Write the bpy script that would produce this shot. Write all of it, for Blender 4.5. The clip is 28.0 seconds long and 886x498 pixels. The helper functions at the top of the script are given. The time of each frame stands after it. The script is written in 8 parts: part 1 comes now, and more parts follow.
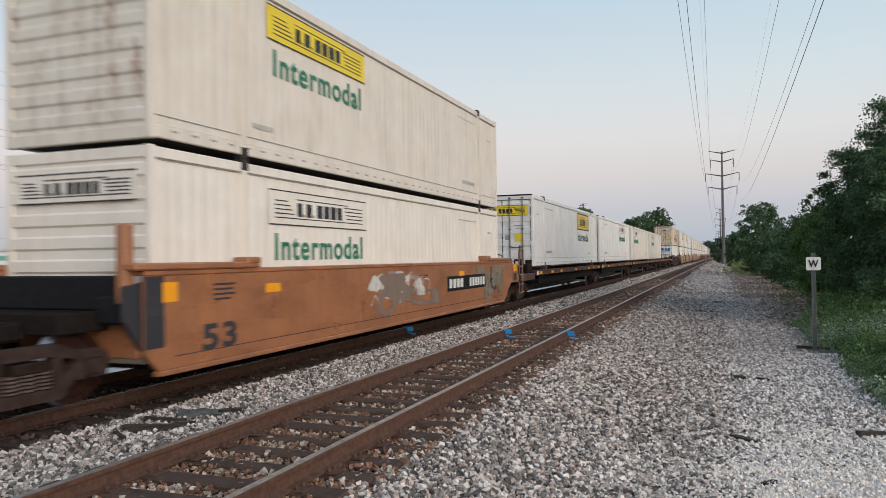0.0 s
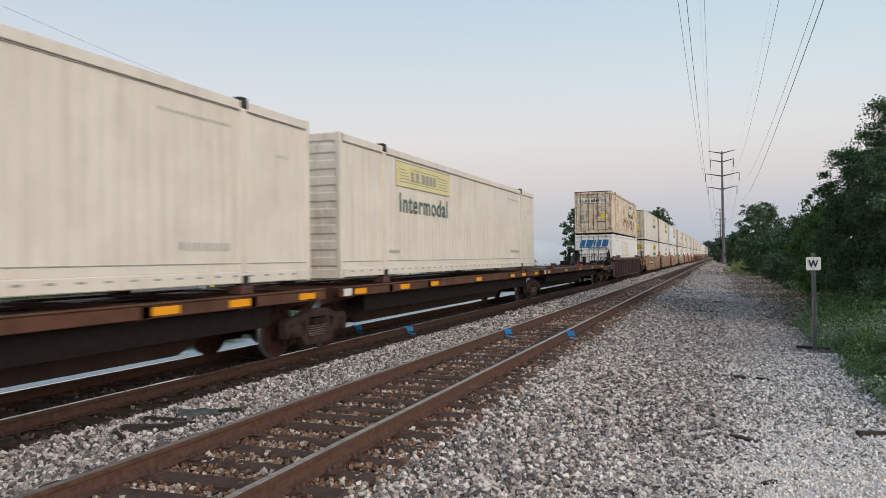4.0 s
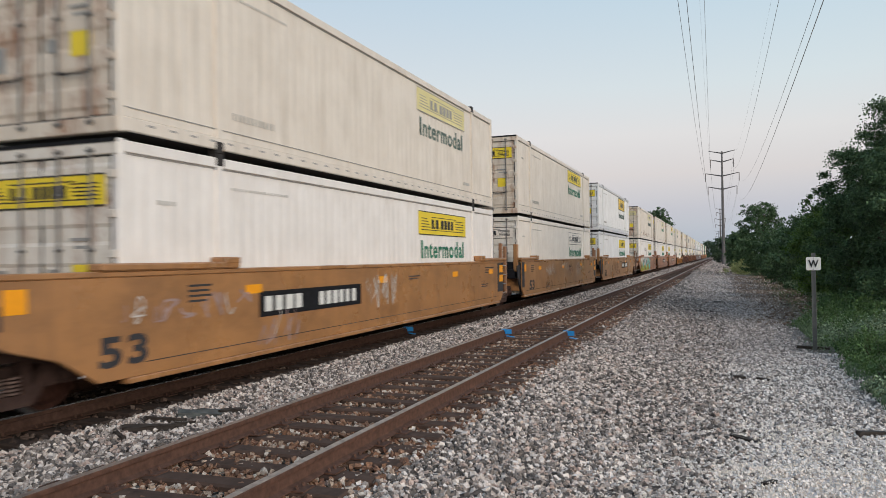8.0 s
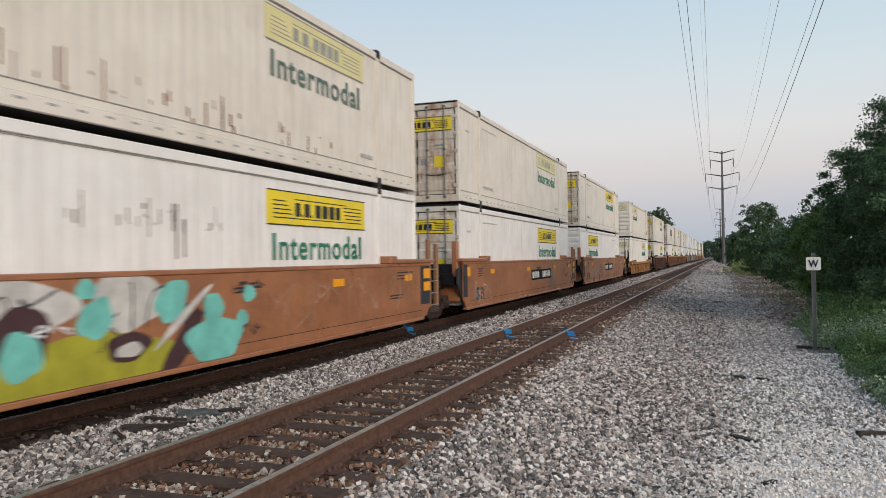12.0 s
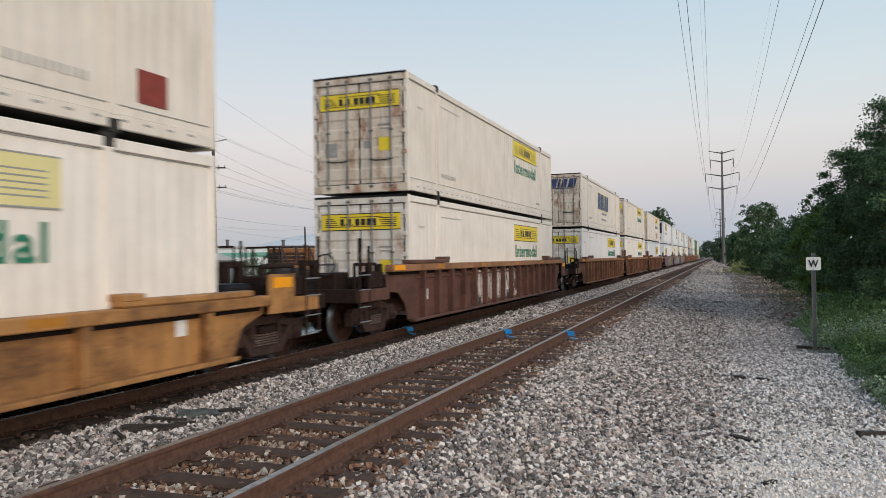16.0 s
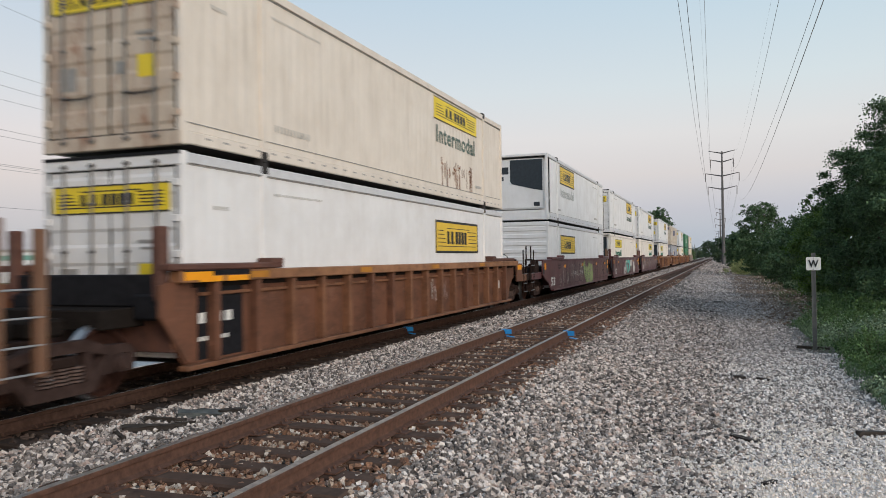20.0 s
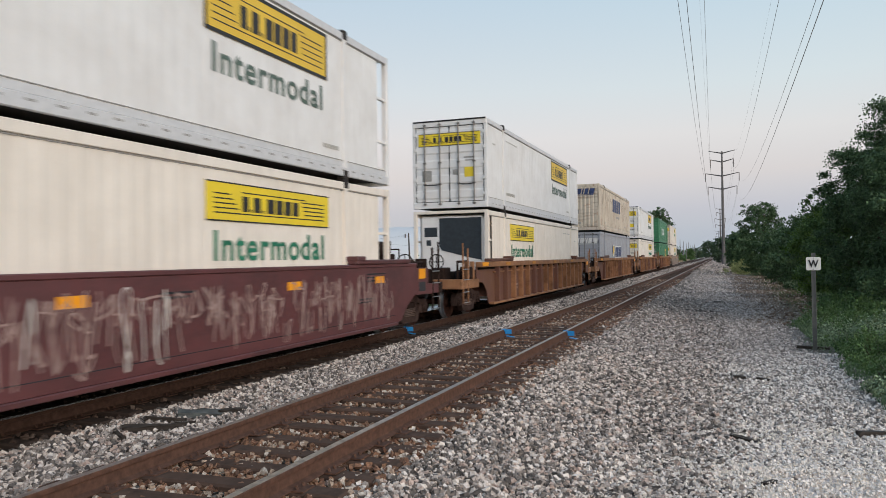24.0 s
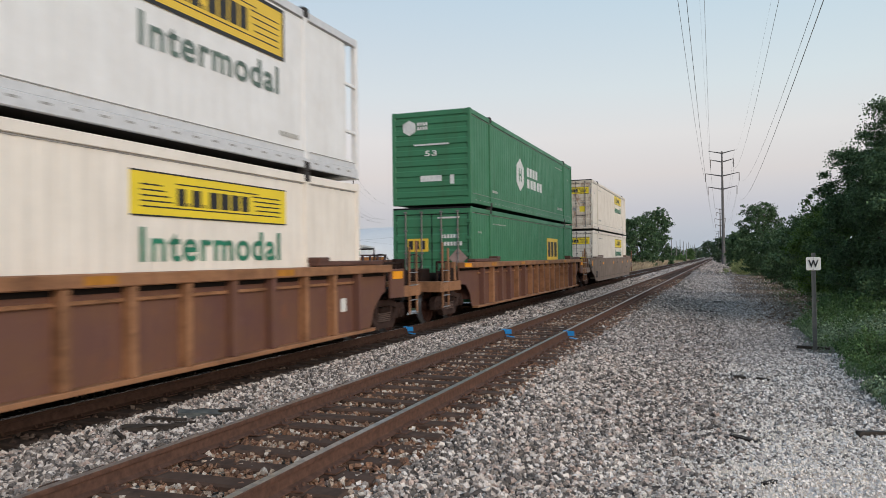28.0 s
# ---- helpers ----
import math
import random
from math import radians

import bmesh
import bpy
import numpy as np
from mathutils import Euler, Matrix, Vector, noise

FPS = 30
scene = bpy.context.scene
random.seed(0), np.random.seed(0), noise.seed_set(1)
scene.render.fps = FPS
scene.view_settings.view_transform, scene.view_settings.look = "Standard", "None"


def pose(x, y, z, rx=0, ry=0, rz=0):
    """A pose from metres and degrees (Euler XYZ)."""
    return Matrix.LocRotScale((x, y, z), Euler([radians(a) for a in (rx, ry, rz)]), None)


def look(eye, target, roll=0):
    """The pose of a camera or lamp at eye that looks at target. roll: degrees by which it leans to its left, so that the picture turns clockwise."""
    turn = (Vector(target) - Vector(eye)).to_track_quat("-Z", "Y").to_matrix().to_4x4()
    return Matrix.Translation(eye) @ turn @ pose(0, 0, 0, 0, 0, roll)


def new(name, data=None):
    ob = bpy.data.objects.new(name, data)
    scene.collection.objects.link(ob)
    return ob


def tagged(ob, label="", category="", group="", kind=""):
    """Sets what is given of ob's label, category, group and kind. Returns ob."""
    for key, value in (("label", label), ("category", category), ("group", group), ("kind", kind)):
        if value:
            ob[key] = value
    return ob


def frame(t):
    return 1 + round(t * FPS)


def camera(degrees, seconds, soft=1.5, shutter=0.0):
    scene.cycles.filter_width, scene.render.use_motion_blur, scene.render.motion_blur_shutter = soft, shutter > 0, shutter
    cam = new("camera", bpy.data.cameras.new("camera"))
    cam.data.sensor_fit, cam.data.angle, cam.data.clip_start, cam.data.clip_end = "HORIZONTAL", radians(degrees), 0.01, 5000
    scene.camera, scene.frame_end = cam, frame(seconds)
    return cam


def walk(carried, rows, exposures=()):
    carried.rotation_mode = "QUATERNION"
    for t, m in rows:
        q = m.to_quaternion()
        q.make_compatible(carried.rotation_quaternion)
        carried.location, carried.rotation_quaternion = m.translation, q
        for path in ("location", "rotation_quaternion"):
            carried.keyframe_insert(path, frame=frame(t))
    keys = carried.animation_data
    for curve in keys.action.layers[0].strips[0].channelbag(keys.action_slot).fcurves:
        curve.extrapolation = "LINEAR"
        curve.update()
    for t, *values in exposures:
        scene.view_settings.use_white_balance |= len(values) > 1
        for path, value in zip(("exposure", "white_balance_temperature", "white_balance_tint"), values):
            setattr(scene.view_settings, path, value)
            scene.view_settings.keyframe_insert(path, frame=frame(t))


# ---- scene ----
SECONDS = 28.0
cam = camera(61.64, SECONDS, soft=0.65, shutter=0.22)
# The camera stands still beside a double track: x to the right of the rails, y along them, z = 0 on the rail heads.
EYE = (0.0, 0.0, 1.726)
YAW, PITCH, ROLL = radians(20.46), radians(0.710), -0.748
AIM = (EYE[0] - math.sin(YAW) * math.cos(PITCH), EYE[1] + math.cos(YAW) * math.cos(PITCH), EYE[2] + math.sin(PITCH))
walk(cam, [(0.0, look(EYE, AIM, ROLL)), (SECONDS, look(EYE, AIM, ROLL))])

# ---- world and light: clear sky just after sunset, the glow behind the camera ----
world = bpy.data.worlds.new("dusk_sky")
scene.world = world
world.use_nodes = True
wn, wl = world.node_tree.nodes, world.node_tree.links
wn.clear()
w_out = wn.new("ShaderNodeOutputWorld")
w_bg = wn.new("ShaderNodeBackground")
w_sky = wn.new("ShaderNodeTexSky")
w_sky.sky_type = "NISHITA"
w_sky.sun_disc = False
SUN_ELEVATION, SUN_AZIMUTH = radians(7.0), radians(122.0)
w_sky.sun_elevation, w_sky.sun_rotation = SUN_ELEVATION, SUN_AZIMUTH
w_co = wn.new("ShaderNodeTexCoord")
w_sep = wn.new("ShaderNodeSeparateXYZ")
w_ramp = wn.new("ShaderNodeValToRGB")
wl.new(w_co.outputs["Generated"], w_sep.inputs[0])
wl.new(w_sep.outputs["Z"], w_ramp.inputs[0])
sky_steps = [(0.0, (0.36, 0.44, 0.55)), (0.03, (0.38, 0.43, 0.555)), (0.06, (0.445, 0.44, 0.55)), (0.105, (0.605, 0.535, 0.56)), (0.155, (0.68, 0.63, 0.635)), (0.215, (0.625, 0.66, 0.685)),
             (0.33, (0.505, 0.615, 0.70)), (0.6, (0.34, 0.48, 0.63)), (1.0, (0.24, 0.37, 0.54))]
els = w_ramp.color_ramp.elements
els[0].position, els[0].color = sky_steps[0][0], (*sky_steps[0][1], 1)
els[1].position, els[1].color = sky_steps[-1][0], (*sky_steps[-1][1], 1)
for pos, col in sky_steps[1:-1]:
    e = els.new(pos)
    e.color = (*col, 1)
w_mul = wn.new("ShaderNodeVectorMath")
w_mul.operation = "SCALE"
w_mul.inputs["Scale"].default_value = 0.04
w_add = wn.new("ShaderNodeVectorMath")
w_add.operation = "ADD"
wl.new(w_sky.outputs[0], w_mul.inputs[0])
wl.new(w_mul.outputs[0], w_add.inputs[0])
# the sky is a little dimmer and pinker away from the sunset side
w_side = wn.new("ShaderNodeMapRange")
w_side.inputs["From Min"].default_value, w_side.inputs["From Max"].default_value = -1.0, 0.1
wl.new(w_sep.outputs["X"], w_side.inputs["Value"])
w_tint = wn.new("ShaderNodeValToRGB")
w_tint.color_ramp.elements[0].color, w_tint.color_ramp.elements[1].color = (0.92, 0.84, 0.85, 1), (0.97, 1.0, 1.0, 1)
wl.new(w_side.outputs[0], w_tint.inputs[0])
w_dim = wn.new("ShaderNodeVectorMath")
w_dim.operation = "MULTIPLY"
wl.new(w_ramp.outputs[0], w_dim.inputs[0])
wl.new(w_tint.outputs[0], w_dim.inputs[1])
wl.new(w_dim.outputs[0], w_add.inputs[1])
wl.new(w_add.outputs[0], w_bg.inputs[0])
wl.new(w_bg.outputs[0], w_out.inputs[0])
w_bg.inputs[1].default_value = 1.0
sun_data = bpy.data.lights.new("sun", "SUN")
sun_data.energy, sun_data.angle, sun_data.color = 2.0, radians(45), (1.0, 0.895, 0.81)
sun = new("sun", sun_data)
SUN_FROM = Vector((math.sin(SUN_AZIMUTH), math.cos(SUN_AZIMUTH), math.tan(radians(21.0))))
sun.matrix_world = look(SUN_FROM * 60, (0, 0, 0))
scene.view_settings.exposure = 0.0


# ---- materials ----
def nodes_of(name, rough=0.6, metal=0.0, gloss=0.5):
    m = bpy.data.materials.new(name)
    m.use_nodes = True
    nt = m.node_tree
    b = nt.nodes["Principled BSDF"]
    b.inputs["Roughness"].default_value, b.inputs["Metallic"].default_value = rough, metal
    b.inputs["Specular IOR Level"].default_value = gloss
    return m, nt, b


def noise_node(nt, scale, detail=4, stretch=None, coord="Object", rough=0.6):
    tc = nt.nodes.new("ShaderNodeTexCoord")
    n = nt.nodes.new("ShaderNodeTexNoise")
    n.inputs["Scale"].default_value, n.inputs["Detail"].default_value, n.inputs["Roughness"].default_value = scale, detail, rough
    if coord == "World":
        src = nt.nodes.new("ShaderNodeNewGeometry").outputs["Position"]
    else:
        info, off = nt.nodes.new("ShaderNodeObjectInfo"), nt.nodes.new("ShaderNodeVectorMath")
        off.operation = "MULTIPLY_ADD"
        off.inputs[1].default_value = (37.0, 53.0, 29.0)
        nt.links.new(info.outputs["Random"], off.inputs[0])
        nt.links.new(tc.outputs[coord], off.inputs[2])
        src = off.outputs[0]
    if stretch:
        mp = nt.nodes.new("ShaderNodeMapping")
        mp.inputs["Scale"].default_value = stretch
        nt.links.new(src, mp.inputs[0])
        src = mp.outputs[0]
    nt.links.new(src, n.inputs["Vector"])
    return n.outputs["Fac"]


def ramp(nt, src, steps):
    r = nt.nodes.new("ShaderNodeValToRGB")
    el = r.color_ramp.elements
    while len(el) < len(steps):
        el.new(0.5)
    for e, (pos, c) in zip(el, steps):
        e.position, e.color = pos, (*c, 1) if len(c) == 3 else c
    nt.links.new(src, r.inputs[0])
    return r.outputs[0]


def mix(nt, fac, a, b, mode="MIX"):
    m = nt.nodes.new("ShaderNodeMix")
    m.data_type, m.blend_type = "RGBA", mode
    for sock, v in ((m.inputs[0], fac), (m.inputs[6], a), (m.inputs[7], b)):
        if isinstance(v, (int, float)):
            sock.default_value = v
        elif isinstance(v, tuple):
            sock.default_value = (*v, 1)
        else:
            nt.links.new(v, sock)
    return m.outputs[2]


def bump(nt, b, height, strength=0.3, dist=0.01):
    n = nt.nodes.new("ShaderNodeBump")
    n.inputs["Strength"].default_value, n.inputs["Distance"].default_value = strength, dist
    nt.links.new(height, n.inputs["Height"])
    nt.links.new(n.outputs[0], b.inputs["Normal"])


def paint(name, base, dirt=(0.23, 0.17, 0.11), amount=0.35, rust=0.0, rough=0.5, streak=True, patches=1.3, grime=0.0, gloss=None):
    """Weathered paint: broad fading, streaks that run down, and rust spots."""
    m, nt, b = nodes_of(name, rough, 0.0, gloss or (0.15 if grime else 0.35))
    big = noise_node(nt, patches, 5)
    col = mix(nt, ramp(nt, big, [(0.35, (0, 0, 0)), (0.75, (1, 1, 1))]), base, tuple(0.82 * c + 0.18 * d for c, d in zip(base, dirt)))
    if streak:
        st = noise_node(nt, 3.0, 5, (1.6, 1.6, 0.16))
        k = ramp(nt, st, [(0.50, (0, 0, 0)), (0.78, (amount, amount, amount))])
        col = mix(nt, k, col, dirt)
    if grime:
        smut = noise_node(nt, 1.5, 8, (1.0, 0.55, 1.2), rough=0.72)
        col = mix(nt, ramp(nt, smut, [(0.44, (0, 0, 0)), (0.66, (grime,) * 3)]), col, tuple(0.6 * d for d in dirt))
        worn = noise_node(nt, 5.0, 6, (1.0, 0.4, 1.0), rough=0.7)
        col = mix(nt, ramp(nt, worn, [(0.58, (0, 0, 0)), (0.72, (0.45 * grime,) * 3)]), col, tuple(min(1, 1.5 * c + 0.03) for c in base))
    fine = noise_node(nt, 38, 3)
    col = mix(nt, ramp(nt, fine, [(0.55, (0, 0, 0)), (0.8, (0.25 * amount + 0.05,) * 3)]), col, dirt)
    if rust:
        sp = noise_node(nt, 2.3, 8, (1.0, 1.0, 0.45), rough=0.72)
        k = ramp(nt, sp, [(0.60 - 0.08 * rust, (0, 0, 0)), (0.70, (rust, rust, rust))])
        col = mix(nt, k, col, (0.27, 0.105, 0.042))
    nt.links.new(col, b.inputs["Base Color"])
    nt.links.new(ramp(nt, big, [(0.3, (rough - 0.08,) * 3), (0.8, (min(1, rough + 0.15),) * 3)]), b.inputs["Roughness"])
    bump(nt, b, fine, 0.06, 0.004)
    return m


def plain(name, base, rough=0.6, metal=0.0, vary=0.25, scale=9.0, gloss=0.3):
    m, nt, b = nodes_of(name, rough, metal, gloss)
    n = noise_node(nt, scale, 5)
    dark = tuple(c * (1 - vary) for c in base)
    nt.links.new(mix(nt, ramp(nt, n, [(0.35, (0, 0, 0)), (0.7, (1, 1, 1))]), dark, base), b.inputs["Base Color"])
    bump(nt, b, n, 0.08, 0.004)
    return m


def rocks(name, cols, rough=0.85, tint=(0.915, 0.87, 0.862)):
    m, nt, b = nodes_of(name, rough, 0.0, 0.2)
    g = nt.nodes.new("ShaderNodeNewGeometry")
    steps = [(i / len(cols), c) for i, c in enumerate(cols)]
    c = ramp(nt, g.outputs["Random Per Island"], steps)
    nt.nodes[-1].color_ramp.interpolation = "CONSTANT"
    n = noise_node(nt, 45, 4)
    c = mix(nt, 0.65, c, ramp(nt, n, [(0.32, (0.16, 0.16, 0.16)), (0.72, (0.86, 0.86, 0.86))]), "OVERLAY")
    c = mix(nt, 1.0, c, tint, "MULTIPLY")
    nt.links.new(c, b.inputs["Base Color"])
    bump(nt, b, n, 0.3, 0.006)
    return m


def foliage(name, dark, light, rough=0.6):
    m, nt, b = nodes_of(name, rough)
    g = nt.nodes.new("ShaderNodeNewGeometry")
    c = ramp(nt, g.outputs["Random Per Island"], [(0.0, dark), (0.7, light), (1.0, tuple(min(1, 1.35 * v) for v in light))])
    big = noise_node(nt, 0.9, 3)
    c = mix(nt, ramp(nt, big, [(0.35, (0, 0, 0)), (0.7, (0.55, 0.55, 0.55))]), c, dark)
    nt.links.new(c, b.inputs["Base Color"])
    b.inputs["Specular IOR Level"].default_value = 0.15
    return m


CREAM = paint("cream_container_paint", (0.745, 0.675, 0.59), amount=0.26)
WHITE = paint("white_container_paint", (0.825, 0.785, 0.745), amount=0.16)
COOL = paint("cool_white_container_paint", (0.79, 0.785, 0.78), amount=0.10, rough=0.42)
WARM = paint("ivory_container_paint", (0.825, 0.76, 0.68), amount=0.17)
RUSTY = paint("rust_streaked_container_paint", (0.72, 0.61, 0.46), (0.34, 0.16, 0.06), amount=0.6, rust=1.3)
TAN = paint("tan_container_paint", (0.62, 0.545, 0.445), (0.17, 0.115, 0.075), amount=0.9, rust=0.8)
GREY = paint("blue_grey_container_paint", (0.34, 0.355, 0.395), amount=0.22)
GREEN = paint("green_container_paint", (0.045, 0.19, 0.095), (0.05, 0.06, 0.03), amount=0.3)
DOORWHITE = paint("grimy_white_door_paint", (0.74, 0.695, 0.62), (0.26, 0.15, 0.085), amount=0.5, rust=0.85)
DOORGRIMY = paint("rust_streaked_door_paint", (0.68, 0.60, 0.50), (0.30, 0.16, 0.08), amount=0.7, rust=1.15)
DOORRUST = paint("rust_bitten_door_paint", (0.60, 0.51, 0.41), (0.24, 0.12, 0.065), amount=0.8, rust=1.0)
YELLOW = paint("yellow_sign_film", (0.82, 0.62, 0.03), amount=0.15, streak=False)
OCHRE = paint("faded_ochre_sign_film", (0.76, 0.51, 0.05), amount=0.2, streak=False)
OCHRE_PALE = paint("faded_tan_edging", (0.70, 0.58, 0.38), amount=0.2, streak=False)
PALE = paint("faded_pale_yellow_film", (0.72, 0.64, 0.30), amount=0.25, streak=False)
INK = plain("black_marking", (0.03, 0.03, 0.032), 0.5)
FADED = plain("faded_grey_marking", (0.36, 0.35, 0.33), 0.6)
STENCIL = plain("pale_grey_stencil", (0.52, 0.50, 0.46), 0.6)
ALLOY = plain("dull_alloy_rail", (0.68, 0.68, 0.69), 0.45, 0.15, vary=0.15)
ROD_GREY = plain("grey_rod_steel", (0.20, 0.19, 0.18), 0.5, 0.3)
BLACKPAINT = plain("black_chassis_paint", (0.020, 0.020, 0.023), 0.55, vary=0.4, gloss=0.06)
PANEL_BROWN = paint("purple_brown_panel_paint", (0.125, 0.062, 0.054), (0.29, 0.15, 0.075), amount=0.32, rust=0.45, patches=0.9, grime=0.5)
WORD_GREEN = plain("green_lettering", (0.03, 0.22, 0.13), 0.5, vary=0.35, scale=2.5)
WORD_GREY = plain("greyed_green_lettering", (0.13, 0.19, 0.16), 0.6, vary=0.4, scale=2.5)
WORD_PALE = plain("pale_grey_lettering", (0.55, 0.56, 0.54), 0.6)
SWBLUE = plain("blue_marking", (0.02, 0.17, 0.42), 0.45)
SWNAVY = plain("navy_marking", (0.045, 0.07, 0.175), 0.5, vary=0.4, scale=3)
LETTERWHITE = plain("white_marking", (0.75, 0.75, 0.73), 0.5)
# rubber of hoses and seals, also the black of painted lip shade
RUBBER_SHADE = plain("black_rubber_and_shade", (0.02, 0.02, 0.022), 0.7, gloss=0.06)
STEEL_DARK = plain("dark_grimy_steel", (0.055, 0.05, 0.048), 0.6, 0.2, gloss=0.06)
GALV = plain("galvanised_steel", (0.42, 0.42, 0.42), 0.45, 0.7)
CASTING = plain("brown_cast_steel", (0.036, 0.023, 0.019), 0.75, 0.1, vary=0.4, gloss=0.06)
TRUCK_IRON = plain("rust_brown_truck_iron", (0.066, 0.042, 0.036), 0.8, 0.0, vary=0.5, scale=6, gloss=0.08)
SPRING = plain("dusty_spring_steel", (0.15, 0.105, 0.09), 0.75, 0.0, vary=0.35, gloss=0.1)
SLATE = paint("slate_end_paint", (0.034, 0.038, 0.046), (0.08, 0.06, 0.045), amount=0.35, grime=0.3)
WHEEL = plain("rusty_wheel_steel", (0.05, 0.024, 0.018), 0.7, 0.1, vary=0.5, gloss=0.06)
TREAD = plain("bright_wheel_tread", (0.42, 0.42, 0.43), 0.3, 0.9)
OREFLECT = plain("orange_reflector", (0.90, 0.36, 0.015), 0.4, vary=0.1)
WREFLECT = plain("white_reflector", (0.75, 0.74, 0.70), 0.4, vary=0.15)
LADDER_BROWN = paint("brown_ladder_paint", (0.16, 0.078, 0.045), amount=0.4)
KHAKI = plain("khaki_spray_paint", (0.24, 0.20, 0.14), 0.7, vary=0.3, scale=3)
LADDER_TAN = paint("tan_ladder_paint", (0.29, 0.14, 0.07), amount=0.3)
CAR_TAN = paint("orange_tan_car_paint", (0.40, 0.195, 0.076), (0.16, 0.085, 0.045), amount=0.42, patches=0.6, grime=0.4, rough=0.30, gloss=0.6)
CAR_ORANGE = paint("red_orange_car_paint", (0.38, 0.155, 0.07), (0.16, 0.07, 0.04), amount=0.45, rust=0.2, patches=0.6, grime=0.45, rough=0.32, gloss=0.6)
CAR_BROWN = paint("faded_brown_car_paint", (0.135, 0.066, 0.05), (0.06, 0.036, 0.03), amount=0.5, rust=0.3, patches=0.7, grime=0.6)
PANEL_RUST = paint("rust_brown_panel_paint", (0.165, 0.075, 0.046), (0.08, 0.045, 0.033), amount=0.5, rust=0.3, patches=0.8, grime=0.75)
RIB_RUST = paint("rust_brown_rib_paint", (0.22, 0.105, 0.058), (0.10, 0.05, 0.035), amount=0.6, rust=0.3, grime=0.7)
FADED_ORANGE = plain("faded_orange_reflector", (0.52, 0.22, 0.03), 0.5, vary=0.35, scale=4)
CAR_RUST = paint("rust_orange_rib_paint", (0.33, 0.165, 0.085), (0.15, 0.075, 0.045), amount=0.75, rust=0.35, grime=0.7)
CAR_AMBER = paint("amber_tan_car_paint", (0.42, 0.21, 0.075), (0.12, 0.062, 0.04), amount=0.7, rust=0.5, grime=0.8)
CAR_MAROON = paint("maroon_car_paint", (0.125, 0.044, 0.045), (0.07, 0.04, 0.04), amount=0.4, patches=0.6, grime=0.5, rough=0.4, gloss=0.4)
CAR_DARK = paint("dark_purple_brown_car_paint", (0.088, 0.055, 0.056), (0.05, 0.035, 0.03), amount=0.4, grime=0.5)
CAR_SPINE = paint("dark_rust_spine_paint", (0.085, 0.04, 0.028), (0.05, 0.03, 0.025), amount=0.5)
CAR_SILL = paint("brown_sill_paint", (0.10, 0.068, 0.055), (0.05, 0.035, 0.03), amount=0.5, grime=0.5)
SPINE_EDGE = paint("rust_brown_deck_edge_paint", (0.125, 0.058, 0.036), (0.05, 0.03, 0.025), amount=0.6, rust=0.5, grime=0.6)
# sill brown with the shade of the overhanging deck put into it
SPINE_SILL = paint("shade_dark_brown_sill_paint", (0.034, 0.022, 0.019), (0.09, 0.055, 0.04), amount=0.35, grime=0.3)
# grimy underframe steel, also used for strips that stand for shade
GRIME_SHADE = plain("black_grime_and_shade", (0.022, 0.018, 0.016), 0.8, vary=0.4, gloss=0.06)
CAR_GREYBROWN = paint("grey_brown_car_paint", (0.22, 0.16, 0.125), (0.10, 0.07, 0.05), amount=0.45)
REDBOX = plain("red_paint", (0.42, 0.03, 0.03), 0.5)
SPRAY_WHITE = plain("white_spray_paint", (0.66, 0.62, 0.57), 0.7, vary=0.35, scale=3)
SPRAY_TEAL = plain("teal_spray_paint", (0.19, 0.56, 0.48), 0.7, vary=0.3, scale=3)
SPRAY_OLIVE = plain("olive_spray_paint", (0.40, 0.37, 0.035), 0.7, vary=0.3, scale=3)
SPRAY_DARK = plain("dark_spray_paint", (0.045, 0.045, 0.05), 0.7, vary=0.3, scale=3)
SPRAY_MAROON = plain("maroon_spray_paint", (0.075, 0.035, 0.038), 0.7, vary=0.3, scale=3)
SPRAY_FAINT = plain("faint_buff_spray_paint", (0.50, 0.30, 0.19), 0.75, vary=0.3, scale=3)
SPRAY_PINK = plain("pale_pink_spray_paint", (0.40, 0.28, 0.25), 0.7, vary=0.3, scale=3)
SPRAY_GREEN = plain("pale_green_spray_paint", (0.33, 0.38, 0.17), 0.7, vary=0.3, scale=3)
REEFER_DARK = plain("charcoal_cooling_unit", (0.035, 0.045, 0.055), 0.4)
RAIL_RUST = plain("rusty_rail_steel", (0.135, 0.068, 0.046), 0.8, 0.0, vary=0.45, scale=14)
# far track: shade under the train is put into rail and tie colours
RAIL_DARK = plain("shade_dark_rail_steel", (0.075, 0.043, 0.032), 0.75, 0.0, vary=0.4, scale=14, gloss=0.06)
TIE_SHADE = paint("shade_dark_tie_timber", (0.050, 0.036, 0.030), (0.025, 0.02, 0.018), amount=0.5, rough=0.85, streak=False, patches=4, grime=0.2)
RAIL_TOP = plain("worn_rail_head", (0.50, 0.46, 0.43), 0.36, 0.7, vary=0.45, scale=12)
RAIL_SHINE = plain("polished_rail_head", (0.72, 0.72, 0.73), 0.22, 1.0, vary=0.1, scale=30)
TIEWOOD = paint("weathered_tie_timber", (0.105, 0.066, 0.050), (0.030, 0.022, 0.020), amount=0.9, rough=0.9, streak=True, patches=5, grime=0.35)
BLUE = plain("bright_blue_paint", (0.03, 0.27, 0.62), 0.5, vary=0.15)


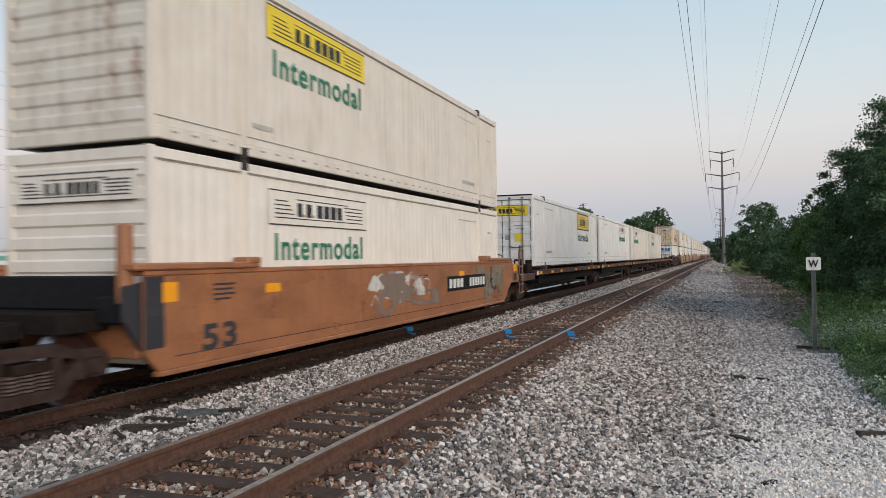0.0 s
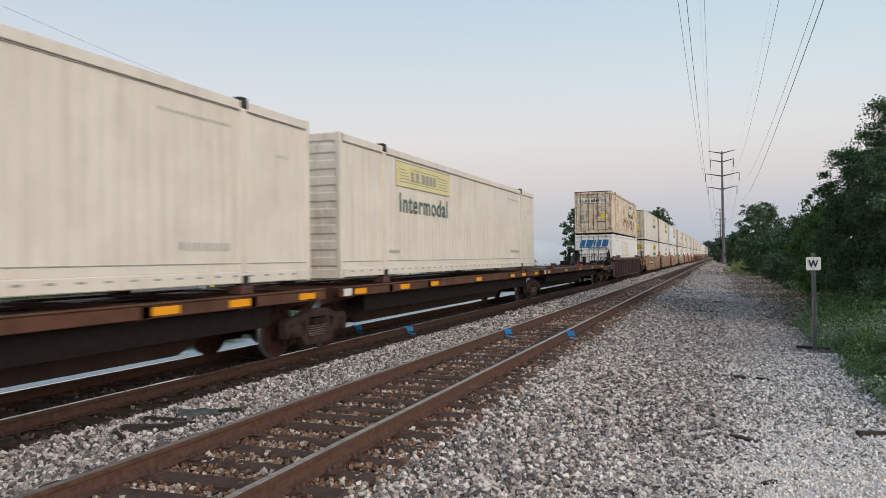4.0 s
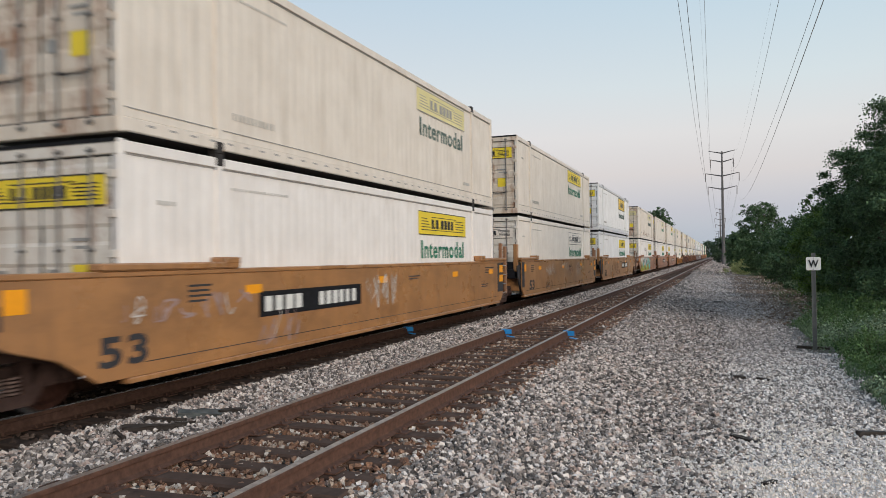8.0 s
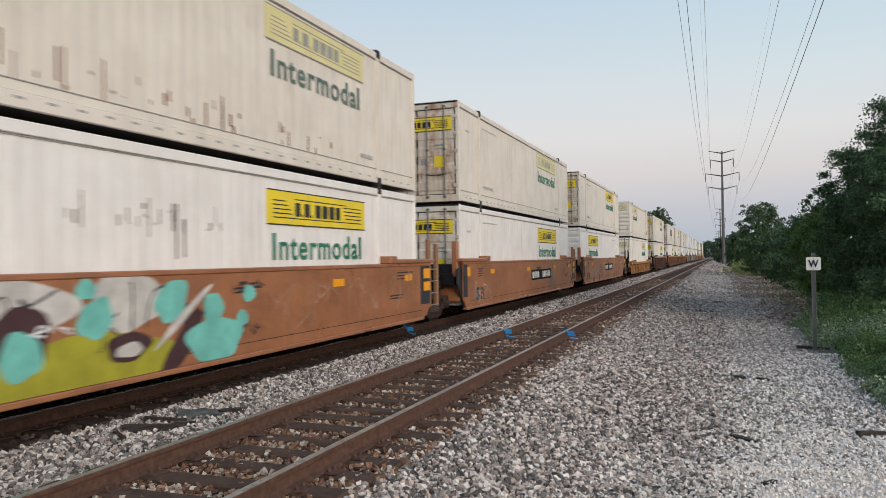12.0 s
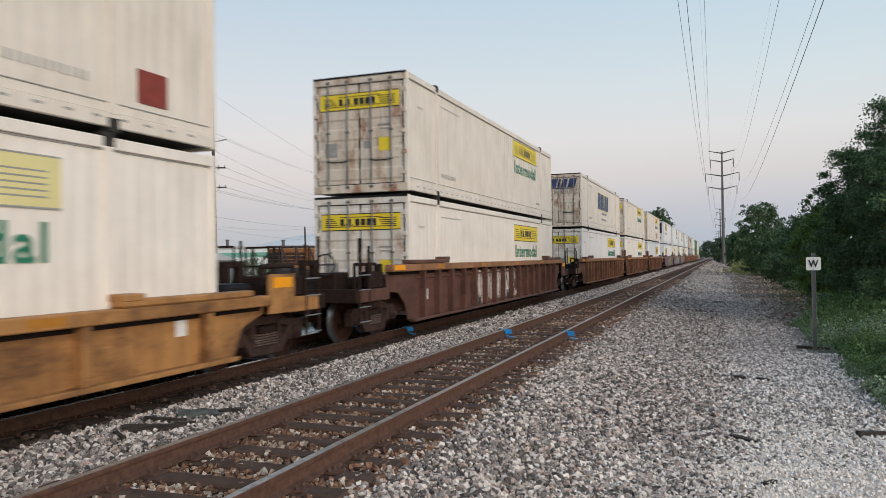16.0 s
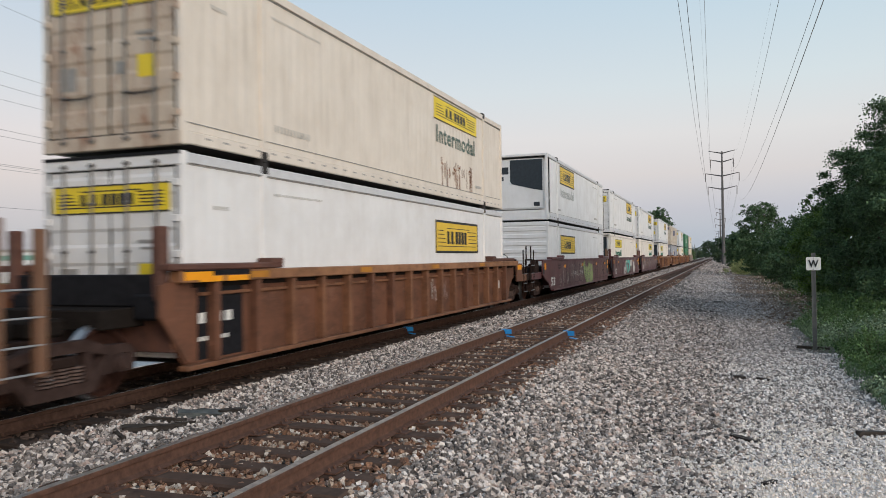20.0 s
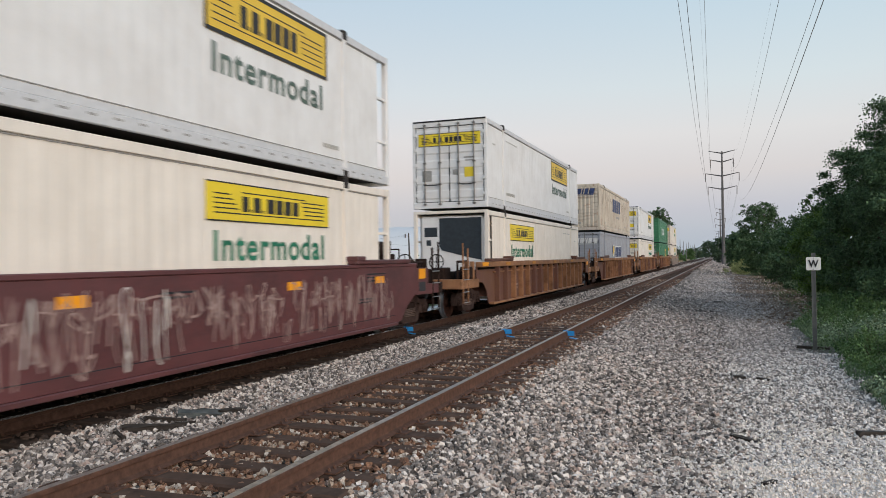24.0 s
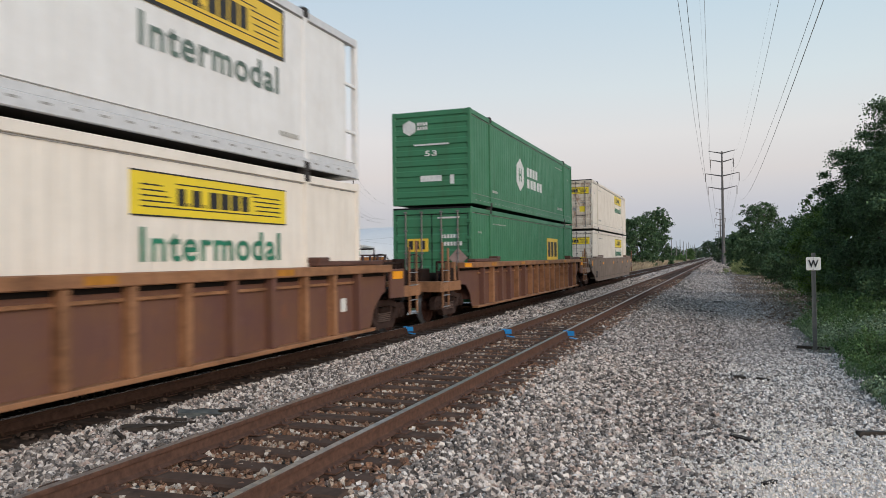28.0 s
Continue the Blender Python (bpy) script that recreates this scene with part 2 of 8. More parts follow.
# ---- mesh helpers ----
def mesh_of(name, verts, faces, mats=(), idx=None, smooth=False):
    me = bpy.data.meshes.new(name)
    me.from_pydata([tuple(v) for v in verts], [], faces)
    for m in mats:
        me.materials.append(m)
    if idx is not None:
        me.polygons.foreach_set("material_index", idx)
    if smooth:
        me.polygons.foreach_set("use_smooth", [True] * len(faces))
    me.update()
    return me


def put(name, me, parent=None, m=None, label=""):
    """Links a mesh as one object under a thing or a part."""
    ob = new(name, me)
    if parent is not None:
        ob.parent = parent
    if m is not None:
        ob.matrix_basis = m
    if label:
        tagged(ob, label)
    return ob


CUBE_F = [(0, 3, 2, 1), (4, 5, 6, 7), (0, 1, 5, 4), (1, 2, 6, 5), (2, 3, 7, 6), (3, 0, 4, 7)]


def boxes(name, rows, mat, bev=0.012):
    """One mesh of chamfered boxes; a row holds x0, x1, y0, y1, z0, z1."""
    bm = bmesh.new()
    for x0, x1, y0, y1, z0, z1 in rows:
        v = [bm.verts.new(c) for c in ((x0, y0, z0), (x1, y0, z0), (x1, y1, z0), (x0, y1, z0), (x0, y0, z1), (x1, y0, z1), (x1, y1, z1), (x0, y1, z1))]
        for f in CUBE_F:
            bm.faces.new([v[i] for i in f])
    if bev:
        bmesh.ops.bevel(bm, geom=bm.edges[:], offset=bev, segments=1, affect="EDGES")
    return close(name, bm, mat)


def close(name, bm, mat, smooth=False):
    bmesh.ops.recalc_face_normals(bm, faces=bm.faces[:])
    me = bpy.data.meshes.new(name)
    bm.to_mesh(me)
    bm.free()
    me.materials.append(mat)
    if smooth:
        for q in me.polygons:
            q.use_smooth = True
    return me


def rod(bm, a, b, r, seg=8, r2=None):
    """A round bar from a to b added to bm."""
    a, b = Vector(a), Vector(b)
    r2 = r if r2 is None else r2
    t = (b - a).normalized()
    u = t.orthogonal().normalized()
    w = t.cross(u)
    rings = []
    for c, rr in ((a, r), (b, r2)):
        rings.append([bm.verts.new(c + (u * math.cos(k * math.tau / seg) + w * math.sin(k * math.tau / seg)) * rr) for k in range(seg)])
    for k in range(seg):
        bm.faces.new((rings[0][k], rings[0][(k + 1) % seg], rings[1][(k + 1) % seg], rings[1][k]))
    bm.faces.new(rings[0][::-1])
    bm.faces.new(rings[1])


def rods(name, rows, mat, seg=8):
    bm = bmesh.new()
    for row in rows:
        rod(bm, row[0], row[1], row[2], seg, row[3] if len(row) > 3 else None)
    return close(name, bm, mat)


def plate(name, outline, x0, x1, mat, bev=0.0):
    """An outline in (y, z) given thickness from x0 to x1."""
    bm = bmesh.new()
    a = [bm.verts.new((x0, y, z)) for y, z in outline]
    b = [bm.verts.new((x1, y, z)) for y, z in outline]
    bm.faces.new(a)
    bm.faces.new(b[::-1])
    n = len(outline)
    for i in range(n):
        bm.faces.new((a[i], b[i], b[(i + 1) % n], a[(i + 1) % n]))
    if bev:
        bmesh.ops.bevel(bm, geom=bm.edges[:], offset=bev, segments=1, affect="EDGES")
    return close(name, bm, mat)


def lathe_x(name, profile, mats, seg=28):
    """A body turned about the x axis; profile rows: x, radius, material index of the band that follows."""
    verts, faces, idx = [], [], []
    for x, r, _ in profile:
        for k in range(seg):
            a = k * math.tau / seg
            verts.append((x, r * math.cos(a), r * math.sin(a)))
    for i in range(len(profile) - 1):
        for k in range(seg):
            j = (k + 1) % seg
            faces.append((i * seg + k, i * seg + j, (i + 1) * seg + j, (i + 1) * seg + k))
            idx.append(profile[i][2])
    faces += [tuple(range(seg))[::-1], tuple(range((len(profile) - 1) * seg, len(profile) * seg))]
    idx += [0, 0]
    me = mesh_of(name, verts, faces, mats, idx)
    return me


CACHE = {}


def cached(key, make):
    if key not in CACHE:
        CACHE[key] = make()
    return CACHE[key]


def word(text, length, height, mat, bold=0.02):
    """Letters of the built-in font as a flat mesh in the x-y plane, from the origin, scaled to a length and a height."""
    def make():
        cu = bpy.data.curves.new("letters", "FONT")
        cu.body, cu.size, cu.offset, cu.extrude, cu.space_character = text, 1.0, bold, 0.004, 1.12
        ob = bpy.data.objects.new("letters", cu)
        scene.collection.objects.link(ob)
        me = bpy.data.meshes.new_from_object(ob.evaluated_get(bpy.context.evaluated_depsgraph_get()))
        bpy.data.objects.remove(ob)
        bpy.data.curves.remove(cu)
        co = np.empty(len(me.vertices) * 3)
        me.vertices.foreach_get("co", co)
        co = co.reshape(-1, 3)
        lo, hi = co.min(0), co.max(0)
        co[:, 0] = (co[:, 0] - lo[0]) * length / (hi[0] - lo[0])
        co[:, 1] = (co[:, 1] - lo[1]) * height / (hi[1] - lo[1])
        me.vertices.foreach_set("co", co.ravel())
        me.materials.clear()
        me.materials.append(mat)
        me.update()
        return me
    return cached(("word", text, length, height, mat.name), make)


def blob_patch(name, y0, y1, z0, z1, x, cols, count, seed, thick=0.003):
    """Sprayed shapes on a car side: loose swollen strokes in several colours, a few millimetres proud."""
    rnd = random.Random(seed)
    verts, faces, idx = [], [], []
    for i in range(count):
        layer = x + thick * (1 + 0.25 * i / count * 8)
        cy = y0 + (y1 - y0) * (i + 0.5 + rnd.uniform(-0.4, 0.4)) / count
        cz = rnd.uniform(z0 + 0.2 * (z1 - z0), z1 - 0.2 * (z1 - z0))
        ry, rz = rnd.uniform(0.6, 1.3) * (y1 - y0) / count, rnd.uniform(0.25, 0.5) * (z1 - z0)
        ph, lean = rnd.uniform(0, 6.3), rnd.uniform(-0.5, 0.5)
        hollow = rnd.random() < 0.5
        n = 18
        base = len(verts)
        for k in range(n):
            a = k * math.tau / n
            w = 1 + 0.28 * math.sin(2 * a + ph) + 0.16 * math.sin(5 * a + 2 * ph)
            py, pz = ry * math.cos(a) * w, rz * math.sin(a) * w
            for q in ((1.0, 0.55) if hollow else (1.0, 0.0)):
                verts.append((layer, cy + (py + lean * pz) * q, min(z1, max(z0, cz + pz * q))))
        c = rnd.randrange(len(cols))
        for k in range(n):
            a0, b0 = base + 2 * k, base + 2 * ((k + 1) % n)
            faces.append((a0, b0, b0 + 1, a0 + 1))
            idx.append(c)
    return mesh_of(name, verts, faces, cols, idx)


def stroke_patch(name, y0, y1, z0, z1, x, cols, glyphs, seed, width=0.035):
    """Sprayed scribbles: looping ribbons of paint, cell by cell along a car side."""
    rnd = random.Random(seed)
    verts, faces, idx = [], [], []
    step = (y1 - y0) / glyphs
    for g in range(glyphs):
        c = rnd.randrange(len(cols))
        pts = [Vector((y0 + step * (g + rnd.uniform(-0.15, 1.15)), rnd.uniform(z0, z1))) for _ in range(rnd.randint(5, 8))]
        line = []
        for i in range(len(pts) - 3):
            a, b, d, e = pts[i:i + 4]
            for k in range(6):
                t = k / 6
                line.append(0.5 * (2 * b + (d - a) * t + (2 * a - 5 * b + 4 * d - e) * t * t + (3 * b - a - 3 * d + e) * t ** 3))
        w = width * rnd.uniform(0.7, 1.4)
        layer = x + 0.003 + 0.0004 * (g % 7)
        for i, q in enumerate(line):
            d = (line[min(i + 1, len(line) - 1)] - line[max(i - 1, 0)])
            n = Vector((-d.y, d.x)).normalized() * w * 0.5 if d.length > 1e-6 else Vector((0, w * 0.5))
            for sgn in (-1, 1):
                verts.append((layer, q.x + sgn * n.x, min(z1 + 0.03, max(z0 - 0.03, q.y + sgn * n.y))))
            if i:
                k = len(verts)
                faces.append((k - 4, k - 2, k - 1, k - 3))
                idx.append(c)
    return mesh_of(name, verts, faces, cols, idx)


def bar_rows(y0, y1, z0, z1, x, count, seed, fill=0.72):
    """Bars that stand for lettering: boxes in a row along y on a side at x."""
    rnd = random.Random(seed)
    step = (y1 - y0) / count
    return [(x - 0.003, x + 0.004, y0 + i * step, y0 + i * step + step * fill * rnd.uniform(0.8, 1.1), z0, z1) for i in range(count)]


# ---- ground: one sheet, in bands along the tracks ----
NEAR_C, FAR_C = -4.152, -8.254
PROFILE = [(-1800, -0.7), (-400, -0.6), (-90, -0.6), (-40, -0.55), (-24, -0.55), (-16, -0.6), (-13, -0.62), (-11.6, -0.52), (-10.4, -0.245), (-9.6, -0.235), (-8.1, -0.235), (-6.6, -0.235),
           (-6.1, -0.26), (-5.6, -0.235), (-4.1, -0.235), (-2.7, -0.235), (-2.35, -0.26), (-1.6, -0.36), (-0.8, -0.46), (0.4, -0.47), (1.5, -0.46), (2.6, -0.46), (4.0, -0.42),
           (7, -0.3), (15, -0.3), (60, -0.4), (400, -0.5), (1800, -0.6)]


def ground_z(x):
    return float(np.interp(x, [q[0] for q in PROFILE], [q[1] for q in PROFILE]))


def build_ground():
    m, nt, b = nodes_of("trackside_ground", 0.95, 0.0, 0.08)
    geo = nt.nodes.new("ShaderNodeNewGeometry")
    sep = nt.nodes.new("ShaderNodeSeparateXYZ")
    nt.links.new(geo.outputs["Position"], sep.inputs[0])
    wob = noise_node(nt, 0.55, 4, coord="World")
    wm = nt.nodes.new("ShaderNodeMath")
    wm.operation = "MULTIPLY_ADD"
    nt.links.new(wob, wm.inputs[0])
    wm.inputs[1].default_value = 2.6
    nt.links.new(sep.outputs["X"], wm.inputs[2])
    cells = nt.nodes.new("ShaderNodeTexVoronoi")
    cells.inputs["Scale"].default_value = 17
    nt.links.new(geo.outputs["Position"], cells.inputs["Vector"])
    # shade between the ballast stones is put into the colour at cell edges
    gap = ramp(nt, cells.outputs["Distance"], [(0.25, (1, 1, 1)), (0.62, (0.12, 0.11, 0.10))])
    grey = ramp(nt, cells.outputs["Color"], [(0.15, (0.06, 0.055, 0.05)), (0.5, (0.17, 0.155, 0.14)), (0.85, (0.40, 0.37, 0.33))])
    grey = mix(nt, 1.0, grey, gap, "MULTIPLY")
    fine = nt.nodes.new("ShaderNodeTexVoronoi")
    fine.inputs["Scale"].default_value = 34
    nt.links.new(geo.outputs["Position"], fine.inputs["Vector"])
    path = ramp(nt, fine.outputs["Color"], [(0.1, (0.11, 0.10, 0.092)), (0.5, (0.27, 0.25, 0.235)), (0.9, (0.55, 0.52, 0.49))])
    # crevice shade of the finer path stones, also multiplied into the colour
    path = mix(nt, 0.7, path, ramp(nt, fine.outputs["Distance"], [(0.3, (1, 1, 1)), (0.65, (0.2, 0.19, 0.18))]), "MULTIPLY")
    soil = ramp(nt, noise_node(nt, 1.7, 6, coord="World"), [(0.35, (0.05, 0.062, 0.022)), (0.5, (0.075, 0.085, 0.03)), (0.68, (0.16, 0.125, 0.075))])

    def step(lo, hi):
        r = nt.nodes.new("ShaderNodeMapRange")
        r.inputs["From Min"].default_value, r.inputs["From Max"].default_value = lo, hi
        nt.links.new(wm.outputs[0], r.inputs["Value"])
        return r.outputs[0]
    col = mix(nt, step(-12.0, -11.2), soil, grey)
    # oil stain and shade under the train, both painted into the far bed
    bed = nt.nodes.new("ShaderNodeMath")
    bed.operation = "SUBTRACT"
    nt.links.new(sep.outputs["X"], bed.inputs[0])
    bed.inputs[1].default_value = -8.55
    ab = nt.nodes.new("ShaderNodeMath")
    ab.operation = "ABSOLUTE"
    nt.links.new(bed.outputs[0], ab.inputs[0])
    oil_shade = nt.nodes.new("ShaderNodeMapRange")
    oil_shade.inputs["From Min"].default_value, oil_shade.inputs["From Max"].default_value = 1.75, 1.45
    nt.links.new(ab.outputs[0], oil_shade.inputs["Value"])
    col = mix(nt, oil_shade.outputs[0], col, (0.035, 0.027, 0.023))
    strip = nt.nodes.new("ShaderNodeMapRange")
    strip.inputs["From Min"].default_value, strip.inputs["From Max"].default_value = -9.95, -10.15
    nt.links.new(sep.outputs["X"], strip.inputs["Value"])
    pale = mix(nt, ramp(nt, cells.outputs["Distance"], [(0.45, (0, 0, 0)), (0.8, (0.5, 0.5, 0.5))]), (0.80, 0.76, 0.72), (0.34, 0.31, 0.28))
    col = mix(nt, mix(nt, 1.0, strip.outputs[0], step(-12.2, -11.6), "MULTIPLY"), col, pale)
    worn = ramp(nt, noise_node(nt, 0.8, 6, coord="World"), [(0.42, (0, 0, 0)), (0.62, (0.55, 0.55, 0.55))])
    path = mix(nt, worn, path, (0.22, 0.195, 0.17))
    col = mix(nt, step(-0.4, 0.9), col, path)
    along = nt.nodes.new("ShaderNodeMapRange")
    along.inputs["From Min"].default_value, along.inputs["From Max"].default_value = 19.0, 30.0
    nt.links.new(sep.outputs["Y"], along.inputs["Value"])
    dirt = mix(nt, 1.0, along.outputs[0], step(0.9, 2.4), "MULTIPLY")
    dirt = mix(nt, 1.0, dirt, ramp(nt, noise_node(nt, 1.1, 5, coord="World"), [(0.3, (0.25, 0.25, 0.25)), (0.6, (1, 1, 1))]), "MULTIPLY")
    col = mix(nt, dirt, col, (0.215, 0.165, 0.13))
    beyond = nt.nodes.new("ShaderNodeMapRange")
    beyond.inputs["From Min"].default_value, beyond.inputs["From Max"].default_value = 50.0, 66.0
    nt.links.new(sep.outputs["Y"], beyond.inputs["Value"])
    crushed = ramp(nt, cells.outputs["Color"], [(0.1, (0.17, 0.15, 0.135)), (0.9, (0.44, 0.39, 0.35))])
    crushed = mix(nt, ramp(nt, noise_node(nt, 0.35, 7, coord="World", rough=0.7), [(0.4, (0, 0, 0)), (0.62, (0.8, 0.8, 0.8))]), crushed, (0.165, 0.13, 0.11))
    stony = mix(nt, 1.0, beyond.outputs[0], step(-7.2, -6.6), "MULTIPLY")
    col = mix(nt, mix(nt, 0.75, (0, 0, 0), stony), col, crushed)
    near = nt.nodes.new("ShaderNodeMapRange")
    near.inputs["From Min"].default_value, near.inputs["From Max"].default_value = 9.6, 8.2
    nt.links.new(sep.outputs["Y"], near.inputs["Value"])
    col = mix(nt, mix(nt, 1.0, near.outputs[0], step(-0.3, 0.6), "MULTIPLY"), col, (0.80, 0.715, 0.68))
    col = mix(nt, step(3.4, 4.4), col, soil)
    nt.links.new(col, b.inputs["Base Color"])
    bump(nt, b, cells.outputs["Distance"], 0.7, 0.03)
    ys = [-1500, -300, -60, -20, -8, -2, 2, 5, 8, 12, 17, 24, 34, 50, 75, 110, 170, 300, 600, 1200, 2600]
    verts = [(x, y, z + (0.02 * noise.noise((x * 0.7, y * 0.5, 3)) if abs(y) < 200 and -3 < x < 30 else 0)) for y in ys for x, z in PROFILE]
    n = len(PROFILE)
    faces = [(j * n + i, j * n + i + 1, (j + 1) * n + i + 1, (j + 1) * n + i) for j in range(len(ys) - 1) for i in range(n - 1)]
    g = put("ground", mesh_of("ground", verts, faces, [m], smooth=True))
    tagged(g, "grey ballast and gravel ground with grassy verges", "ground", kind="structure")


def scatter_stones(name, label, mat, region, count, size, seed, lift=0.0, density_y=1.0, soft_edge=0.0):
    """Broken stones as jittered blocks, denser towards the low end of y."""
    rng = np.random.default_rng(seed)
    x0, x1, y0, y1 = region
    u = rng.random(count)
    y = y0 + (y1 - y0) * u ** density_y
    x = rng.uniform(x0, x1, count) + rng.normal(0, soft_edge, count)
    z = np.interp(x, [q[0] for q in PROFILE], [q[1] for q in PROFILE]) + lift + rng.uniform(-0.022, 0.022, count)
    s = size * rng.uniform(0.45, 1.15, count) ** 1.2 * 0.5
    cube = np.array([(-1, -1, -1), (1, -1, -1), (1, 1, -1), (-1, 1, -1), (-1, -1, 1), (1, -1, 1), (1, 1, 1), (-1, 1, 1)], float)
    shape = cube[None] * (1 + rng.uniform(-0.40, 0.28, (count, 8, 3))) * s[:, None, None] * rng.uniform(0.65, 1.25, (count, 1, 3))
    q = rng.normal(size=(count, 4))
    q /= np.linalg.norm(q, axis=1, keepdims=True)
    w, a, b, c = q.T
    R = np.stack([np.stack([1 - 2 * (b * b + c * c), 2 * (a * b - c * w), 2 * (a * c + b * w)], -1),
                  np.stack([2 * (a * b + c * w), 1 - 2 * (a * a + c * c), 2 * (b * c - a * w)], -1),
                  np.stack([2 * (a * c - b * w), 2 * (b * c + a * w), 1 - 2 * (a * a + b * b)], -1)], -2)
    v = np.einsum("nij,nkj->nki", R, shape) + np.stack([x, y, z], -1)[:, None, :]
    f = np.array(CUBE_F)[None] + (np.arange(count) * 8)[:, None, None]
    me = bpy.data.meshes.new(name)
    me.vertices.add(count * 8)
    me.vertices.foreach_set("co", v.ravel())
    me.loops.add(count * 24)
    me.loops.foreach_set("vertex_index", f.ravel().astype(np.int32))
    me.polygons.add(count * 6)
    me.polygons.foreach_set("loop_start", np.arange(0, count * 24, 4, dtype=np.int32))
    me.materials.append(mat)
    me.update(calc_edges=True)
    me.shade_flat()
    tagged(put(name, me), label, "gravel", kind="stuff")


def build_stones():
    grey = rocks("grey_ballast_rock", [(0.46, 0.415, 0.375), (0.21, 0.19, 0.17), (0.66, 0.605, 0.55), (0.36, 0.325, 0.29), (0.10, 0.093, 0.088), (0.82, 0.765, 0.70), (0.52, 0.42, 0.36), (0.28, 0.25, 0.225), (0.15, 0.137, 0.125), (0.72, 0.66, 0.60)])
    rust = rocks("rust_stained_rock", [(0.26, 0.145, 0.09), (0.18, 0.095, 0.062), (0.42, 0.33, 0.25), (0.14, 0.085, 0.06), (0.58, 0.52, 0.44), (0.23, 0.135, 0.085), (0.33, 0.20, 0.13)])
    pale = rocks("pale_path_gravel", [(0.70, 0.655, 0.61), (0.52, 0.48, 0.445), (0.86, 0.815, 0.77), (0.28, 0.255, 0.235), (0.64, 0.575, 0.52), (0.78, 0.735, 0.69), (0.40, 0.37, 0.34), (0.20, 0.185, 0.17)], tint=(1.02, 0.99, 0.985))
    fines = rocks("whitish_crushed_fines", [(0.78, 0.74, 0.67), (0.68, 0.64, 0.58), (0.86, 0.82, 0.77), (0.66, 0.62, 0.58)], tint=(1.05, 1.0, 0.98))
    shoulder = rocks("weathered_shoulder_rock", [(0.38, 0.345, 0.315), (0.19, 0.172, 0.155), (0.55, 0.505, 0.465), (0.30, 0.27, 0.243), (0.105, 0.096, 0.09), (0.70, 0.655, 0.605), (0.43, 0.355, 0.31), (0.24, 0.216, 0.198)])
    tracks = "loose angular grey ballast stones beside the rails"
    scatter_stones("ballast_stones", tracks, grey, (-2.75, -0.1, 2.5, 17), 50000, 0.046, 1, 0.008, 1.5, 0.22)
    scatter_stones("ballast_stones", tracks, shoulder, (-2.75, -0.1, 16, 46), 22000, 0.060, 2, 0.008, 1.5, 0.22)
    scatter_stones("ballast_stones", "grey ballast stones filling the space between two tracks", grey, (-6.95, -5.4, 3.4, 20), 24000, 0.045, 3, 0.010, 1.4)
    scatter_stones("ballast_stones", "grey ballast stones filling the space between two tracks", grey, (-6.95, -5.4, 19, 60), 7000, 0.08, 4, 0.012, 1.4)
    scatter_stones("ballast_stones", "rust-stained ballast stones between timber ties", rust, (-5.5, -2.75, 2.0, 22), 25000, 0.046, 5, 0.008, 1.3)
    scatter_stones("ballast_stones", "rust-stained ballast stones between timber ties", rust, (-5.45, -2.8, 21, 62), 13000, 0.060, 25, 0.012, 1.4)
    scatter_stones("ballast_stones", "grey ballast stones filling the space between two tracks", grey, (-6.95, -5.5, 58, 190), 7000, 0.15, 34, 0.012, 1.5)
    # far bed stones carry the train's shade in their dark colour
    oil_shade_rock = rocks("oil_and_shade_dark_rock", [(0.07, 0.05, 0.04), (0.10, 0.07, 0.055), (0.05, 0.04, 0.035), (0.14, 0.11, 0.09)])
    scatter_stones("ballast_stones", "ballast stones darkened by oil and painted shade under the far track", oil_shade_rock, (-9.8, -6.9, 4.5, 30), 6000, 0.06, 6, -0.004, 1.2)
    scatter_stones("path_gravel", "pale grey gravel on the trackside path", pale, (-0.3, 2.5, 8.3, 18), 26000, 0.036, 7, 0.0, 1.5, 0.35)
    mid = rocks("grey_path_gravel", [(0.52, 0.48, 0.45), (0.34, 0.31, 0.29), (0.70, 0.66, 0.62), (0.22, 0.20, 0.187), (0.45, 0.405, 0.37), (0.60, 0.56, 0.525), (0.28, 0.26, 0.24)])
    scatter_stones("path_gravel", "grey gravel on the trackside path", mid, (-0.3, 1.5, 16, 40), 14000, 0.048, 8, 0.0, 1.4, 0.35)
    scatter_stones("path_gravel", "grey gravel on the trackside path", mid, (-2.2, 0.5, 38, 110), 9000, 0.085, 10, 0.0, 1.5, 0.45)
    scatter_stones("path_gravel", "grey gravel on the trackside path", shoulder, (-2.6, 1.2, 84, 230), 7000, 0.17, 35, 0.0, 1.5, 0.45)
    scatter_stones("crushed_fines", "whitish crushed stone at the crossing approach", fines, (-1.1, 3.6, 6.0, 8.4), 19000, 0.024, 9, 0.012, 1.0, 0.15)
    scatter_stones("crushed_fines", "whitish crushed stone at the crossing approach", fines, (0.2, 3.4, 8.2, 10.4), 9000, 0.026, 19, 0.010, 1.6, 0.2)
    earth = rocks("brown_earth_clods", [(0.26, 0.19, 0.14), (0.19, 0.135, 0.10), (0.36, 0.29, 0.23), (0.50, 0.45, 0.40), (0.14, 0.10, 0.078)])
    scatter_stones("earth_clods", "brown earth clods and stones along the hedgerow", earth, (0.9, 4.0, 25, 80), 5500, 0.06, 21, 0.0, 1.3, 0.3)


RAIL_PTS = [(-0.070, -0.178), (0.070, -0.178), (0.070, -0.168), (0.014, -0.148), (0.009, -0.055), (0.034, -0.045), (0.038, -0.012), (0.035, -0.004), (-0.035, -0.004), (-0.038, -0.012),
            (-0.034, -0.045), (-0.009, -0.055), (-0.014, -0.148), (-0.070, -0.168)]


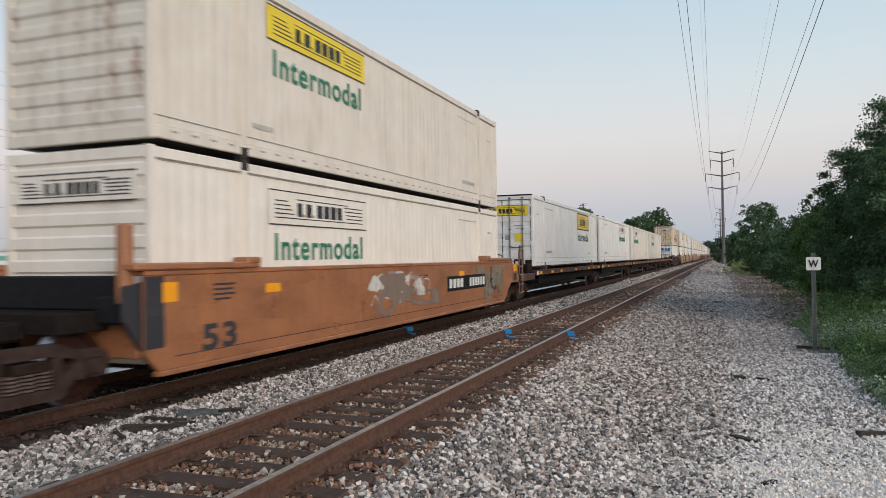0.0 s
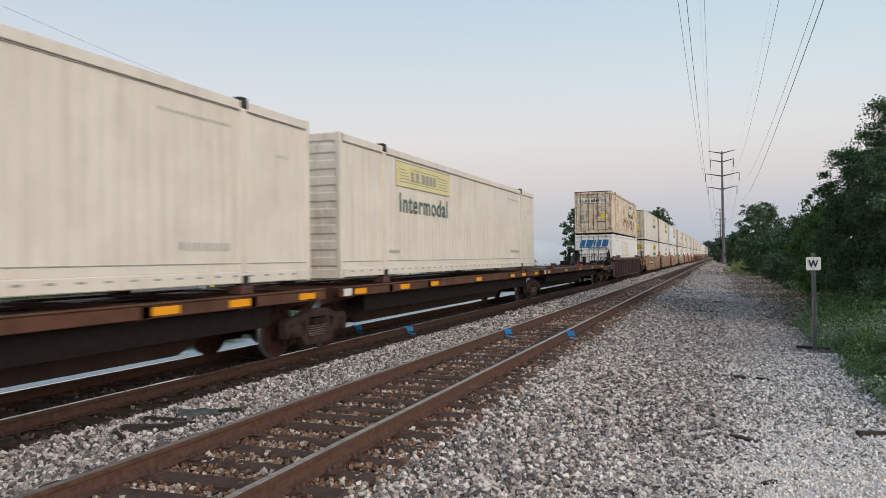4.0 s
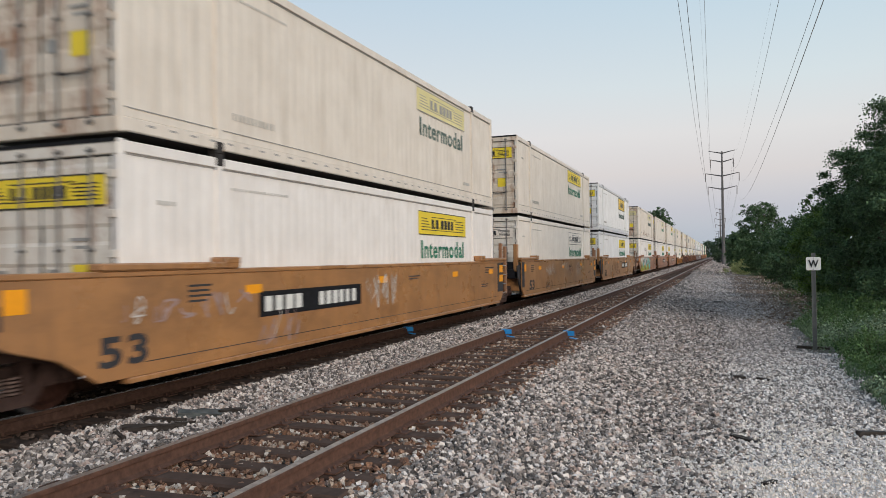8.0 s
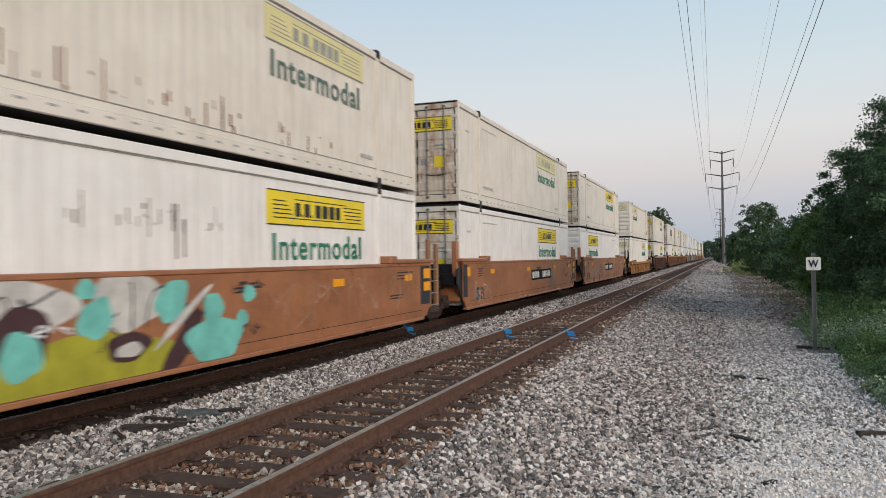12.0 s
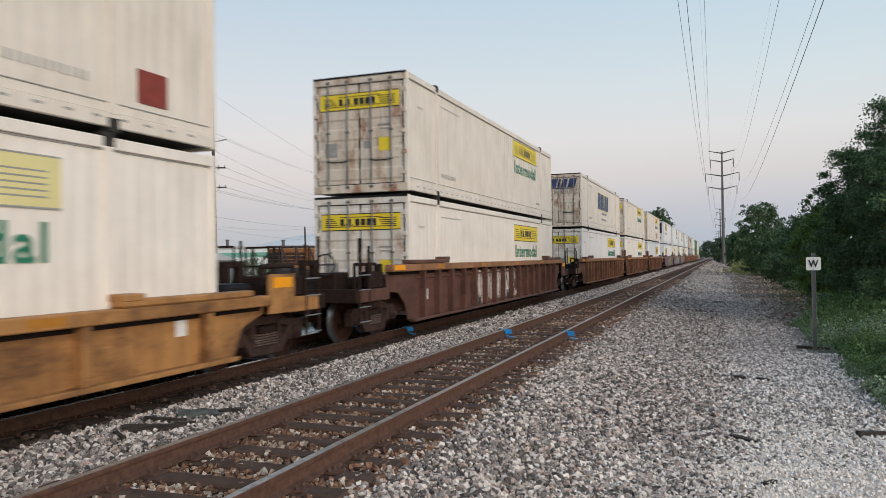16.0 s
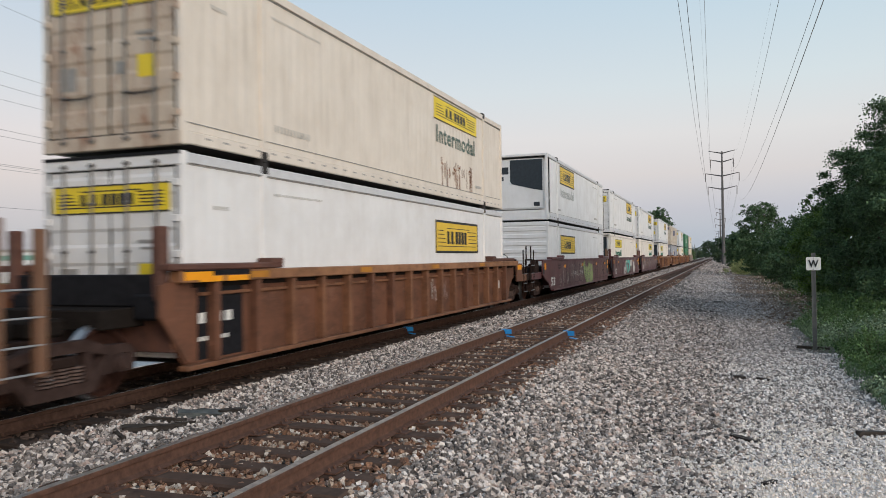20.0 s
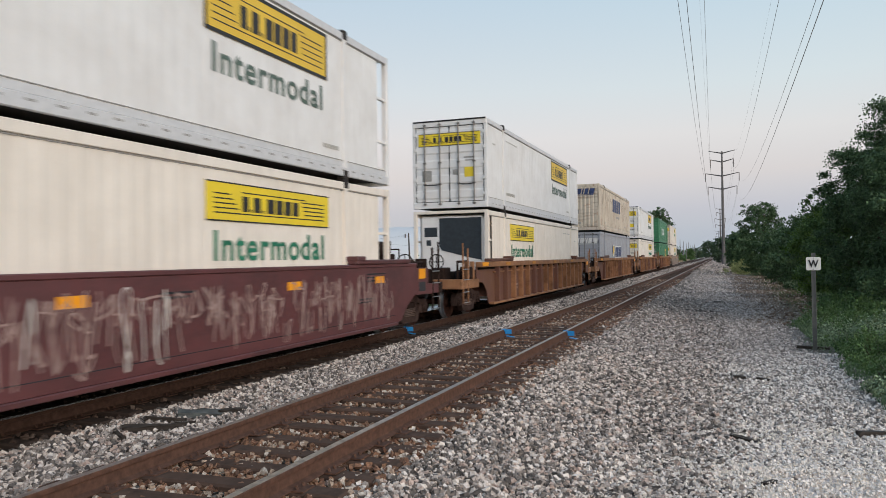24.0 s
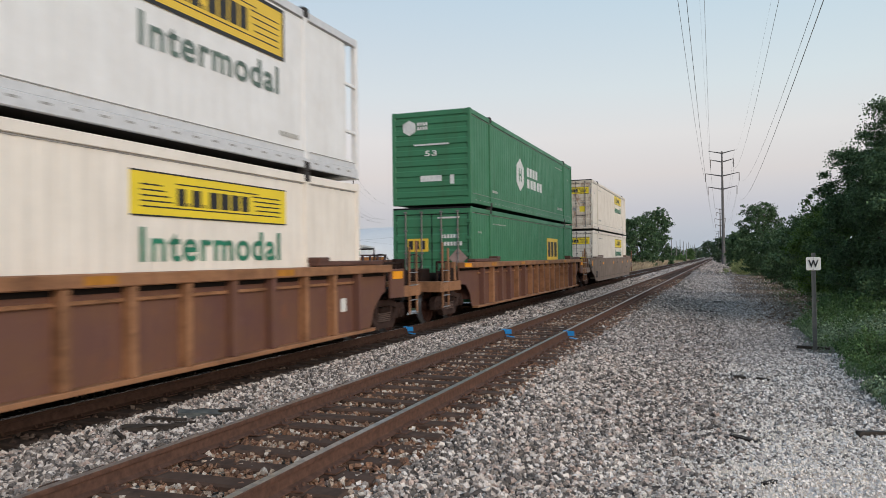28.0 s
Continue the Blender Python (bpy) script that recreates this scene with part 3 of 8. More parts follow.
def build_track(name, centre, label, top_mat, last_tie, seed, rail_mat, tie_mat):
    rnd = random.Random(seed)
    tr = tagged(new(name), label, "railway track", kind="structure")
    ys = [-60, 400, 1500]
    n = len(RAIL_PTS)
    v = [(px, y, pz) for y in ys for px, pz in RAIL_PTS]
    f = [(j * n + i, j * n + (i + 1) % n, (j + 1) * n + (i + 1) % n, (j + 1) * n + i) for j in range(len(ys) - 1) for i in range(n)]
    rail_me = mesh_of("rail", v, f + [tuple(range(n))[::-1]], [rail_mat])
    head_me = boxes("rail_head", [(-0.034, 0.034, -60, 1500, -0.005, 0.0)], top_mat, 0)
    for side in (-1, 1):
        r = put("rail", rail_me, tr, pose(centre + side * 0.7525, 0, 0))
        put("rail_head", head_me, r, None, "worn bright running surface")
    tie_me = boxes("tie", [(-1.30, 1.30, -0.115, 0.115, -0.36, -0.178)], tie_mat, 0.02)
    bm = bmesh.new()
    for sx in (-1, 1):
        for (a0, a1, b0, b1, z0, z1) in ((-0.18, 0.18, -0.095, 0.095, -0.180, -0.166),):
            w = [bm.verts.new((sx * 0.7525 + (a1 if i in (1, 2, 5, 6) else a0), (b1 if i in (2, 3, 6, 7) else b0), (z1 if i > 3 else z0))) for i in range(8)]
            for q in CUBE_F:
                bm.faces.new([w[i] for i in q])
        for dx in (-0.105, 0.105):
            for dy in (-0.05, 0.05):
                rod(bm, (sx * 0.7525 + dx, dy, -0.17), (sx * 0.7525 + dx * 0.85, dy, -0.135), 0.014, 5)
    plates = close("tie_plates", bm, rail_mat)
    y = -19.0
    k = 0
    while y < last_tie:
        jig = rnd.uniform(-0.03, 0.03)
        t = put("tie", tie_me, tr, pose(centre + rnd.uniform(-0.06, 0.06), y + jig, rnd.uniform(-0.02, 0.004), 0, 0, rnd.uniform(-1.2, 1.2)))
        if 0 < y < 40:
            put("tie_plate", plates, tr, pose(centre, y + jig, 0))
        y += 0.53
        k += 1
    rows = []
    while y < 330:
        rows.append((centre - 1.3, centre + 1.3, y - 0.115, y + 0.115, -0.36, -0.18))
        y += 0.53
    far = put("distant_ties", boxes("distant_ties", rows, tie_mat, 0), tr)
    tagged(far, kind="stuff")
    return tr


# ---- plants ----
def leaf_mesh(name, pts, size, mat, rng, flat=0.0):
    n = len(pts)
    d1 = rng.normal(size=(n, 3))
    d1 /= np.linalg.norm(d1, axis=1, keepdims=True)
    d2 = np.cross(d1, rng.normal(size=(n, 3)))
    d2 /= np.linalg.norm(d2, axis=1, keepdims=True) + 1e-9
    s = size * rng.uniform(0.6, 1.3, n)
    a, c = pts - d1 * s[:, None] * 0.5, pts + d1 * s[:, None] * 0.5
    b, d = pts + d2 * s[:, None] * 0.28, pts - d2 * s[:, None] * 0.28
    nrm = np.cross(d1, d2) * (s * 0.10)[:, None]
    v = np.stack([a, b + nrm, c, d + nrm], 1).reshape(-1, 3)
    me = bpy.data.meshes.new(name)
    me.vertices.add(4 * n)
    me.vertices.foreach_set("co", v.ravel())
    me.loops.add(4 * n)
    me.loops.foreach_set("vertex_index", np.arange(4 * n, dtype=np.int32))
    me.polygons.add(n)
    me.polygons.foreach_set("loop_start", np.arange(0, 4 * n, 4, dtype=np.int32))
    me.materials.append(mat)
    me.update(calc_edges=True)
    return me


def build_tree(name, label, x, y, height, radius, leaves, leaf, mat, bark, seed, low=0.02, wide=0.35, category="tree"):
    """Tapered trunk with forking limbs; leaves gather in clumps round the twig ends, with gaps and an uneven outline.
    low: where the crown starts; wide: the height of its widest place, both as shares of the height."""
    rng = np.random.default_rng(seed)
    z0 = ground_z(x)
    root = tagged(new(name), label, category)
    root.matrix_basis = pose(x, y, z0 - 0.05)
    bm = bmesh.new()
    tr = max(0.04, height * 0.018)
    top = Vector((rng.normal() * 0.04 * height, rng.normal() * 0.04 * height, height * 0.9))
    mid = Vector((top.x * 0.4, top.y * 0.3, height * 0.4))
    rod(bm, (0, 0, 0), mid, tr, 8, tr * 0.7)
    rod(bm, mid, top, tr * 0.7, 7, tr * 0.15)

    def reach_at(h):
        q = (h - wide) / (1.0 - wide) if h > wide else (wide - h) / (wide - low + 0.25)
        return radius * math.sqrt(max(0.0, 1 - q * q))
    boughs = 46
    tips = []
    for i in range(boughs):
        h = low + (0.96 - low) * ((i + rng.uniform(0, 1)) / boughs) ** 0.85
        az = i * 2.39996 + rng.uniform(-0.4, 0.4)
        r = reach_at(h) * rng.uniform(0.72, 1.12) + 0.1
        tip = Vector((math.cos(az) * r, math.sin(az) * r, h * height))
        hz = max(0.08, h - 0.10 - 0.12 * rng.random()) * height
        on = mid * (hz / mid.z) if hz < mid.z else mid.lerp(top, min(1, (hz - mid.z) / (top.z - mid.z)))
        rod(bm, on, tip, tr * 0.22, 4, tr * 0.05)
        tips.append((tip, r))
        tips.append((on.lerp(tip, 0.62), r))
    put("trunk", close("trunk", bm, bark), root)
    centre, size = [], []
    for tip, r in tips:
        for k in range(5):
            centre.append(tuple(tip + Vector(rng.normal(size=3)) * radius * 0.11))
            size.append(radius * rng.uniform(0.035, 0.10))
    centre, size = np.array(centre), np.array(size)
    pick = rng.integers(0, len(centre), leaves)
    pts = centre[pick] + np.clip(rng.normal(size=(leaves, 3)), -2.2, 2.2) * size[pick][:, None] * np.array([1.15, 1.15, 0.7])
    pts = pts[pts[:, 2] > 0.05]
    put("crown", leaf_mesh("crown", pts, leaf, mat, rng), root)
    return root


def build_bush(name, label, x, y, rx, ry, h, leaves, leaf, mat, bark, seed, category="bush"):
    rng = np.random.default_rng(seed)
    root = tagged(new(name), label, category)
    root.matrix_basis = pose(x, y, ground_z(x) - 0.02)
    bm = bmesh.new()
    n = 22
    ends = np.stack([rng.uniform(-rx, rx, n), rng.uniform(-ry, ry, n), rng.uniform(0.45, 1.0, n) * h], -1)
    ends[:, 2] *= 1 - 0.45 * ((ends[:, 0] / rx) ** 2 + (ends[:, 1] / ry) ** 2) / 2
    for e in ends:
        rod(bm, (e[0] * 0.6, e[1] * 0.6, 0), tuple(e), 0.012 + 0.006 * h, 4, 0.005)
    put("stem", close("stem", bm, bark), root)
    c = np.concatenate([ends * np.array([1, 1, k]) for k in (0.35, 0.65, 1.0)])
    c = c[rng.integers(0, len(c), 90)] + rng.normal(size=(90, 3)) * np.array([rx * 0.22, ry * 0.22, h * 0.13])
    pick = rng.integers(0, 90, leaves)
    pts = c[pick] + rng.normal(size=(leaves, 3)) * min(rx, ry, h) * 0.14
    pts = pts[pts[:, 2] > 0.0]
    put("foliage", leaf_mesh("foliage", pts, leaf, mat, rng), root)
    return root


def build_grass(name, label, regions, mat, seed, blade=0.4):
    """Blades of grass and weed stalks over several strips, one object."""
    rng = np.random.default_rng(seed)
    allv = []
    for x0, x1, y0, y1, n, h in regions:
        x, y = rng.uniform(x0, x1, n), rng.uniform(y0, y1, n)
        clump = np.array([noise.noise((a * 0.9, b * 0.6, 5.0)) for a, b in zip(x, y)])
        keep = clump > -0.25
        x, y, clump = x[keep], y[keep], clump[keep]
        z = np.interp(x, [q[0] for q in PROFILE], [q[1] for q in PROFILE])
        hh = h * rng.uniform(0.4, 1.1, len(x)) * (0.75 + 0.7 * clump)
        az = rng.uniform(0, 6.28, len(x))
        lean = rng.normal(size=(len(x), 2)) * 0.35 * hh[:, None]
        w = 0.012 + 0.012 * h
        dx, dy = np.cos(az) * w, np.sin(az) * w
        a = np.stack([x - dx, y - dy, z - 0.02], -1)
        b = np.stack([x + dx, y + dy, z - 0.02], -1)
        m1 = np.stack([x + dx * 0.8 + lean[:, 0] * 0.4, y + dy * 0.8 + lean[:, 1] * 0.4, z + hh * 0.6], -1)
        t = np.stack([x + lean[:, 0], y + lean[:, 1], z + hh], -1)
        allv.append(np.stack([a, b, m1, t], 1).reshape(-1, 3))
    v = np.concatenate(allv)
    n = len(v) // 4
    me = bpy.data.meshes.new(name)
    me.vertices.add(4 * n)
    me.vertices.foreach_set("co", v.ravel())
    me.loops.add(4 * n)
    me.loops.foreach_set("vertex_index", np.arange(4 * n, dtype=np.int32))
    me.polygons.add(n)
    me.polygons.foreach_set("loop_start", np.arange(0, 4 * n, 4, dtype=np.int32))
    me.materials.append(mat)
    me.update(calc_edges=True)
    tagged(put(name, me), label, "grass", kind="stuff")


BARK = plain("grey_brown_bark", (0.11, 0.085, 0.065), 0.9, vary=0.5, scale=20)
LEAF_DARK = foliage("dark_green_leaves", (0.038, 0.072, 0.036), (0.108, 0.178, 0.084))
LEAF_MID = foliage("mid_green_leaves", (0.045, 0.088, 0.032), (0.13, 0.215, 0.076))
LEAF_LIGHT = foliage("yellow_green_leaves", (0.14, 0.17, 0.06), (0.33, 0.36, 0.16))
# distance haze is put into the leaf colour of the far trees
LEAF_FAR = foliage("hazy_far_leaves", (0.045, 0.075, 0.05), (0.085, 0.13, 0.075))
LEAF_BRIGHT = foliage("bright_green_leaves", (0.035, 0.075, 0.014), (0.115, 0.19, 0.04))
GRASS = foliage("verge_grass", (0.10, 0.155, 0.09), (0.25, 0.335, 0.185))
WEED = foliage("grey_green_weeds", (0.12, 0.175, 0.11), (0.28, 0.36, 0.215))
STRAW = foliage("dry_straw_grass", (0.24, 0.185, 0.12), (0.46, 0.37, 0.25))


def build_plants():
    T = build_tree
    T("tree", "tall leafy deciduous tree beside the gravel path", 6.3, 25.5, 7.3, 2.3, 120000, 0.085, LEAF_DARK, BARK, 11, 0.02, 0.42)
    T("tree", "leafy tree filling the hedgerow", 5.35, 29.2, 6.5, 1.85, 75000, 0.088, LEAF_DARK, BARK, 31, 0.06, 0.5)
    T("tree", "tall leafy deciduous tree behind the hedgerow", 9.3, 31.0, 9.6, 3.2, 40000, 0.16, LEAF_DARK, BARK, 12, 0.05, 0.5)
    T("tree", "leafy tree at the path's edge", 5.15, 34.2, 5.0, 1.7, 45000, 0.10, LEAF_MID, BARK, 13, 0.04, 0.5)
    T("tree", "bright green leafy tree in the hedgerow", 5.25, 40.5, 4.4, 1.75, 24000, 0.13, LEAF_BRIGHT, BARK, 14, 0.02, 0.5)
    T("tree", "dark green shrubby tree in the hedgerow", 5.6, 49, 4.9, 2.0, 14000, 0.17, LEAF_DARK, BARK, 15, 0.02, 0.5)
    T("tree", "dark green shrubby tree in the hedgerow", 5.1, 58, 4.2, 1.7, 14000, 0.18, LEAF_DARK, BARK, 16, 0.02, 0.5)
    T("tree", "round dark tree standing above the hedgerow", 3.85, 80, 7.5, 1.95, 16000, 0.20, LEAF_DARK, BARK, 17, 0.06, 0.55)
    T("tree", "dark green shrubby tree in the hedgerow", 4.7, 69, 4.3, 1.6, 11000, 0.2, LEAF_DARK, BARK, 18, 0.02, 0.5)
    T("tree", "dark green shrubby tree in the hedgerow", 2.75, 94, 5.1, 1.7, 9000, 0.26, LEAF_DARK, BARK, 19, 0.02, 0.5)
    T("tree", "distant tree along the railway line", 3.2, 130, 6.0, 2.0, 5000, 0.4, LEAF_DARK, BARK, 20, 0.05)
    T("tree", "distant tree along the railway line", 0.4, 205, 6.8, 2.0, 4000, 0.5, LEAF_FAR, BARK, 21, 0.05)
    T("tree", "broad dark tree beyond the train", -14.0, 140, 9.6, 3.3, 12000, 0.36, LEAF_DARK, BARK, 22, 0.10, 0.5)
    T("tree", "tall dark tree beyond the train", -12.3, 160, 12.2, 2.8, 11000, 0.38, LEAF_DARK, BARK, 23, 0.16, 0.6)
    T("tree", "leafy tree close behind the far track", -14.16, 80, 7.9, 1.7, 9000, 0.25, LEAF_DARK, BARK, 24, 0.05)
    T("tree", "small upright evergreen bush beside a shed", -34.2, 33.7, 2.95, 0.72, 9000, 0.10, LEAF_DARK, BARK, 25, 0.02)
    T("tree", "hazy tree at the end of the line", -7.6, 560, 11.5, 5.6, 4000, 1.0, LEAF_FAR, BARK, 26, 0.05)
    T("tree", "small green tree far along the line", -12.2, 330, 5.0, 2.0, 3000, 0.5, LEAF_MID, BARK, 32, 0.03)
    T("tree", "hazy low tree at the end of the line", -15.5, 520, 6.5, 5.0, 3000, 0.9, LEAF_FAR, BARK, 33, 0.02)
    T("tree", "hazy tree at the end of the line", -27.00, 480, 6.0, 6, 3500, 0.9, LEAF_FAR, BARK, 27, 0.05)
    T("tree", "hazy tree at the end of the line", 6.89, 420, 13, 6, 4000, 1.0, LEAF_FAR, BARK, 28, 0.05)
    T("tree", "far tree over a factory roof", -121, 125, 7.2, 5.0, 3500, 0.5, LEAF_DARK, BARK, 29, 0.1)
    T("tree", "far tree over a factory roof", -119, 136, 8.0, 3.0, 3500, 0.5, LEAF_DARK, BARK, 30, 0.1)
    B = build_bush
    B("bush", "low green bush in the verge beside a sign post", 3.9, 21.8, 1.2, 1.8, 0.7, 9000, 0.07, LEAF_MID, BARK, 41)
    B("bush", "low green bush in the verge", 4.3, 25.2, 1.3, 2.0, 0.95, 9000, 0.08, LEAF_MID, BARK, 42)
    B("bush", "leafy weeds at the edge of the gravel path", 3.0, 14.6, 0.65, 1.5, 0.5, 7000, 0.05, LEAF_MID, BARK, 43)
    B("bush", "tall leafy bush in the verge", 4.9, 19.8, 1.0, 1.7, 1.4, 9000, 0.08, LEAF_DARK, BARK, 44)
    for i, (x, y, rx, ry, h) in enumerate([(3.1, 17.2, 0.7, 1.2, 0.55), (3.9, 17.8, 0.8, 1.2, 0.75), (3.0, 20.3, 0.7, 1.3, 0.6), (3.1, 23.2, 0.8, 1.6, 0.6), (4.0, 26.8, 0.7, 1.5, 0.6), (3.6, 13.2, 0.7, 1.3, 0.8), (4.6, 15.4, 0.9, 1.5, 1.1), (2.55, 12.6, 0.3, 0.6, 0.3)]):
        B("weed_clump", "leafy grey-green weeds on the verge", x, y, rx, ry, h, 6000, 0.055, WEED if i % 3 else LEAF_MID, BARK, 140 + i, "weeds")
    B("bush", "yellow-green bush at a pole's foot", 1.75, 88, 1.1, 3.0, 1.5, 3500, 0.14, LEAF_LIGHT, BARK, 45)
    for i, (x, y, rx, h) in enumerate([(-34.6, 31.9, 0.7, 1.5), (-38.4, 32.0, 0.9, 1.1), (-33.4, 34.5, 0.4, 0.8), (-41.5, 30.4, 0.9, 1.0), (-28.3, 40.6, 1.0, 2.6), (-25.2, 41.5, 1.5, 1.5), (-23.0, 43.5, 1.7, 1.3), (-20.5, 47, 2.4, 1.4), (-18.0, 50, 2.4, 2.2),
                                        (-20.0, 62, 2.6, 1.8), (-16.5, 70, 2.6, 1.8), (-15.5, 58, 2.0, 1.4), (-15.8, 92, 2.0, 1.9), (-15.6, 112, 1.9, 2.4), (-11.4, 178, 0.95, 2.3), (-11.6, 245, 1.1, 2.4), (-44.5, 29, 2.4, 1.5)]):
        B("bush", "wild green bush beyond the far track", x, y, rx, rx, h, 6000, 0.055 + 0.0016 * y, LEAF_MID if i % 2 else LEAF_DARK, BARK, 60 + i)
    build_grass("verge_grass", "green grass and weeds on the path's edge", [(2.45, 5.5, 12.5, 19, 7000, 0.22), (2.5, 6.0, 19, 27, 12000, 0.30), (3.6, 6.0, 27, 31, 3000, 0.30), (4.1, 6.4, 30, 60, 5000, 0.36), (2.1, 3.4, 19, 26, 4500, 0.22), (3.4, 4.6, 26, 36, 2500, 0.16), (2.1, 2.9, 11, 16, 1800, 0.16)], GRASS, 81)
    build_grass("meadow_grass", "green and straw-coloured grass beyond the far track", [(-32, -13.4, 16, 60, 14000, 0.45), (-26, -15.0, 60, 140, 9000, 0.6), (-20, -11.6, 190, 420, 5000, 0.9)], GRASS, 82)
    build_grass("dry_grass", "dry straw-coloured grass bank beside the far track", [(-15, -12.0, 70, 120, 14000, 1.15), (-15, -11.4, 120, 192, 16000, 1.25), (-13.4, -11.0, 192, 300, 7000, 0.8)], STRAW, 83)


# ---- poles, wires, buildings ----
def wire_mesh(name, runs, mat, r=0.02, seg=4, steps=26):
    """Sagging wires: rows of start, end, sag."""
    bm = bmesh.new()
    ring0 = None
    for a, b, sag, rr in runs:
        a, b = Vector(a), Vector(b)
        across = (b - a).cross(Vector((0, 0, 1))).normalized()
        for i in range(steps + 1):
            t = i / steps
            c = a.lerp(b, t) - Vector((0, 0, 4 * sag * t * (1 - t)))
            ring = [bm.verts.new(c + across * rr * math.cos(k * math.tau / seg) + Vector((0, 0, rr * math.sin(k * math.tau / seg)))) for k in range(seg)]
            if ring0:
                for k in range(seg):
                    bm.faces.new((ring0[k], ring0[(k + 1) % seg], ring[(k + 1) % seg], ring[k]))
            ring0 = ring
    return close(name, bm, mat)


WIRE = plain("weathered_wire", (0.28, 0.28, 0.29), 0.6)
POLE_STEEL = plain("weathered_steel_pole", (0.16, 0.15, 0.15), 0.7, 0.2)
POLE_WOOD = plain("dark_pole_timber", (0.10, 0.075, 0.06), 0.9, vary=0.4)
POLE_PALE = plain("silvered_pole_timber", (0.26, 0.245, 0.24), 0.9, vary=0.3)
GLASSY = plain("grey_insulator", (0.22, 0.2, 0.2), 0.4)


def steel_pole(x, y, top, label, reach=1.0):
    root = tagged(new("transmission_pole"), label, "utility pole", "steel poles along the line")
    z0 = ground_z(x)
    root.matrix_basis = pose(x, y, z0)
    h = top - z0
    put("shaft", rods("shaft", [((0, 0, 0), (0, 0, h), 0.42, 0.16)], POLE_STEEL, 12), root)
    k = h / 25.7
    for dz, half, up in ((0.1, 2.8, 0.5), (2.1, 2.4, 0.55), (5.3, 3.5, 0.7), (8.3, 3.0, 0.6)):
        for s in (-1, 1):
            z = h - dz * k
            put("arm", rods("arm", [((0, 0, z - 0.35), (s * half * reach, 0, z + up * 0.5), 0.15, 0.07)], POLE_STEEL, 6), root)
            if dz > 1:
                put("insulator", rods("insulator", [((s * half * reach, 0, z + up * 0.5), (s * half * reach, 0, z + up * 0.5 - 1.9 * k), 0.09)], GLASSY, 6), root)
    return root


def wood_pole(x, y, top, label, turn, arms, strings=(), girth=0.14):
    """A timber pole with crossarms at given depths under its top, and strings of insulators on one side or the other."""
    root = tagged(new("wooden_utility_pole"), label, "utility pole")
    z0 = ground_z(x)
    root.matrix_basis = pose(x, y, z0, 0, 0, turn)
    h = top - z0
    put("shaft", rods("shaft", [((0.22, 0, 0), (0, 0, h), girth, girth * 0.62)], POLE_WOOD, 10), root)
    for dz, half in arms:
        arm = put("crossarm", boxes("crossarm", [(-half, half, -0.17, -0.08, h - dz - 0.05, h - dz + 0.05)], POLE_WOOD, 0.01), root)
        for px in (-half * 0.92, -half * 0.5, half * 0.5, half * 0.92):
            put("insulator", rods("insulator", [((px, -0.13, h - dz + 0.05), (px, -0.13, h - dz + 0.17), 0.035)], GLASSY, 6), arm)
        put("brace", rods("brace", [((-half * 0.55, -0.14, h - dz - 0.05), (0, -0.14, h - dz - 0.5), 0.018), ((half * 0.55, -0.14, h - dz - 0.05), (0, -0.14, h - dz - 0.5), 0.018)], POLE_STEEL, 4), root)
    for dz, s, lift in strings:
        put("insulator", rods("insulator", [((s * (0.12 + 0.15 * i), 0, h - dz + lift * i), (s * (0.21 + 0.15 * i), 0, h - dz + lift * i), 0.045) for i in range(6)] + [((0, 0, h - dz), (s * 1.05, 0, h - dz + lift * 6), 0.016)], GLASSY, 6), root)
    return root


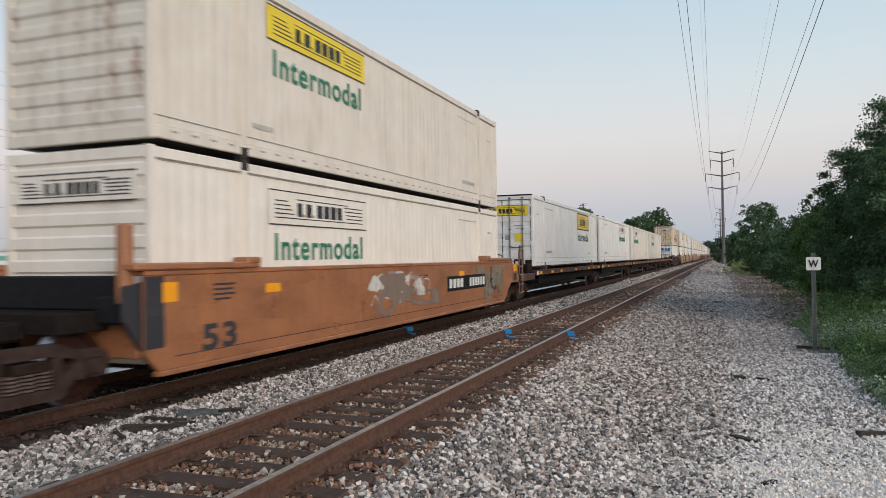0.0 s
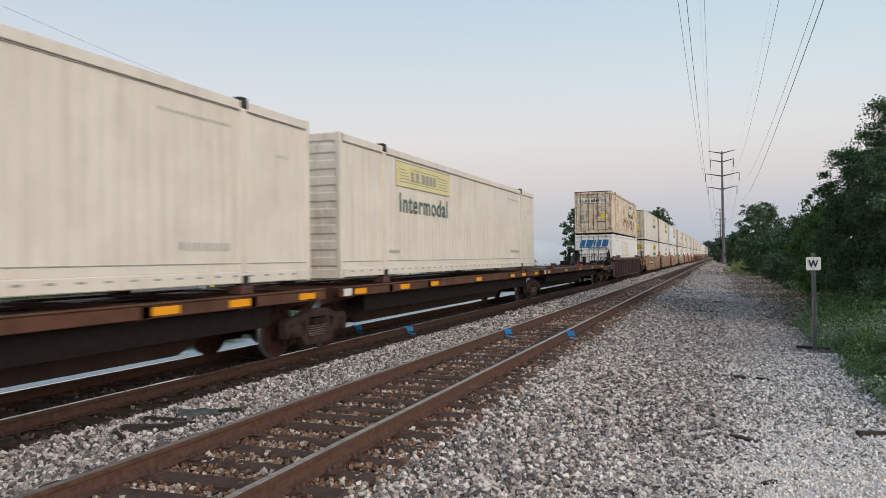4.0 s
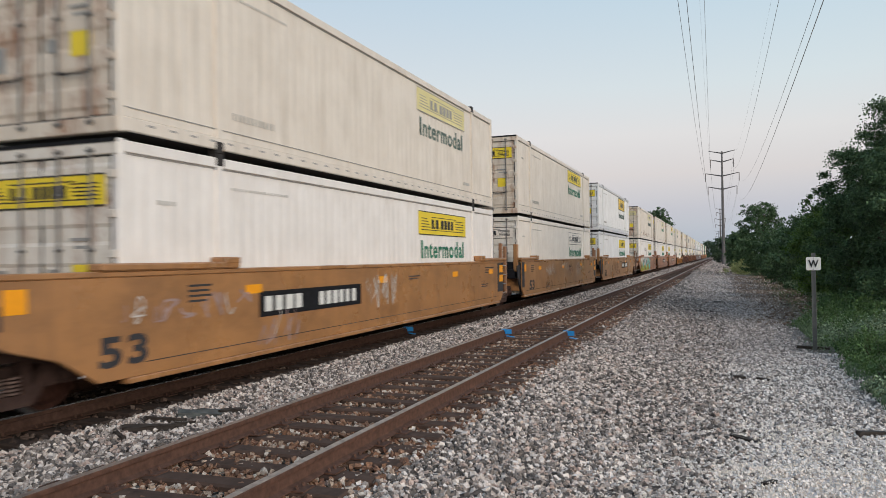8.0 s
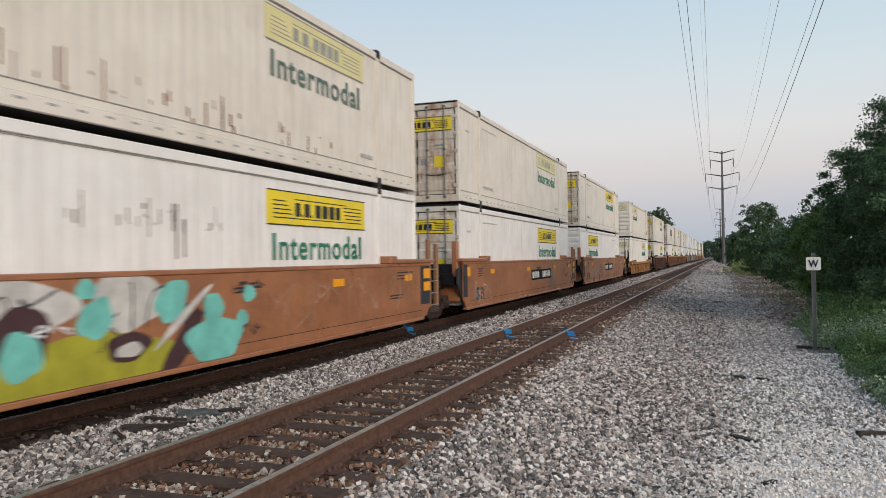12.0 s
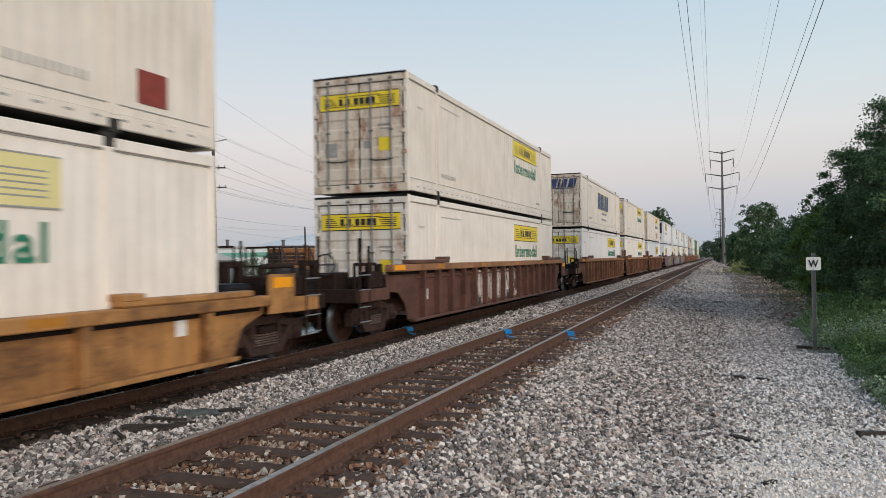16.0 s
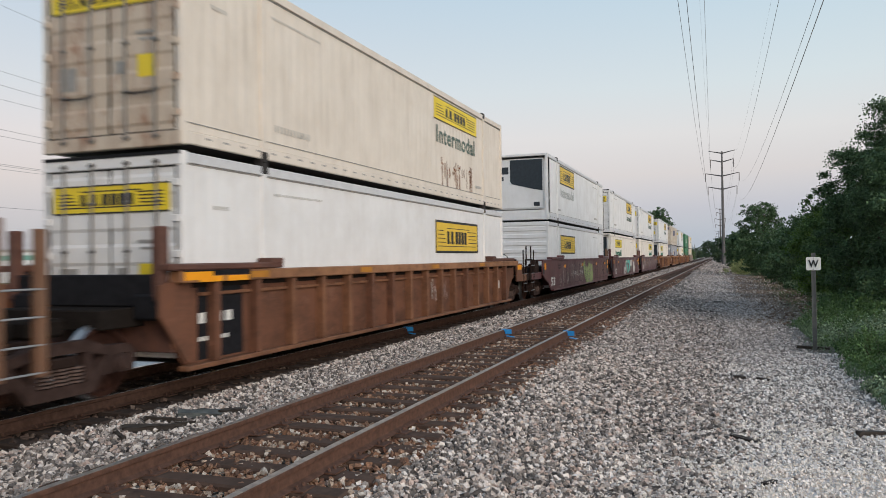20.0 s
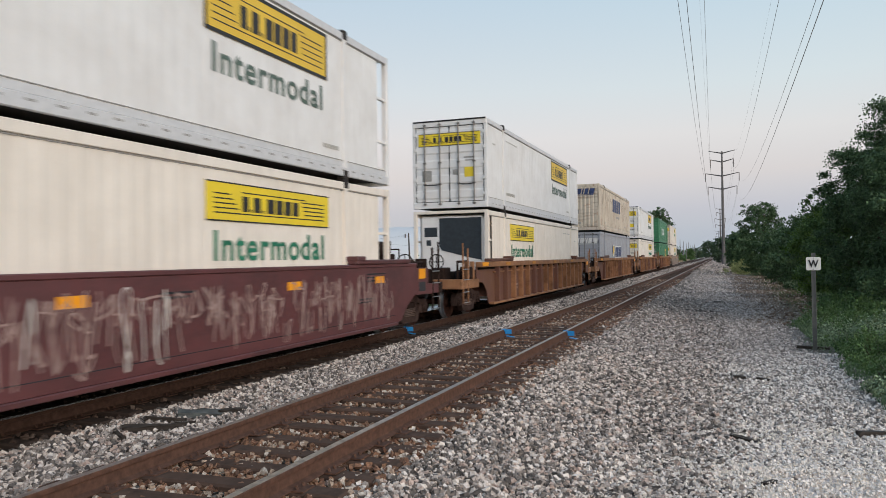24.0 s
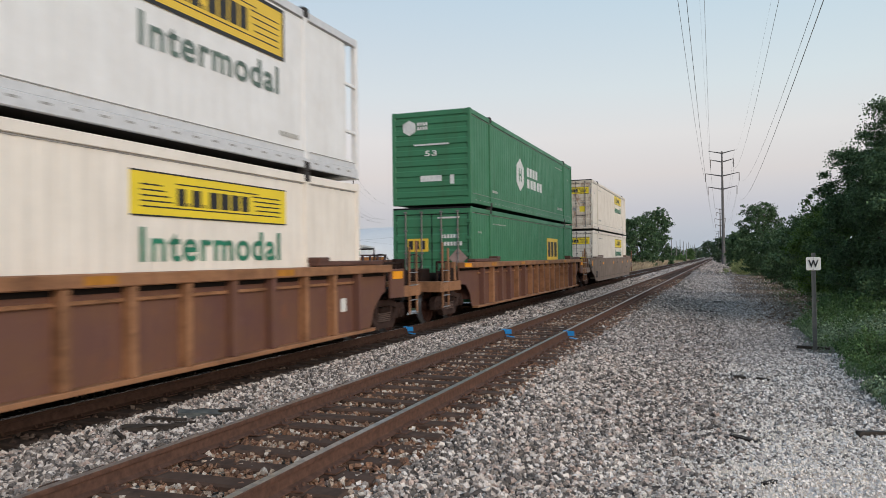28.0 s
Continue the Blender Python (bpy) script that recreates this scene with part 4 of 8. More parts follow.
def build_lines():
    steel_pole(0.72, 176.2, 24.7, "tall steel transmission pole with four pairs of arms")
    steel_pole(0.25, 340, 21.5, "distant steel transmission pole with four pairs of arms", 0.62)
    steel_pole(-0.6, 520, 17.0, "distant steel transmission pole with four pairs of arms", 0.62)
    # wires of the steel line: side of the pole, height at the pole, place where each passes over the path
    for x1, z1, xm, ym, sag, r in ((-2.75, 18.2, -1.45, 31, 6.0, 0.0095), (-2.25, 15.2, -0.90, 25, 5.0, 0.0102), (-1.9, 23.6, -0.90, 38, 5.0, 0.004), (-1.7, 21.2, -0.55, 38, 5.0, 0.0102), (3.1, 23.8, 2.80, 40, 8.5, 0.004),
                                   (3.15, 20.8, 2.50, 40, 8.5, 0.0092), (4.2, 18.2, 3.0, 31, 8.5, 0.0088), (3.7, 15.2, 2.1, 25, 8.5, 0.0092)):
        y0, y1 = -120.0, 176.2
        k = (y0 - y1) / (ym - y1)
        x0 = x1 + (xm - x1) * k
        me = wire_mesh("power_line", [((x1, y1, z1), (x0, y0, z1), sag, r)], WIRE, steps=60)
        tagged(put("power_line", me), "dark sagging overhead power line", "cable", "overhead wires")
        put_me = wire_mesh("power_line", [((x1, y1, z1), (0.25 + (x1 - 0.72) * 0.55, 340, z1 - 3.2), 3.2, 0.012)], WIRE, steps=12)
        tagged(put("power_line", put_me), "dark distant overhead power line", "cable", "overhead wires")
    hung = ((2.3, -1, 0.0), (3.55, -1, 0.0), (3.5, 1, 0.035))
    wood_pole(-33.8, 43.8, 13.72, "tall wooden utility pole with two crossarms", 25, ((5.35, 0.95), (6.75, 1.0)), hung)
    wood_pole(-68.8, 133.3, 18.4, "distant slender utility pole with crossarms near its top", 25, ((0.6, 1.2), (5.8, 0.9), (6.9, 0.6)), (), 0.15)
    wood_pole(-24.0, -4.0, 13.7, "tall wooden utility pole with two crossarms", 70, ((5.35, 0.95), (6.75, 1.0)), hung)
    c, s = math.cos(radians(25)), math.sin(radians(25))
    for dx, z, zf, sag in ((0.0, 13.7, 18.0, 0.5), (-0.95, 11.4, 17.9, 0.9), (-0.95, 10.2, 13.0, 1.0), (0.9, 10.4, 17.8, 1.0), (-0.85, 8.4, 12.8, 0.9), (0.85, 8.4, 12.7, 0.9), (-0.9, 7.0, 12.0, 1.0), (-0.45, 7.0, 11.8, 0.9), (0.9, 7.0, 11.6, 1.0), (0.0, 4.9, 8.6, 0.7)):
        p1 = (-33.8 + dx * c, 43.8 + dx * s, z)
        me = wire_mesh("utility_wire", [((-24.0 + dx * 0.4, -4.0 + dx * 0.9, z), p1, sag, 0.0075), (p1, (-68.8 + dx * c, 133.3 + dx * s, zf), sag * 0.9, 0.010), ((-68.8 + dx * c, 133.3 + dx * s, zf), (-104.0 + dx * c, 222.0 + dx * s, zf + 2.0), sag, 0.014)], WIRE, steps=22)
        tagged(put("utility_wire", me), "thin dark utility wire", "cable", "overhead wires")
    for x, y, top in ((-51.2, 60.9, 6.6), (-44.3, 74.1, 5.6), (-36.5, 86, 5.0), (-43, 100, 5.4), (-27.5, 93, 4.0), (-24.0, 96, 4.1)):
        ob = put("wooden_post", rods("wooden_post", [((0, 0, 0), (0, 0, top + 0.5), 0.13, 0.09)], POLE_WOOD, 8), None, pose(x, y, -0.55, 0, -2.0))
        tagged(ob, "plain dark wooden pole", "post")
    for a, b, sag in (((-51.3, 60.9, 6.2), (-76.7, 38.9, 3.4), 0.8), ((-51.3, 60.9, 6.2), (-44.5, 74.1, 5.3), 0.6), ((-51.3, 60.9, 5.9), (-36.7, 86.0, 4.7), 1.3), ((-44.5, 74.1, 5.3), (-27.7, 93.0, 3.8), 1.2)):
        tagged(put("utility_wire", wire_mesh("utility_wire", [(a, b, sag, 0.009)], WIRE, steps=14)), "thin dark utility wire", "cable", "overhead wires")
    for i in range(11):
        x, y = -13.2 + 0.05 * i, 200 + 24 * i
        ob = put("line_post", rods("line_post", [((0, 0, 0), (0, 0, 7.4 + 0.5 * math.sin(i * 2.3)), 0.13, 0.09)], POLE_PALE, 6), None, pose(x, y, -0.6))
        tagged(ob, "weathered grey telegraph pole beside the track", "utility pole", "telegraph poles")


def oriented(a, b):
    """A pose at a with its x axis along the ground towards b."""
    return pose(a[0], a[1], a[2], 0, 0, math.degrees(math.atan2(b[1] - a[1], b[0] - a[0])))


def build_buildings():
    wall = paint("white_factory_cladding", (0.84, 0.85, 0.85), amount=0.15, patches=0.3)
    teal = plain("teal_stripe_paint", (0.22, 0.50, 0.42), 0.6)
    roof = plain("pale_roof_edge", (0.62, 0.62, 0.62), 0.6)
    grey = paint("grey_shed_cladding", (0.30, 0.31, 0.32), amount=0.15)
    dark = plain("dark_opening", (0.03, 0.03, 0.035), 0.6)
    lamp, nt, bs = nodes_of("lit_wall_lamp", 0.4)
    bs.inputs["Base Color"].default_value = (1, 0.9, 0.7, 1)
    bs.inputs["Emission Color"].default_value = (1, 0.86, 0.6, 1)
    bs.inputs["Emission Strength"].default_value = 6.0
    # long white factory hall
    hall = tagged(new("factory_building"), "long low white factory building with a teal stripe", "building")
    hall.matrix_basis = oriented((-112.0, 54.2, -0.62), (-50.0, 77.4, -0.62))
    L = 76.0
    put("wall", boxes("wall", [(0, L, 0, 26, 0, 3.85)], wall, 0.03), hall)
    put("roof_edge", boxes("roof_edge", [(-0.2, L + 0.2, -0.2, 26.2, 3.85, 4.12)], roof, 0.03), hall)
    put("stripe", boxes("stripe", [(0.1, L - 0.1, -0.02, 0.06, 2.75, 3.35)], teal, 0), hall)
    for i in range(1, 19):
        put("cladding_joint", cached("joint", lambda: boxes("cladding_joint", [(-0.05, 0.05, -0.035, 0.0, 0, 2.7)], roof, 0)), hall, pose(i * 4.0, 0, 0))
    for x0, w, h in ((35.5, 1.9, 2.3), (52, 1.2, 2.2)):
        d = put("door", boxes("door", [(x0, x0 + w, -0.05, 0.02, 0.05, h)], plain("pale_door_paint", (0.5, 0.5, 0.5), 0.6), 0.01), hall)
        put("door_panel", boxes("door_panel", [(x0 + 0.12, x0 + w - 0.12, -0.07, -0.052, 0.25 + k * 0.5, 0.6 + k * 0.5) for k in range(4)], roof, 0.01), d)
    for x0, hh in ((37.5, 1.2), (48.2, 0.95), (48.9, 1.1), (59, 0.9), (66, 0.8)):
        put("vent_stack", rods("vent_stack", [((x0, 3, 4.0), (x0, 3, 4.0 + hh), 0.2), ((x0, 3, 4.0 + hh), (x0, 3, 4.12 + hh), 0.28)], POLE_STEEL, 10), hall)
    # small grey shed
    a, c, d = (-35.07, 37.08), (-29.27, 36.58), (-28.2, 39.1)
    shed = tagged(new("shed"), "small grey metal shed with a low gable roof", "shed")
    shed.matrix_basis = oriented((a[0], a[1], -0.58), (c[0], c[1], 0))
    W, Dp, H = math.dist(a, c), 3.3, 2.36
    put("wall", boxes("wall", [(0, W, 0, Dp, 0, H)], grey, 0.02), shed)
    bm = bmesh.new()
    o = 0.12
    vs = [bm.verts.new(q) for q in ((-o, -o, H), (W + o, -o, H), (W + o, Dp + o, H), (-o, Dp + o, H), (-o, Dp / 2, H + 0.42), (W + o, Dp / 2, H + 0.42))]
    for q in ((0, 1, 5, 4), (2, 3, 4, 5), (1, 2, 5), (3, 0, 4), (3, 2, 1, 0)):
        bm.faces.new([vs[i] for i in q])
    put("roof", close("roof", bm, roof), shed)
    for i in range(9):
        put("wall_rib", cached("shedrib", lambda: boxes("wall_rib", [(-0.02, 0.02, -0.025, 0.0, 0.02, H - 0.02)], grey, 0)), shed, pose(0.3 + i * (W - 0.6) / 8, 0, 0))
    shed_door = plain("dark_shed_door", (0.085, 0.09, 0.095), 0.5)
    for y0 in (0.55, 1.62):
        d = put("door", boxes("door", [(W, W + 0.05, y0, y0 + 1.03, 0.02, 1.95)], shed_door, 0.01), shed)
        put("handle", boxes("handle", [(W + 0.05, W + 0.09, y0 + (0.9 if y0 < 1 else 0.08), y0 + (0.95 if y0 < 1 else 0.13), 0.9, 1.15)], GALV, 0.005), d)
    put("warning_notice", boxes("warning_notice", [(W + 0.05, W + 0.056, 0.85, 1.25, 0.75, 1.2)], YELLOW, 0), shed, None, "yellow warning notice")
    put("door_frame", boxes("door_frame", [(W, W + 0.06, 0.47, 0.55, 0.02, 2.03), (W, W + 0.06, 2.65, 2.73, 0.02, 2.03), (W, W + 0.06, 0.55, 2.65, 1.95, 2.03)], grey, 0.008), shed)
    put("wall_lamp", boxes("wall_lamp", [(W, W + 0.14, 2.0, 2.2, 2.1, 2.24)], lamp, 0.02), shed, None, "small lit wall lamp")
    put("notice", boxes("notice", [(W - 0.55, W - 0.1, -0.03, -0.026, 1.0, 1.2)], WREFLECT, 0), shed)
    # braced timber car bodies standing in the grass
    dark_board = plain("weathered_dark_board", (0.055, 0.035, 0.03), 0.9, vary=0.6, scale=3)
    orange = plain("orange_rust_timber", (0.40, 0.165, 0.05), 0.85, vary=0.5, scale=3)
    for (px, py), (qx, qy), h, lab in (((-34.3, 53.4), (-31.2, 59.2), 3.4, "rusty outside-braced timber car body in the grass"), ((-32.0, 60.6), (-29.9, 64.2), 2.6, "low rusty braced car body in the grass")):
        car = tagged(new("old_car_body"), lab, "car body")
        car.matrix_basis = oriented((px, py, -0.58), (qx, qy, 0))
        Lc = math.dist((px, py), (qx, qy))
        put("timber_body", boxes("timber_body", [(0, Lc, 0, 2.4, 0.25, h - 0.1)], orange, 0.02), car)
        bays = 5
        for i in range(bays + 1):
            put("post", boxes("post", [(Lc * i / bays - 0.09, Lc * i / bays + 0.09, -0.12, -0.004, 0.2, h)], CAR_DARK, 0.01), car)
        for i in range(bays):
            xa, xb = Lc * i / bays, Lc * (i + 1) / bays
            up = i < bays / 2
            put("diagonal_brace", rods("diagonal_brace", [((xa, -0.07, h - 0.1 if up else 0.3), (xb, -0.07, 0.3 if up else h - 0.1), 0.07)], CAR_DARK, 4), car)
        put("top_rail", boxes("top_rail", [(-0.15, Lc + 0.15, -0.16, 2.5, h, h + 0.14)], CAR_DARK, 0.02), car)
        put("bottom_rail", boxes("bottom_rail", [(-0.1, Lc + 0.1, -0.14, 2.5, 0.05, 0.25)], CAR_DARK, 0.02), car)
        for k in range(int((h - 0.5) / 0.3)):
            put("board", boxes("board", [(-0.04, Lc * 0.34, -0.035, 2.4, 0.32 + 0.3 * k, 0.56 + 0.3 * k)], dark_board, 0.012), car, None, "weathered dark board")
        for k in (0, 1, 2):
            put("end_post", boxes("end_post", [(-0.12, -0.004, 0.2 + k * 0.95, 0.36 + k * 0.95, 0.2, h)], CAR_DARK, 0.01), car)
    # broad pale membrane roof far behind the car bodies
    bm = bmesh.new()
    bmesh.ops.create_uvsphere(bm, u_segments=40, v_segments=24, radius=1.0)
    bmesh.ops.delete(bm, geom=[v for v in bm.verts if v.co.z < -0.01], context="VERTS")
    bmesh.ops.scale(bm, vec=(30.0, 13.0, 7.3), verts=bm.verts)
    tent = close("storage_dome", bm, plain("white_membrane", (0.66, 0.67, 0.68), 0.7, vary=0.08, scale=0.4), True)
    tagged(put("storage_dome", tent, None, pose(-46.5, 108.0, -0.6, 0, 0, 25)), "broad low white membrane storage dome", "building")


def build_sign():
    sg = tagged(new("whistle_post"), "white square sign with a black letter on a steel post", "sign")
    sg.matrix_basis = pose(1.96, 18.55, -0.46, 0, 0, -5)
    post = plain("grey_sign_post", (0.20, 0.20, 0.19), 0.5, 0.4)
    put("post", boxes("post", [(-0.045, -0.033, 0, 0.04, -0.1, 2.19), (0.033, 0.045, 0, 0.04, -0.1, 2.19), (-0.045, 0.045, 0.04, 0.05, -0.1, 2.19)], post, 0.002), sg)
    bm = bmesh.new()
    rows = [bm.verts.new((sx * (0.150 - r) + r * math.cos(a), -0.012, 1.955 + sz * (0.148 - r) + r * math.sin(a)))
            for sx, sz, a0 in ((1, 1, 0), (-1, 1, 90), (-1, -1, 180), (1, -1, 270)) for r in (0.03,) for a in [radians(a0 + 30 * q) for q in range(4)]]
    f = bm.faces.new(rows)
    ex = bmesh.ops.extrude_face_region(bm, geom=[f])
    bmesh.ops.translate(bm, verts=[v for v in ex["geom"] if isinstance(v, bmesh.types.BMVert)], vec=(0, 0.01, 0))
    pl = put("plate", close("plate", bm, plain("white_sign_enamel", (0.78, 0.78, 0.75), 0.4, vary=0.08)), sg)
    put("letter", word("W", 0.21, 0.17, INK, 0.03), pl, Matrix.Translation((-0.105, -0.018, 1.87)) @ pose(0, 0, 0, 90), "black letter W")
    for z in (1.83, 2.08):
        put("bolt", rods("bolt", [((0, -0.022, z), (0, -0.01, z), 0.012)], GALV, 6), pl)


def build_debris():
    drk = plain("rotten_timber", (0.06, 0.048, 0.04), 0.9, vary=0.4)
    for x, y, l, w, h, rz in ((1.66, 10.05, 0.36, 0.09, 0.07, 25), (0.24, 9.4, 0.34, 0.08, 0.05, -35), (0.28, 14.1, 0.2, 0.14, 0.06, 10), (0.66, 14.0, 0.24, 0.08, 0.05, -20), (1.95, 18.9, 0.7, 0.12, 0.06, 5), (0.4, 7.7, 0.2, 0.06, 0.04, 60),
                              (-0.6, 30, 0.7, 0.16, 0.06, 12), (0.1, 36, 0.8, 0.16, 0.06, 8)):
        bm = bmesh.new()
        bmesh.ops.create_cube(bm, size=1)
        bmesh.ops.subdivide_edges(bm, edges=bm.edges[:], cuts=2)
        for v in bm.verts:
            v.co = Vector((v.co.x * l, v.co.y * w, v.co.z * h)) * (1 + 0.22 * noise.noise(v.co * 5 + Vector((x, y, 0))))
        ob = put("timber_scrap", close("timber_scrap", bm, drk), None, pose(x, y, ground_z(x) + h * 0.45, 0, 3, rz))
        tagged(ob, "dark broken scrap of tie timber on gravel", "debris")
    # blue plastic markers clipped to the rails
    for x, y, turn in ((-7.50, 17.3, 10), (-9.0, 17.4, -8), (-4.905, 17.2, 4), (-3.40, 17.2, -6)):
        mk = tagged(new("rail_marker"), "bright blue plastic marker clipped to a rail", "marker", "blue rail markers")
        mk.matrix_basis = pose(x, y, 0, 0, 0, turn)
        put("clip", boxes("clip", [(-0.042, 0.046, -0.05, 0.05, -0.04, 0.010)], BLUE, 0.006), mk)
        put("flap", boxes("flap", [(0.046, 0.20, -0.012, 0.006, -0.12, 0.0)], BLUE, 0.006), mk, pose(0, 0, 0, 12, 0, 14))
        put("tab", boxes("tab", [(0.10, 0.30, -0.04, 0.05, -0.145, -0.128)], BLUE, 0.006), mk, pose(0, 0, 0, 0, 8, -10))
    # torn scraps between the tracks
    rag = plain("grey_green_torn_cloth", (0.14, 0.15, 0.145), 0.9, vary=0.5)
    for k, (x, y, l, w, h, rz, m) in enumerate(((-6.25, 6.9, 0.55, 0.10, 0.06, 40, drk), (-6.05, 7.15, 0.42, 0.07, 0.05, 65, drk), (-6.35, 7.3, 0.5, 0.06, 0.05, 15, drk), (-6.2, 7.75, 0.5, 0.22, 0.06, 30, rag), (-5.95, 8.0, 0.34, 0.12, 0.05, 70, drk), (-6.3, 6.5, 0.3, 0.05, 0.04, -30, drk))):
        bm = bmesh.new()
        bmesh.ops.create_cube(bm, size=1)
        bmesh.ops.subdivide_edges(bm, edges=bm.edges[:], cuts=3)
        for v in bm.verts:
            v.co = Vector((v.co.x * l, v.co.y * w, v.co.z * h + 0.03 * noise.noise(v.co * 3 + Vector((k, 0, 0))))) * (1 + 0.35 * noise.noise(v.co * 6 + Vector((x, y, k))))
        ob = put("track_scrap", close("track_scrap", bm, m), None, pose(x, y, ground_z(x) + 0.05, 4, 3, rz))
        tagged(ob, "torn grey-green cloth on ballast" if m is rag else "dark splintered wood scrap on ballast", "debris")


# ---- the train ----
CL, CW, CH = 16.15, 2.59, 2.896
# metres that the train has moved at each whole second
TRAVEL = [0.0, 16.883, 33.908, 50.999, 68.025, 85.102, 102.227, 119.419, 136.725, 153.819, 171.343, 188.779, 205.947, 223.42, 240.932, 258.483, 275.939, 293.868, 311.305, 328.96, 346.762, 364.557, 382.368, 400.222, 418.12, 436.205, 454.379, 472.356, 490.802]


def gone(t):
    """Metres that the train has moved by t seconds."""
    return float(np.interp(t, range(len(TRAVEL)), TRAVEL))


MOVING, ROLLING = [], []


def corrugated(mat, sign, y0, y1, pitch, depth, z0, z1):
    """A side sheet with shallow vertical folds."""
    def make():
        n = int((y1 - y0) / pitch)
        p = (y1 - y0) / n
        prof = []
        for i in range(n):
            a = y0 + i * p
            prof += [(a, 0), (a + 0.60 * p, 0), (a + 0.70 * p, depth), (a + 0.90 * p, depth)]
        prof.append((y1, 0))
        x = CW / 2 - 0.035
        v = [(sign * (x - d), y, z) for y, d in prof for z in (z0, z1)]
        f = [(2 * i, 2 * i + 2, 2 * i + 3, 2 * i + 1) if sign > 0 else (2 * i, 2 * i + 1, 2 * i + 3, 2 * i + 2) for i in range(len(prof) - 1)]
        return mesh_of("side_panel", v, f, [mat])
    return cached(("corr", mat.name, sign, y0, y1, pitch, depth), make)


def side_pose(sign, y, z, x=None):
    """Stands flat lettering on a long side, readable from outside."""
    x = CW / 2 - 0.028 if x is None else x
    if sign > 0:
        return Matrix.Translation((x, y, z)) @ Matrix(((0, 0, 1, 0), (1, 0, 0, 0), (0, 1, 0, 0), (0, 0, 0, 1)))
    return Matrix.Translation((-x, y, z)) @ Matrix(((0, 0, -1, 0), (-1, 0, 0, 0), (0, 1, 0, 0), (0, 0, 0, 1)))


def sign_board(root, m, w, h, film, edge, bars, seed):
    """A flat printed board in its own x-y plane: film, dark border lines, bars in place of the name."""
    key = ("board", w, h, film.name, edge.name, bars)

    def make_film():
        return boxes("logo_panel", [(0, w, 0, h, 0, 0.005)], film, 0)

    def make_ink():
        r = []
        t = 0.022 if edge is not INK or film is not OCHRE else 0.06
        r += [(0, w, 0, t, 0.005, 0.008), (0, w, h - t, h, 0.005, 0.008)]
        if film is OCHRE:
            r += [(0, t, t, h - t, 0.005, 0.008), (w - t, w, t, h - t, 0.005, 0.008)]
        for at, wide, low, high in ((0.245, 0.045, 0.28, 0.68), (0.300, 0.014, 0.28, 0.36), (0.330, 0.052, 0.28, 0.68), (0.394, 0.014, 0.28, 0.36), (0.435, 0.056, 0.28, 0.68), (0.507, 0.056, 0.28, 0.68), (0.579, 0.056, 0.28, 0.68), (0.651, 0.050, 0.28, 0.68)):
            r.append((w * at, w * (at + wide), h * low, h * high, 0.005, 0.009))
        for i in range(5):
            r.append((w * 0.05, w * (0.24 - 0.02 * i), h * (0.20 + 0.12 * i), h * (0.20 + 0.12 * i) + 0.02, 0.005, 0.008))
            r.append((w * (0.77 - 0.01 * i), w * 0.95, h * (0.20 + 0.12 * i), h * (0.20 + 0.12 * i) + 0.02, 0.005, 0.008))
        r.append((w * 0.24, w * 0.77, h * 0.20, h * 0.20 + 0.018, 0.005, 0.008))
        r.append((w * 0.24, w * 0.77, h * 0.76, h * 0.76 + 0.018, 0.005, 0.008))
        return boxes("logo_mark", r, edge, 0)
    p = put("logo_panel", cached(key, make_film), root, m)
    put("logo_mark", cached(key + ("i",), make_ink), p)
    return p


def slanted(name, bars, mat):
    """Bars that lean like italic letters, in the x-y plane: rows of x, width, y0, y1."""
    v, f = [], []
    for x, w, a, b in bars:
        k = len(v)
        for q in (0, 0.006):
            v += [(x + 0.25 * a, a, q), (x + w + 0.25 * a, a, q), (x + w + 0.25 * b, b, q), (x + 0.25 * b, b, q)]
        f += [tuple(k + i for i in c) for c in CUBE_F]
    return mesh_of(name, v, f, [mat])


def folded(back, low, high, z0, z1, count):
    """Outline in (y, z) of a sheet with a flat back and raised flat ribs on its face."""
    p = (z1 - z0) / count
    pts = [(back, z0), (low, z0)]
    for i in range(count):
        a = z0 + i * p
        pts += [(low, a + 0.18 * p), (high, a + 0.28 * p), (high, a + 0.72 * p), (low, a + 0.82 * p)]
    return pts + [(low, z1), (back, z1)]


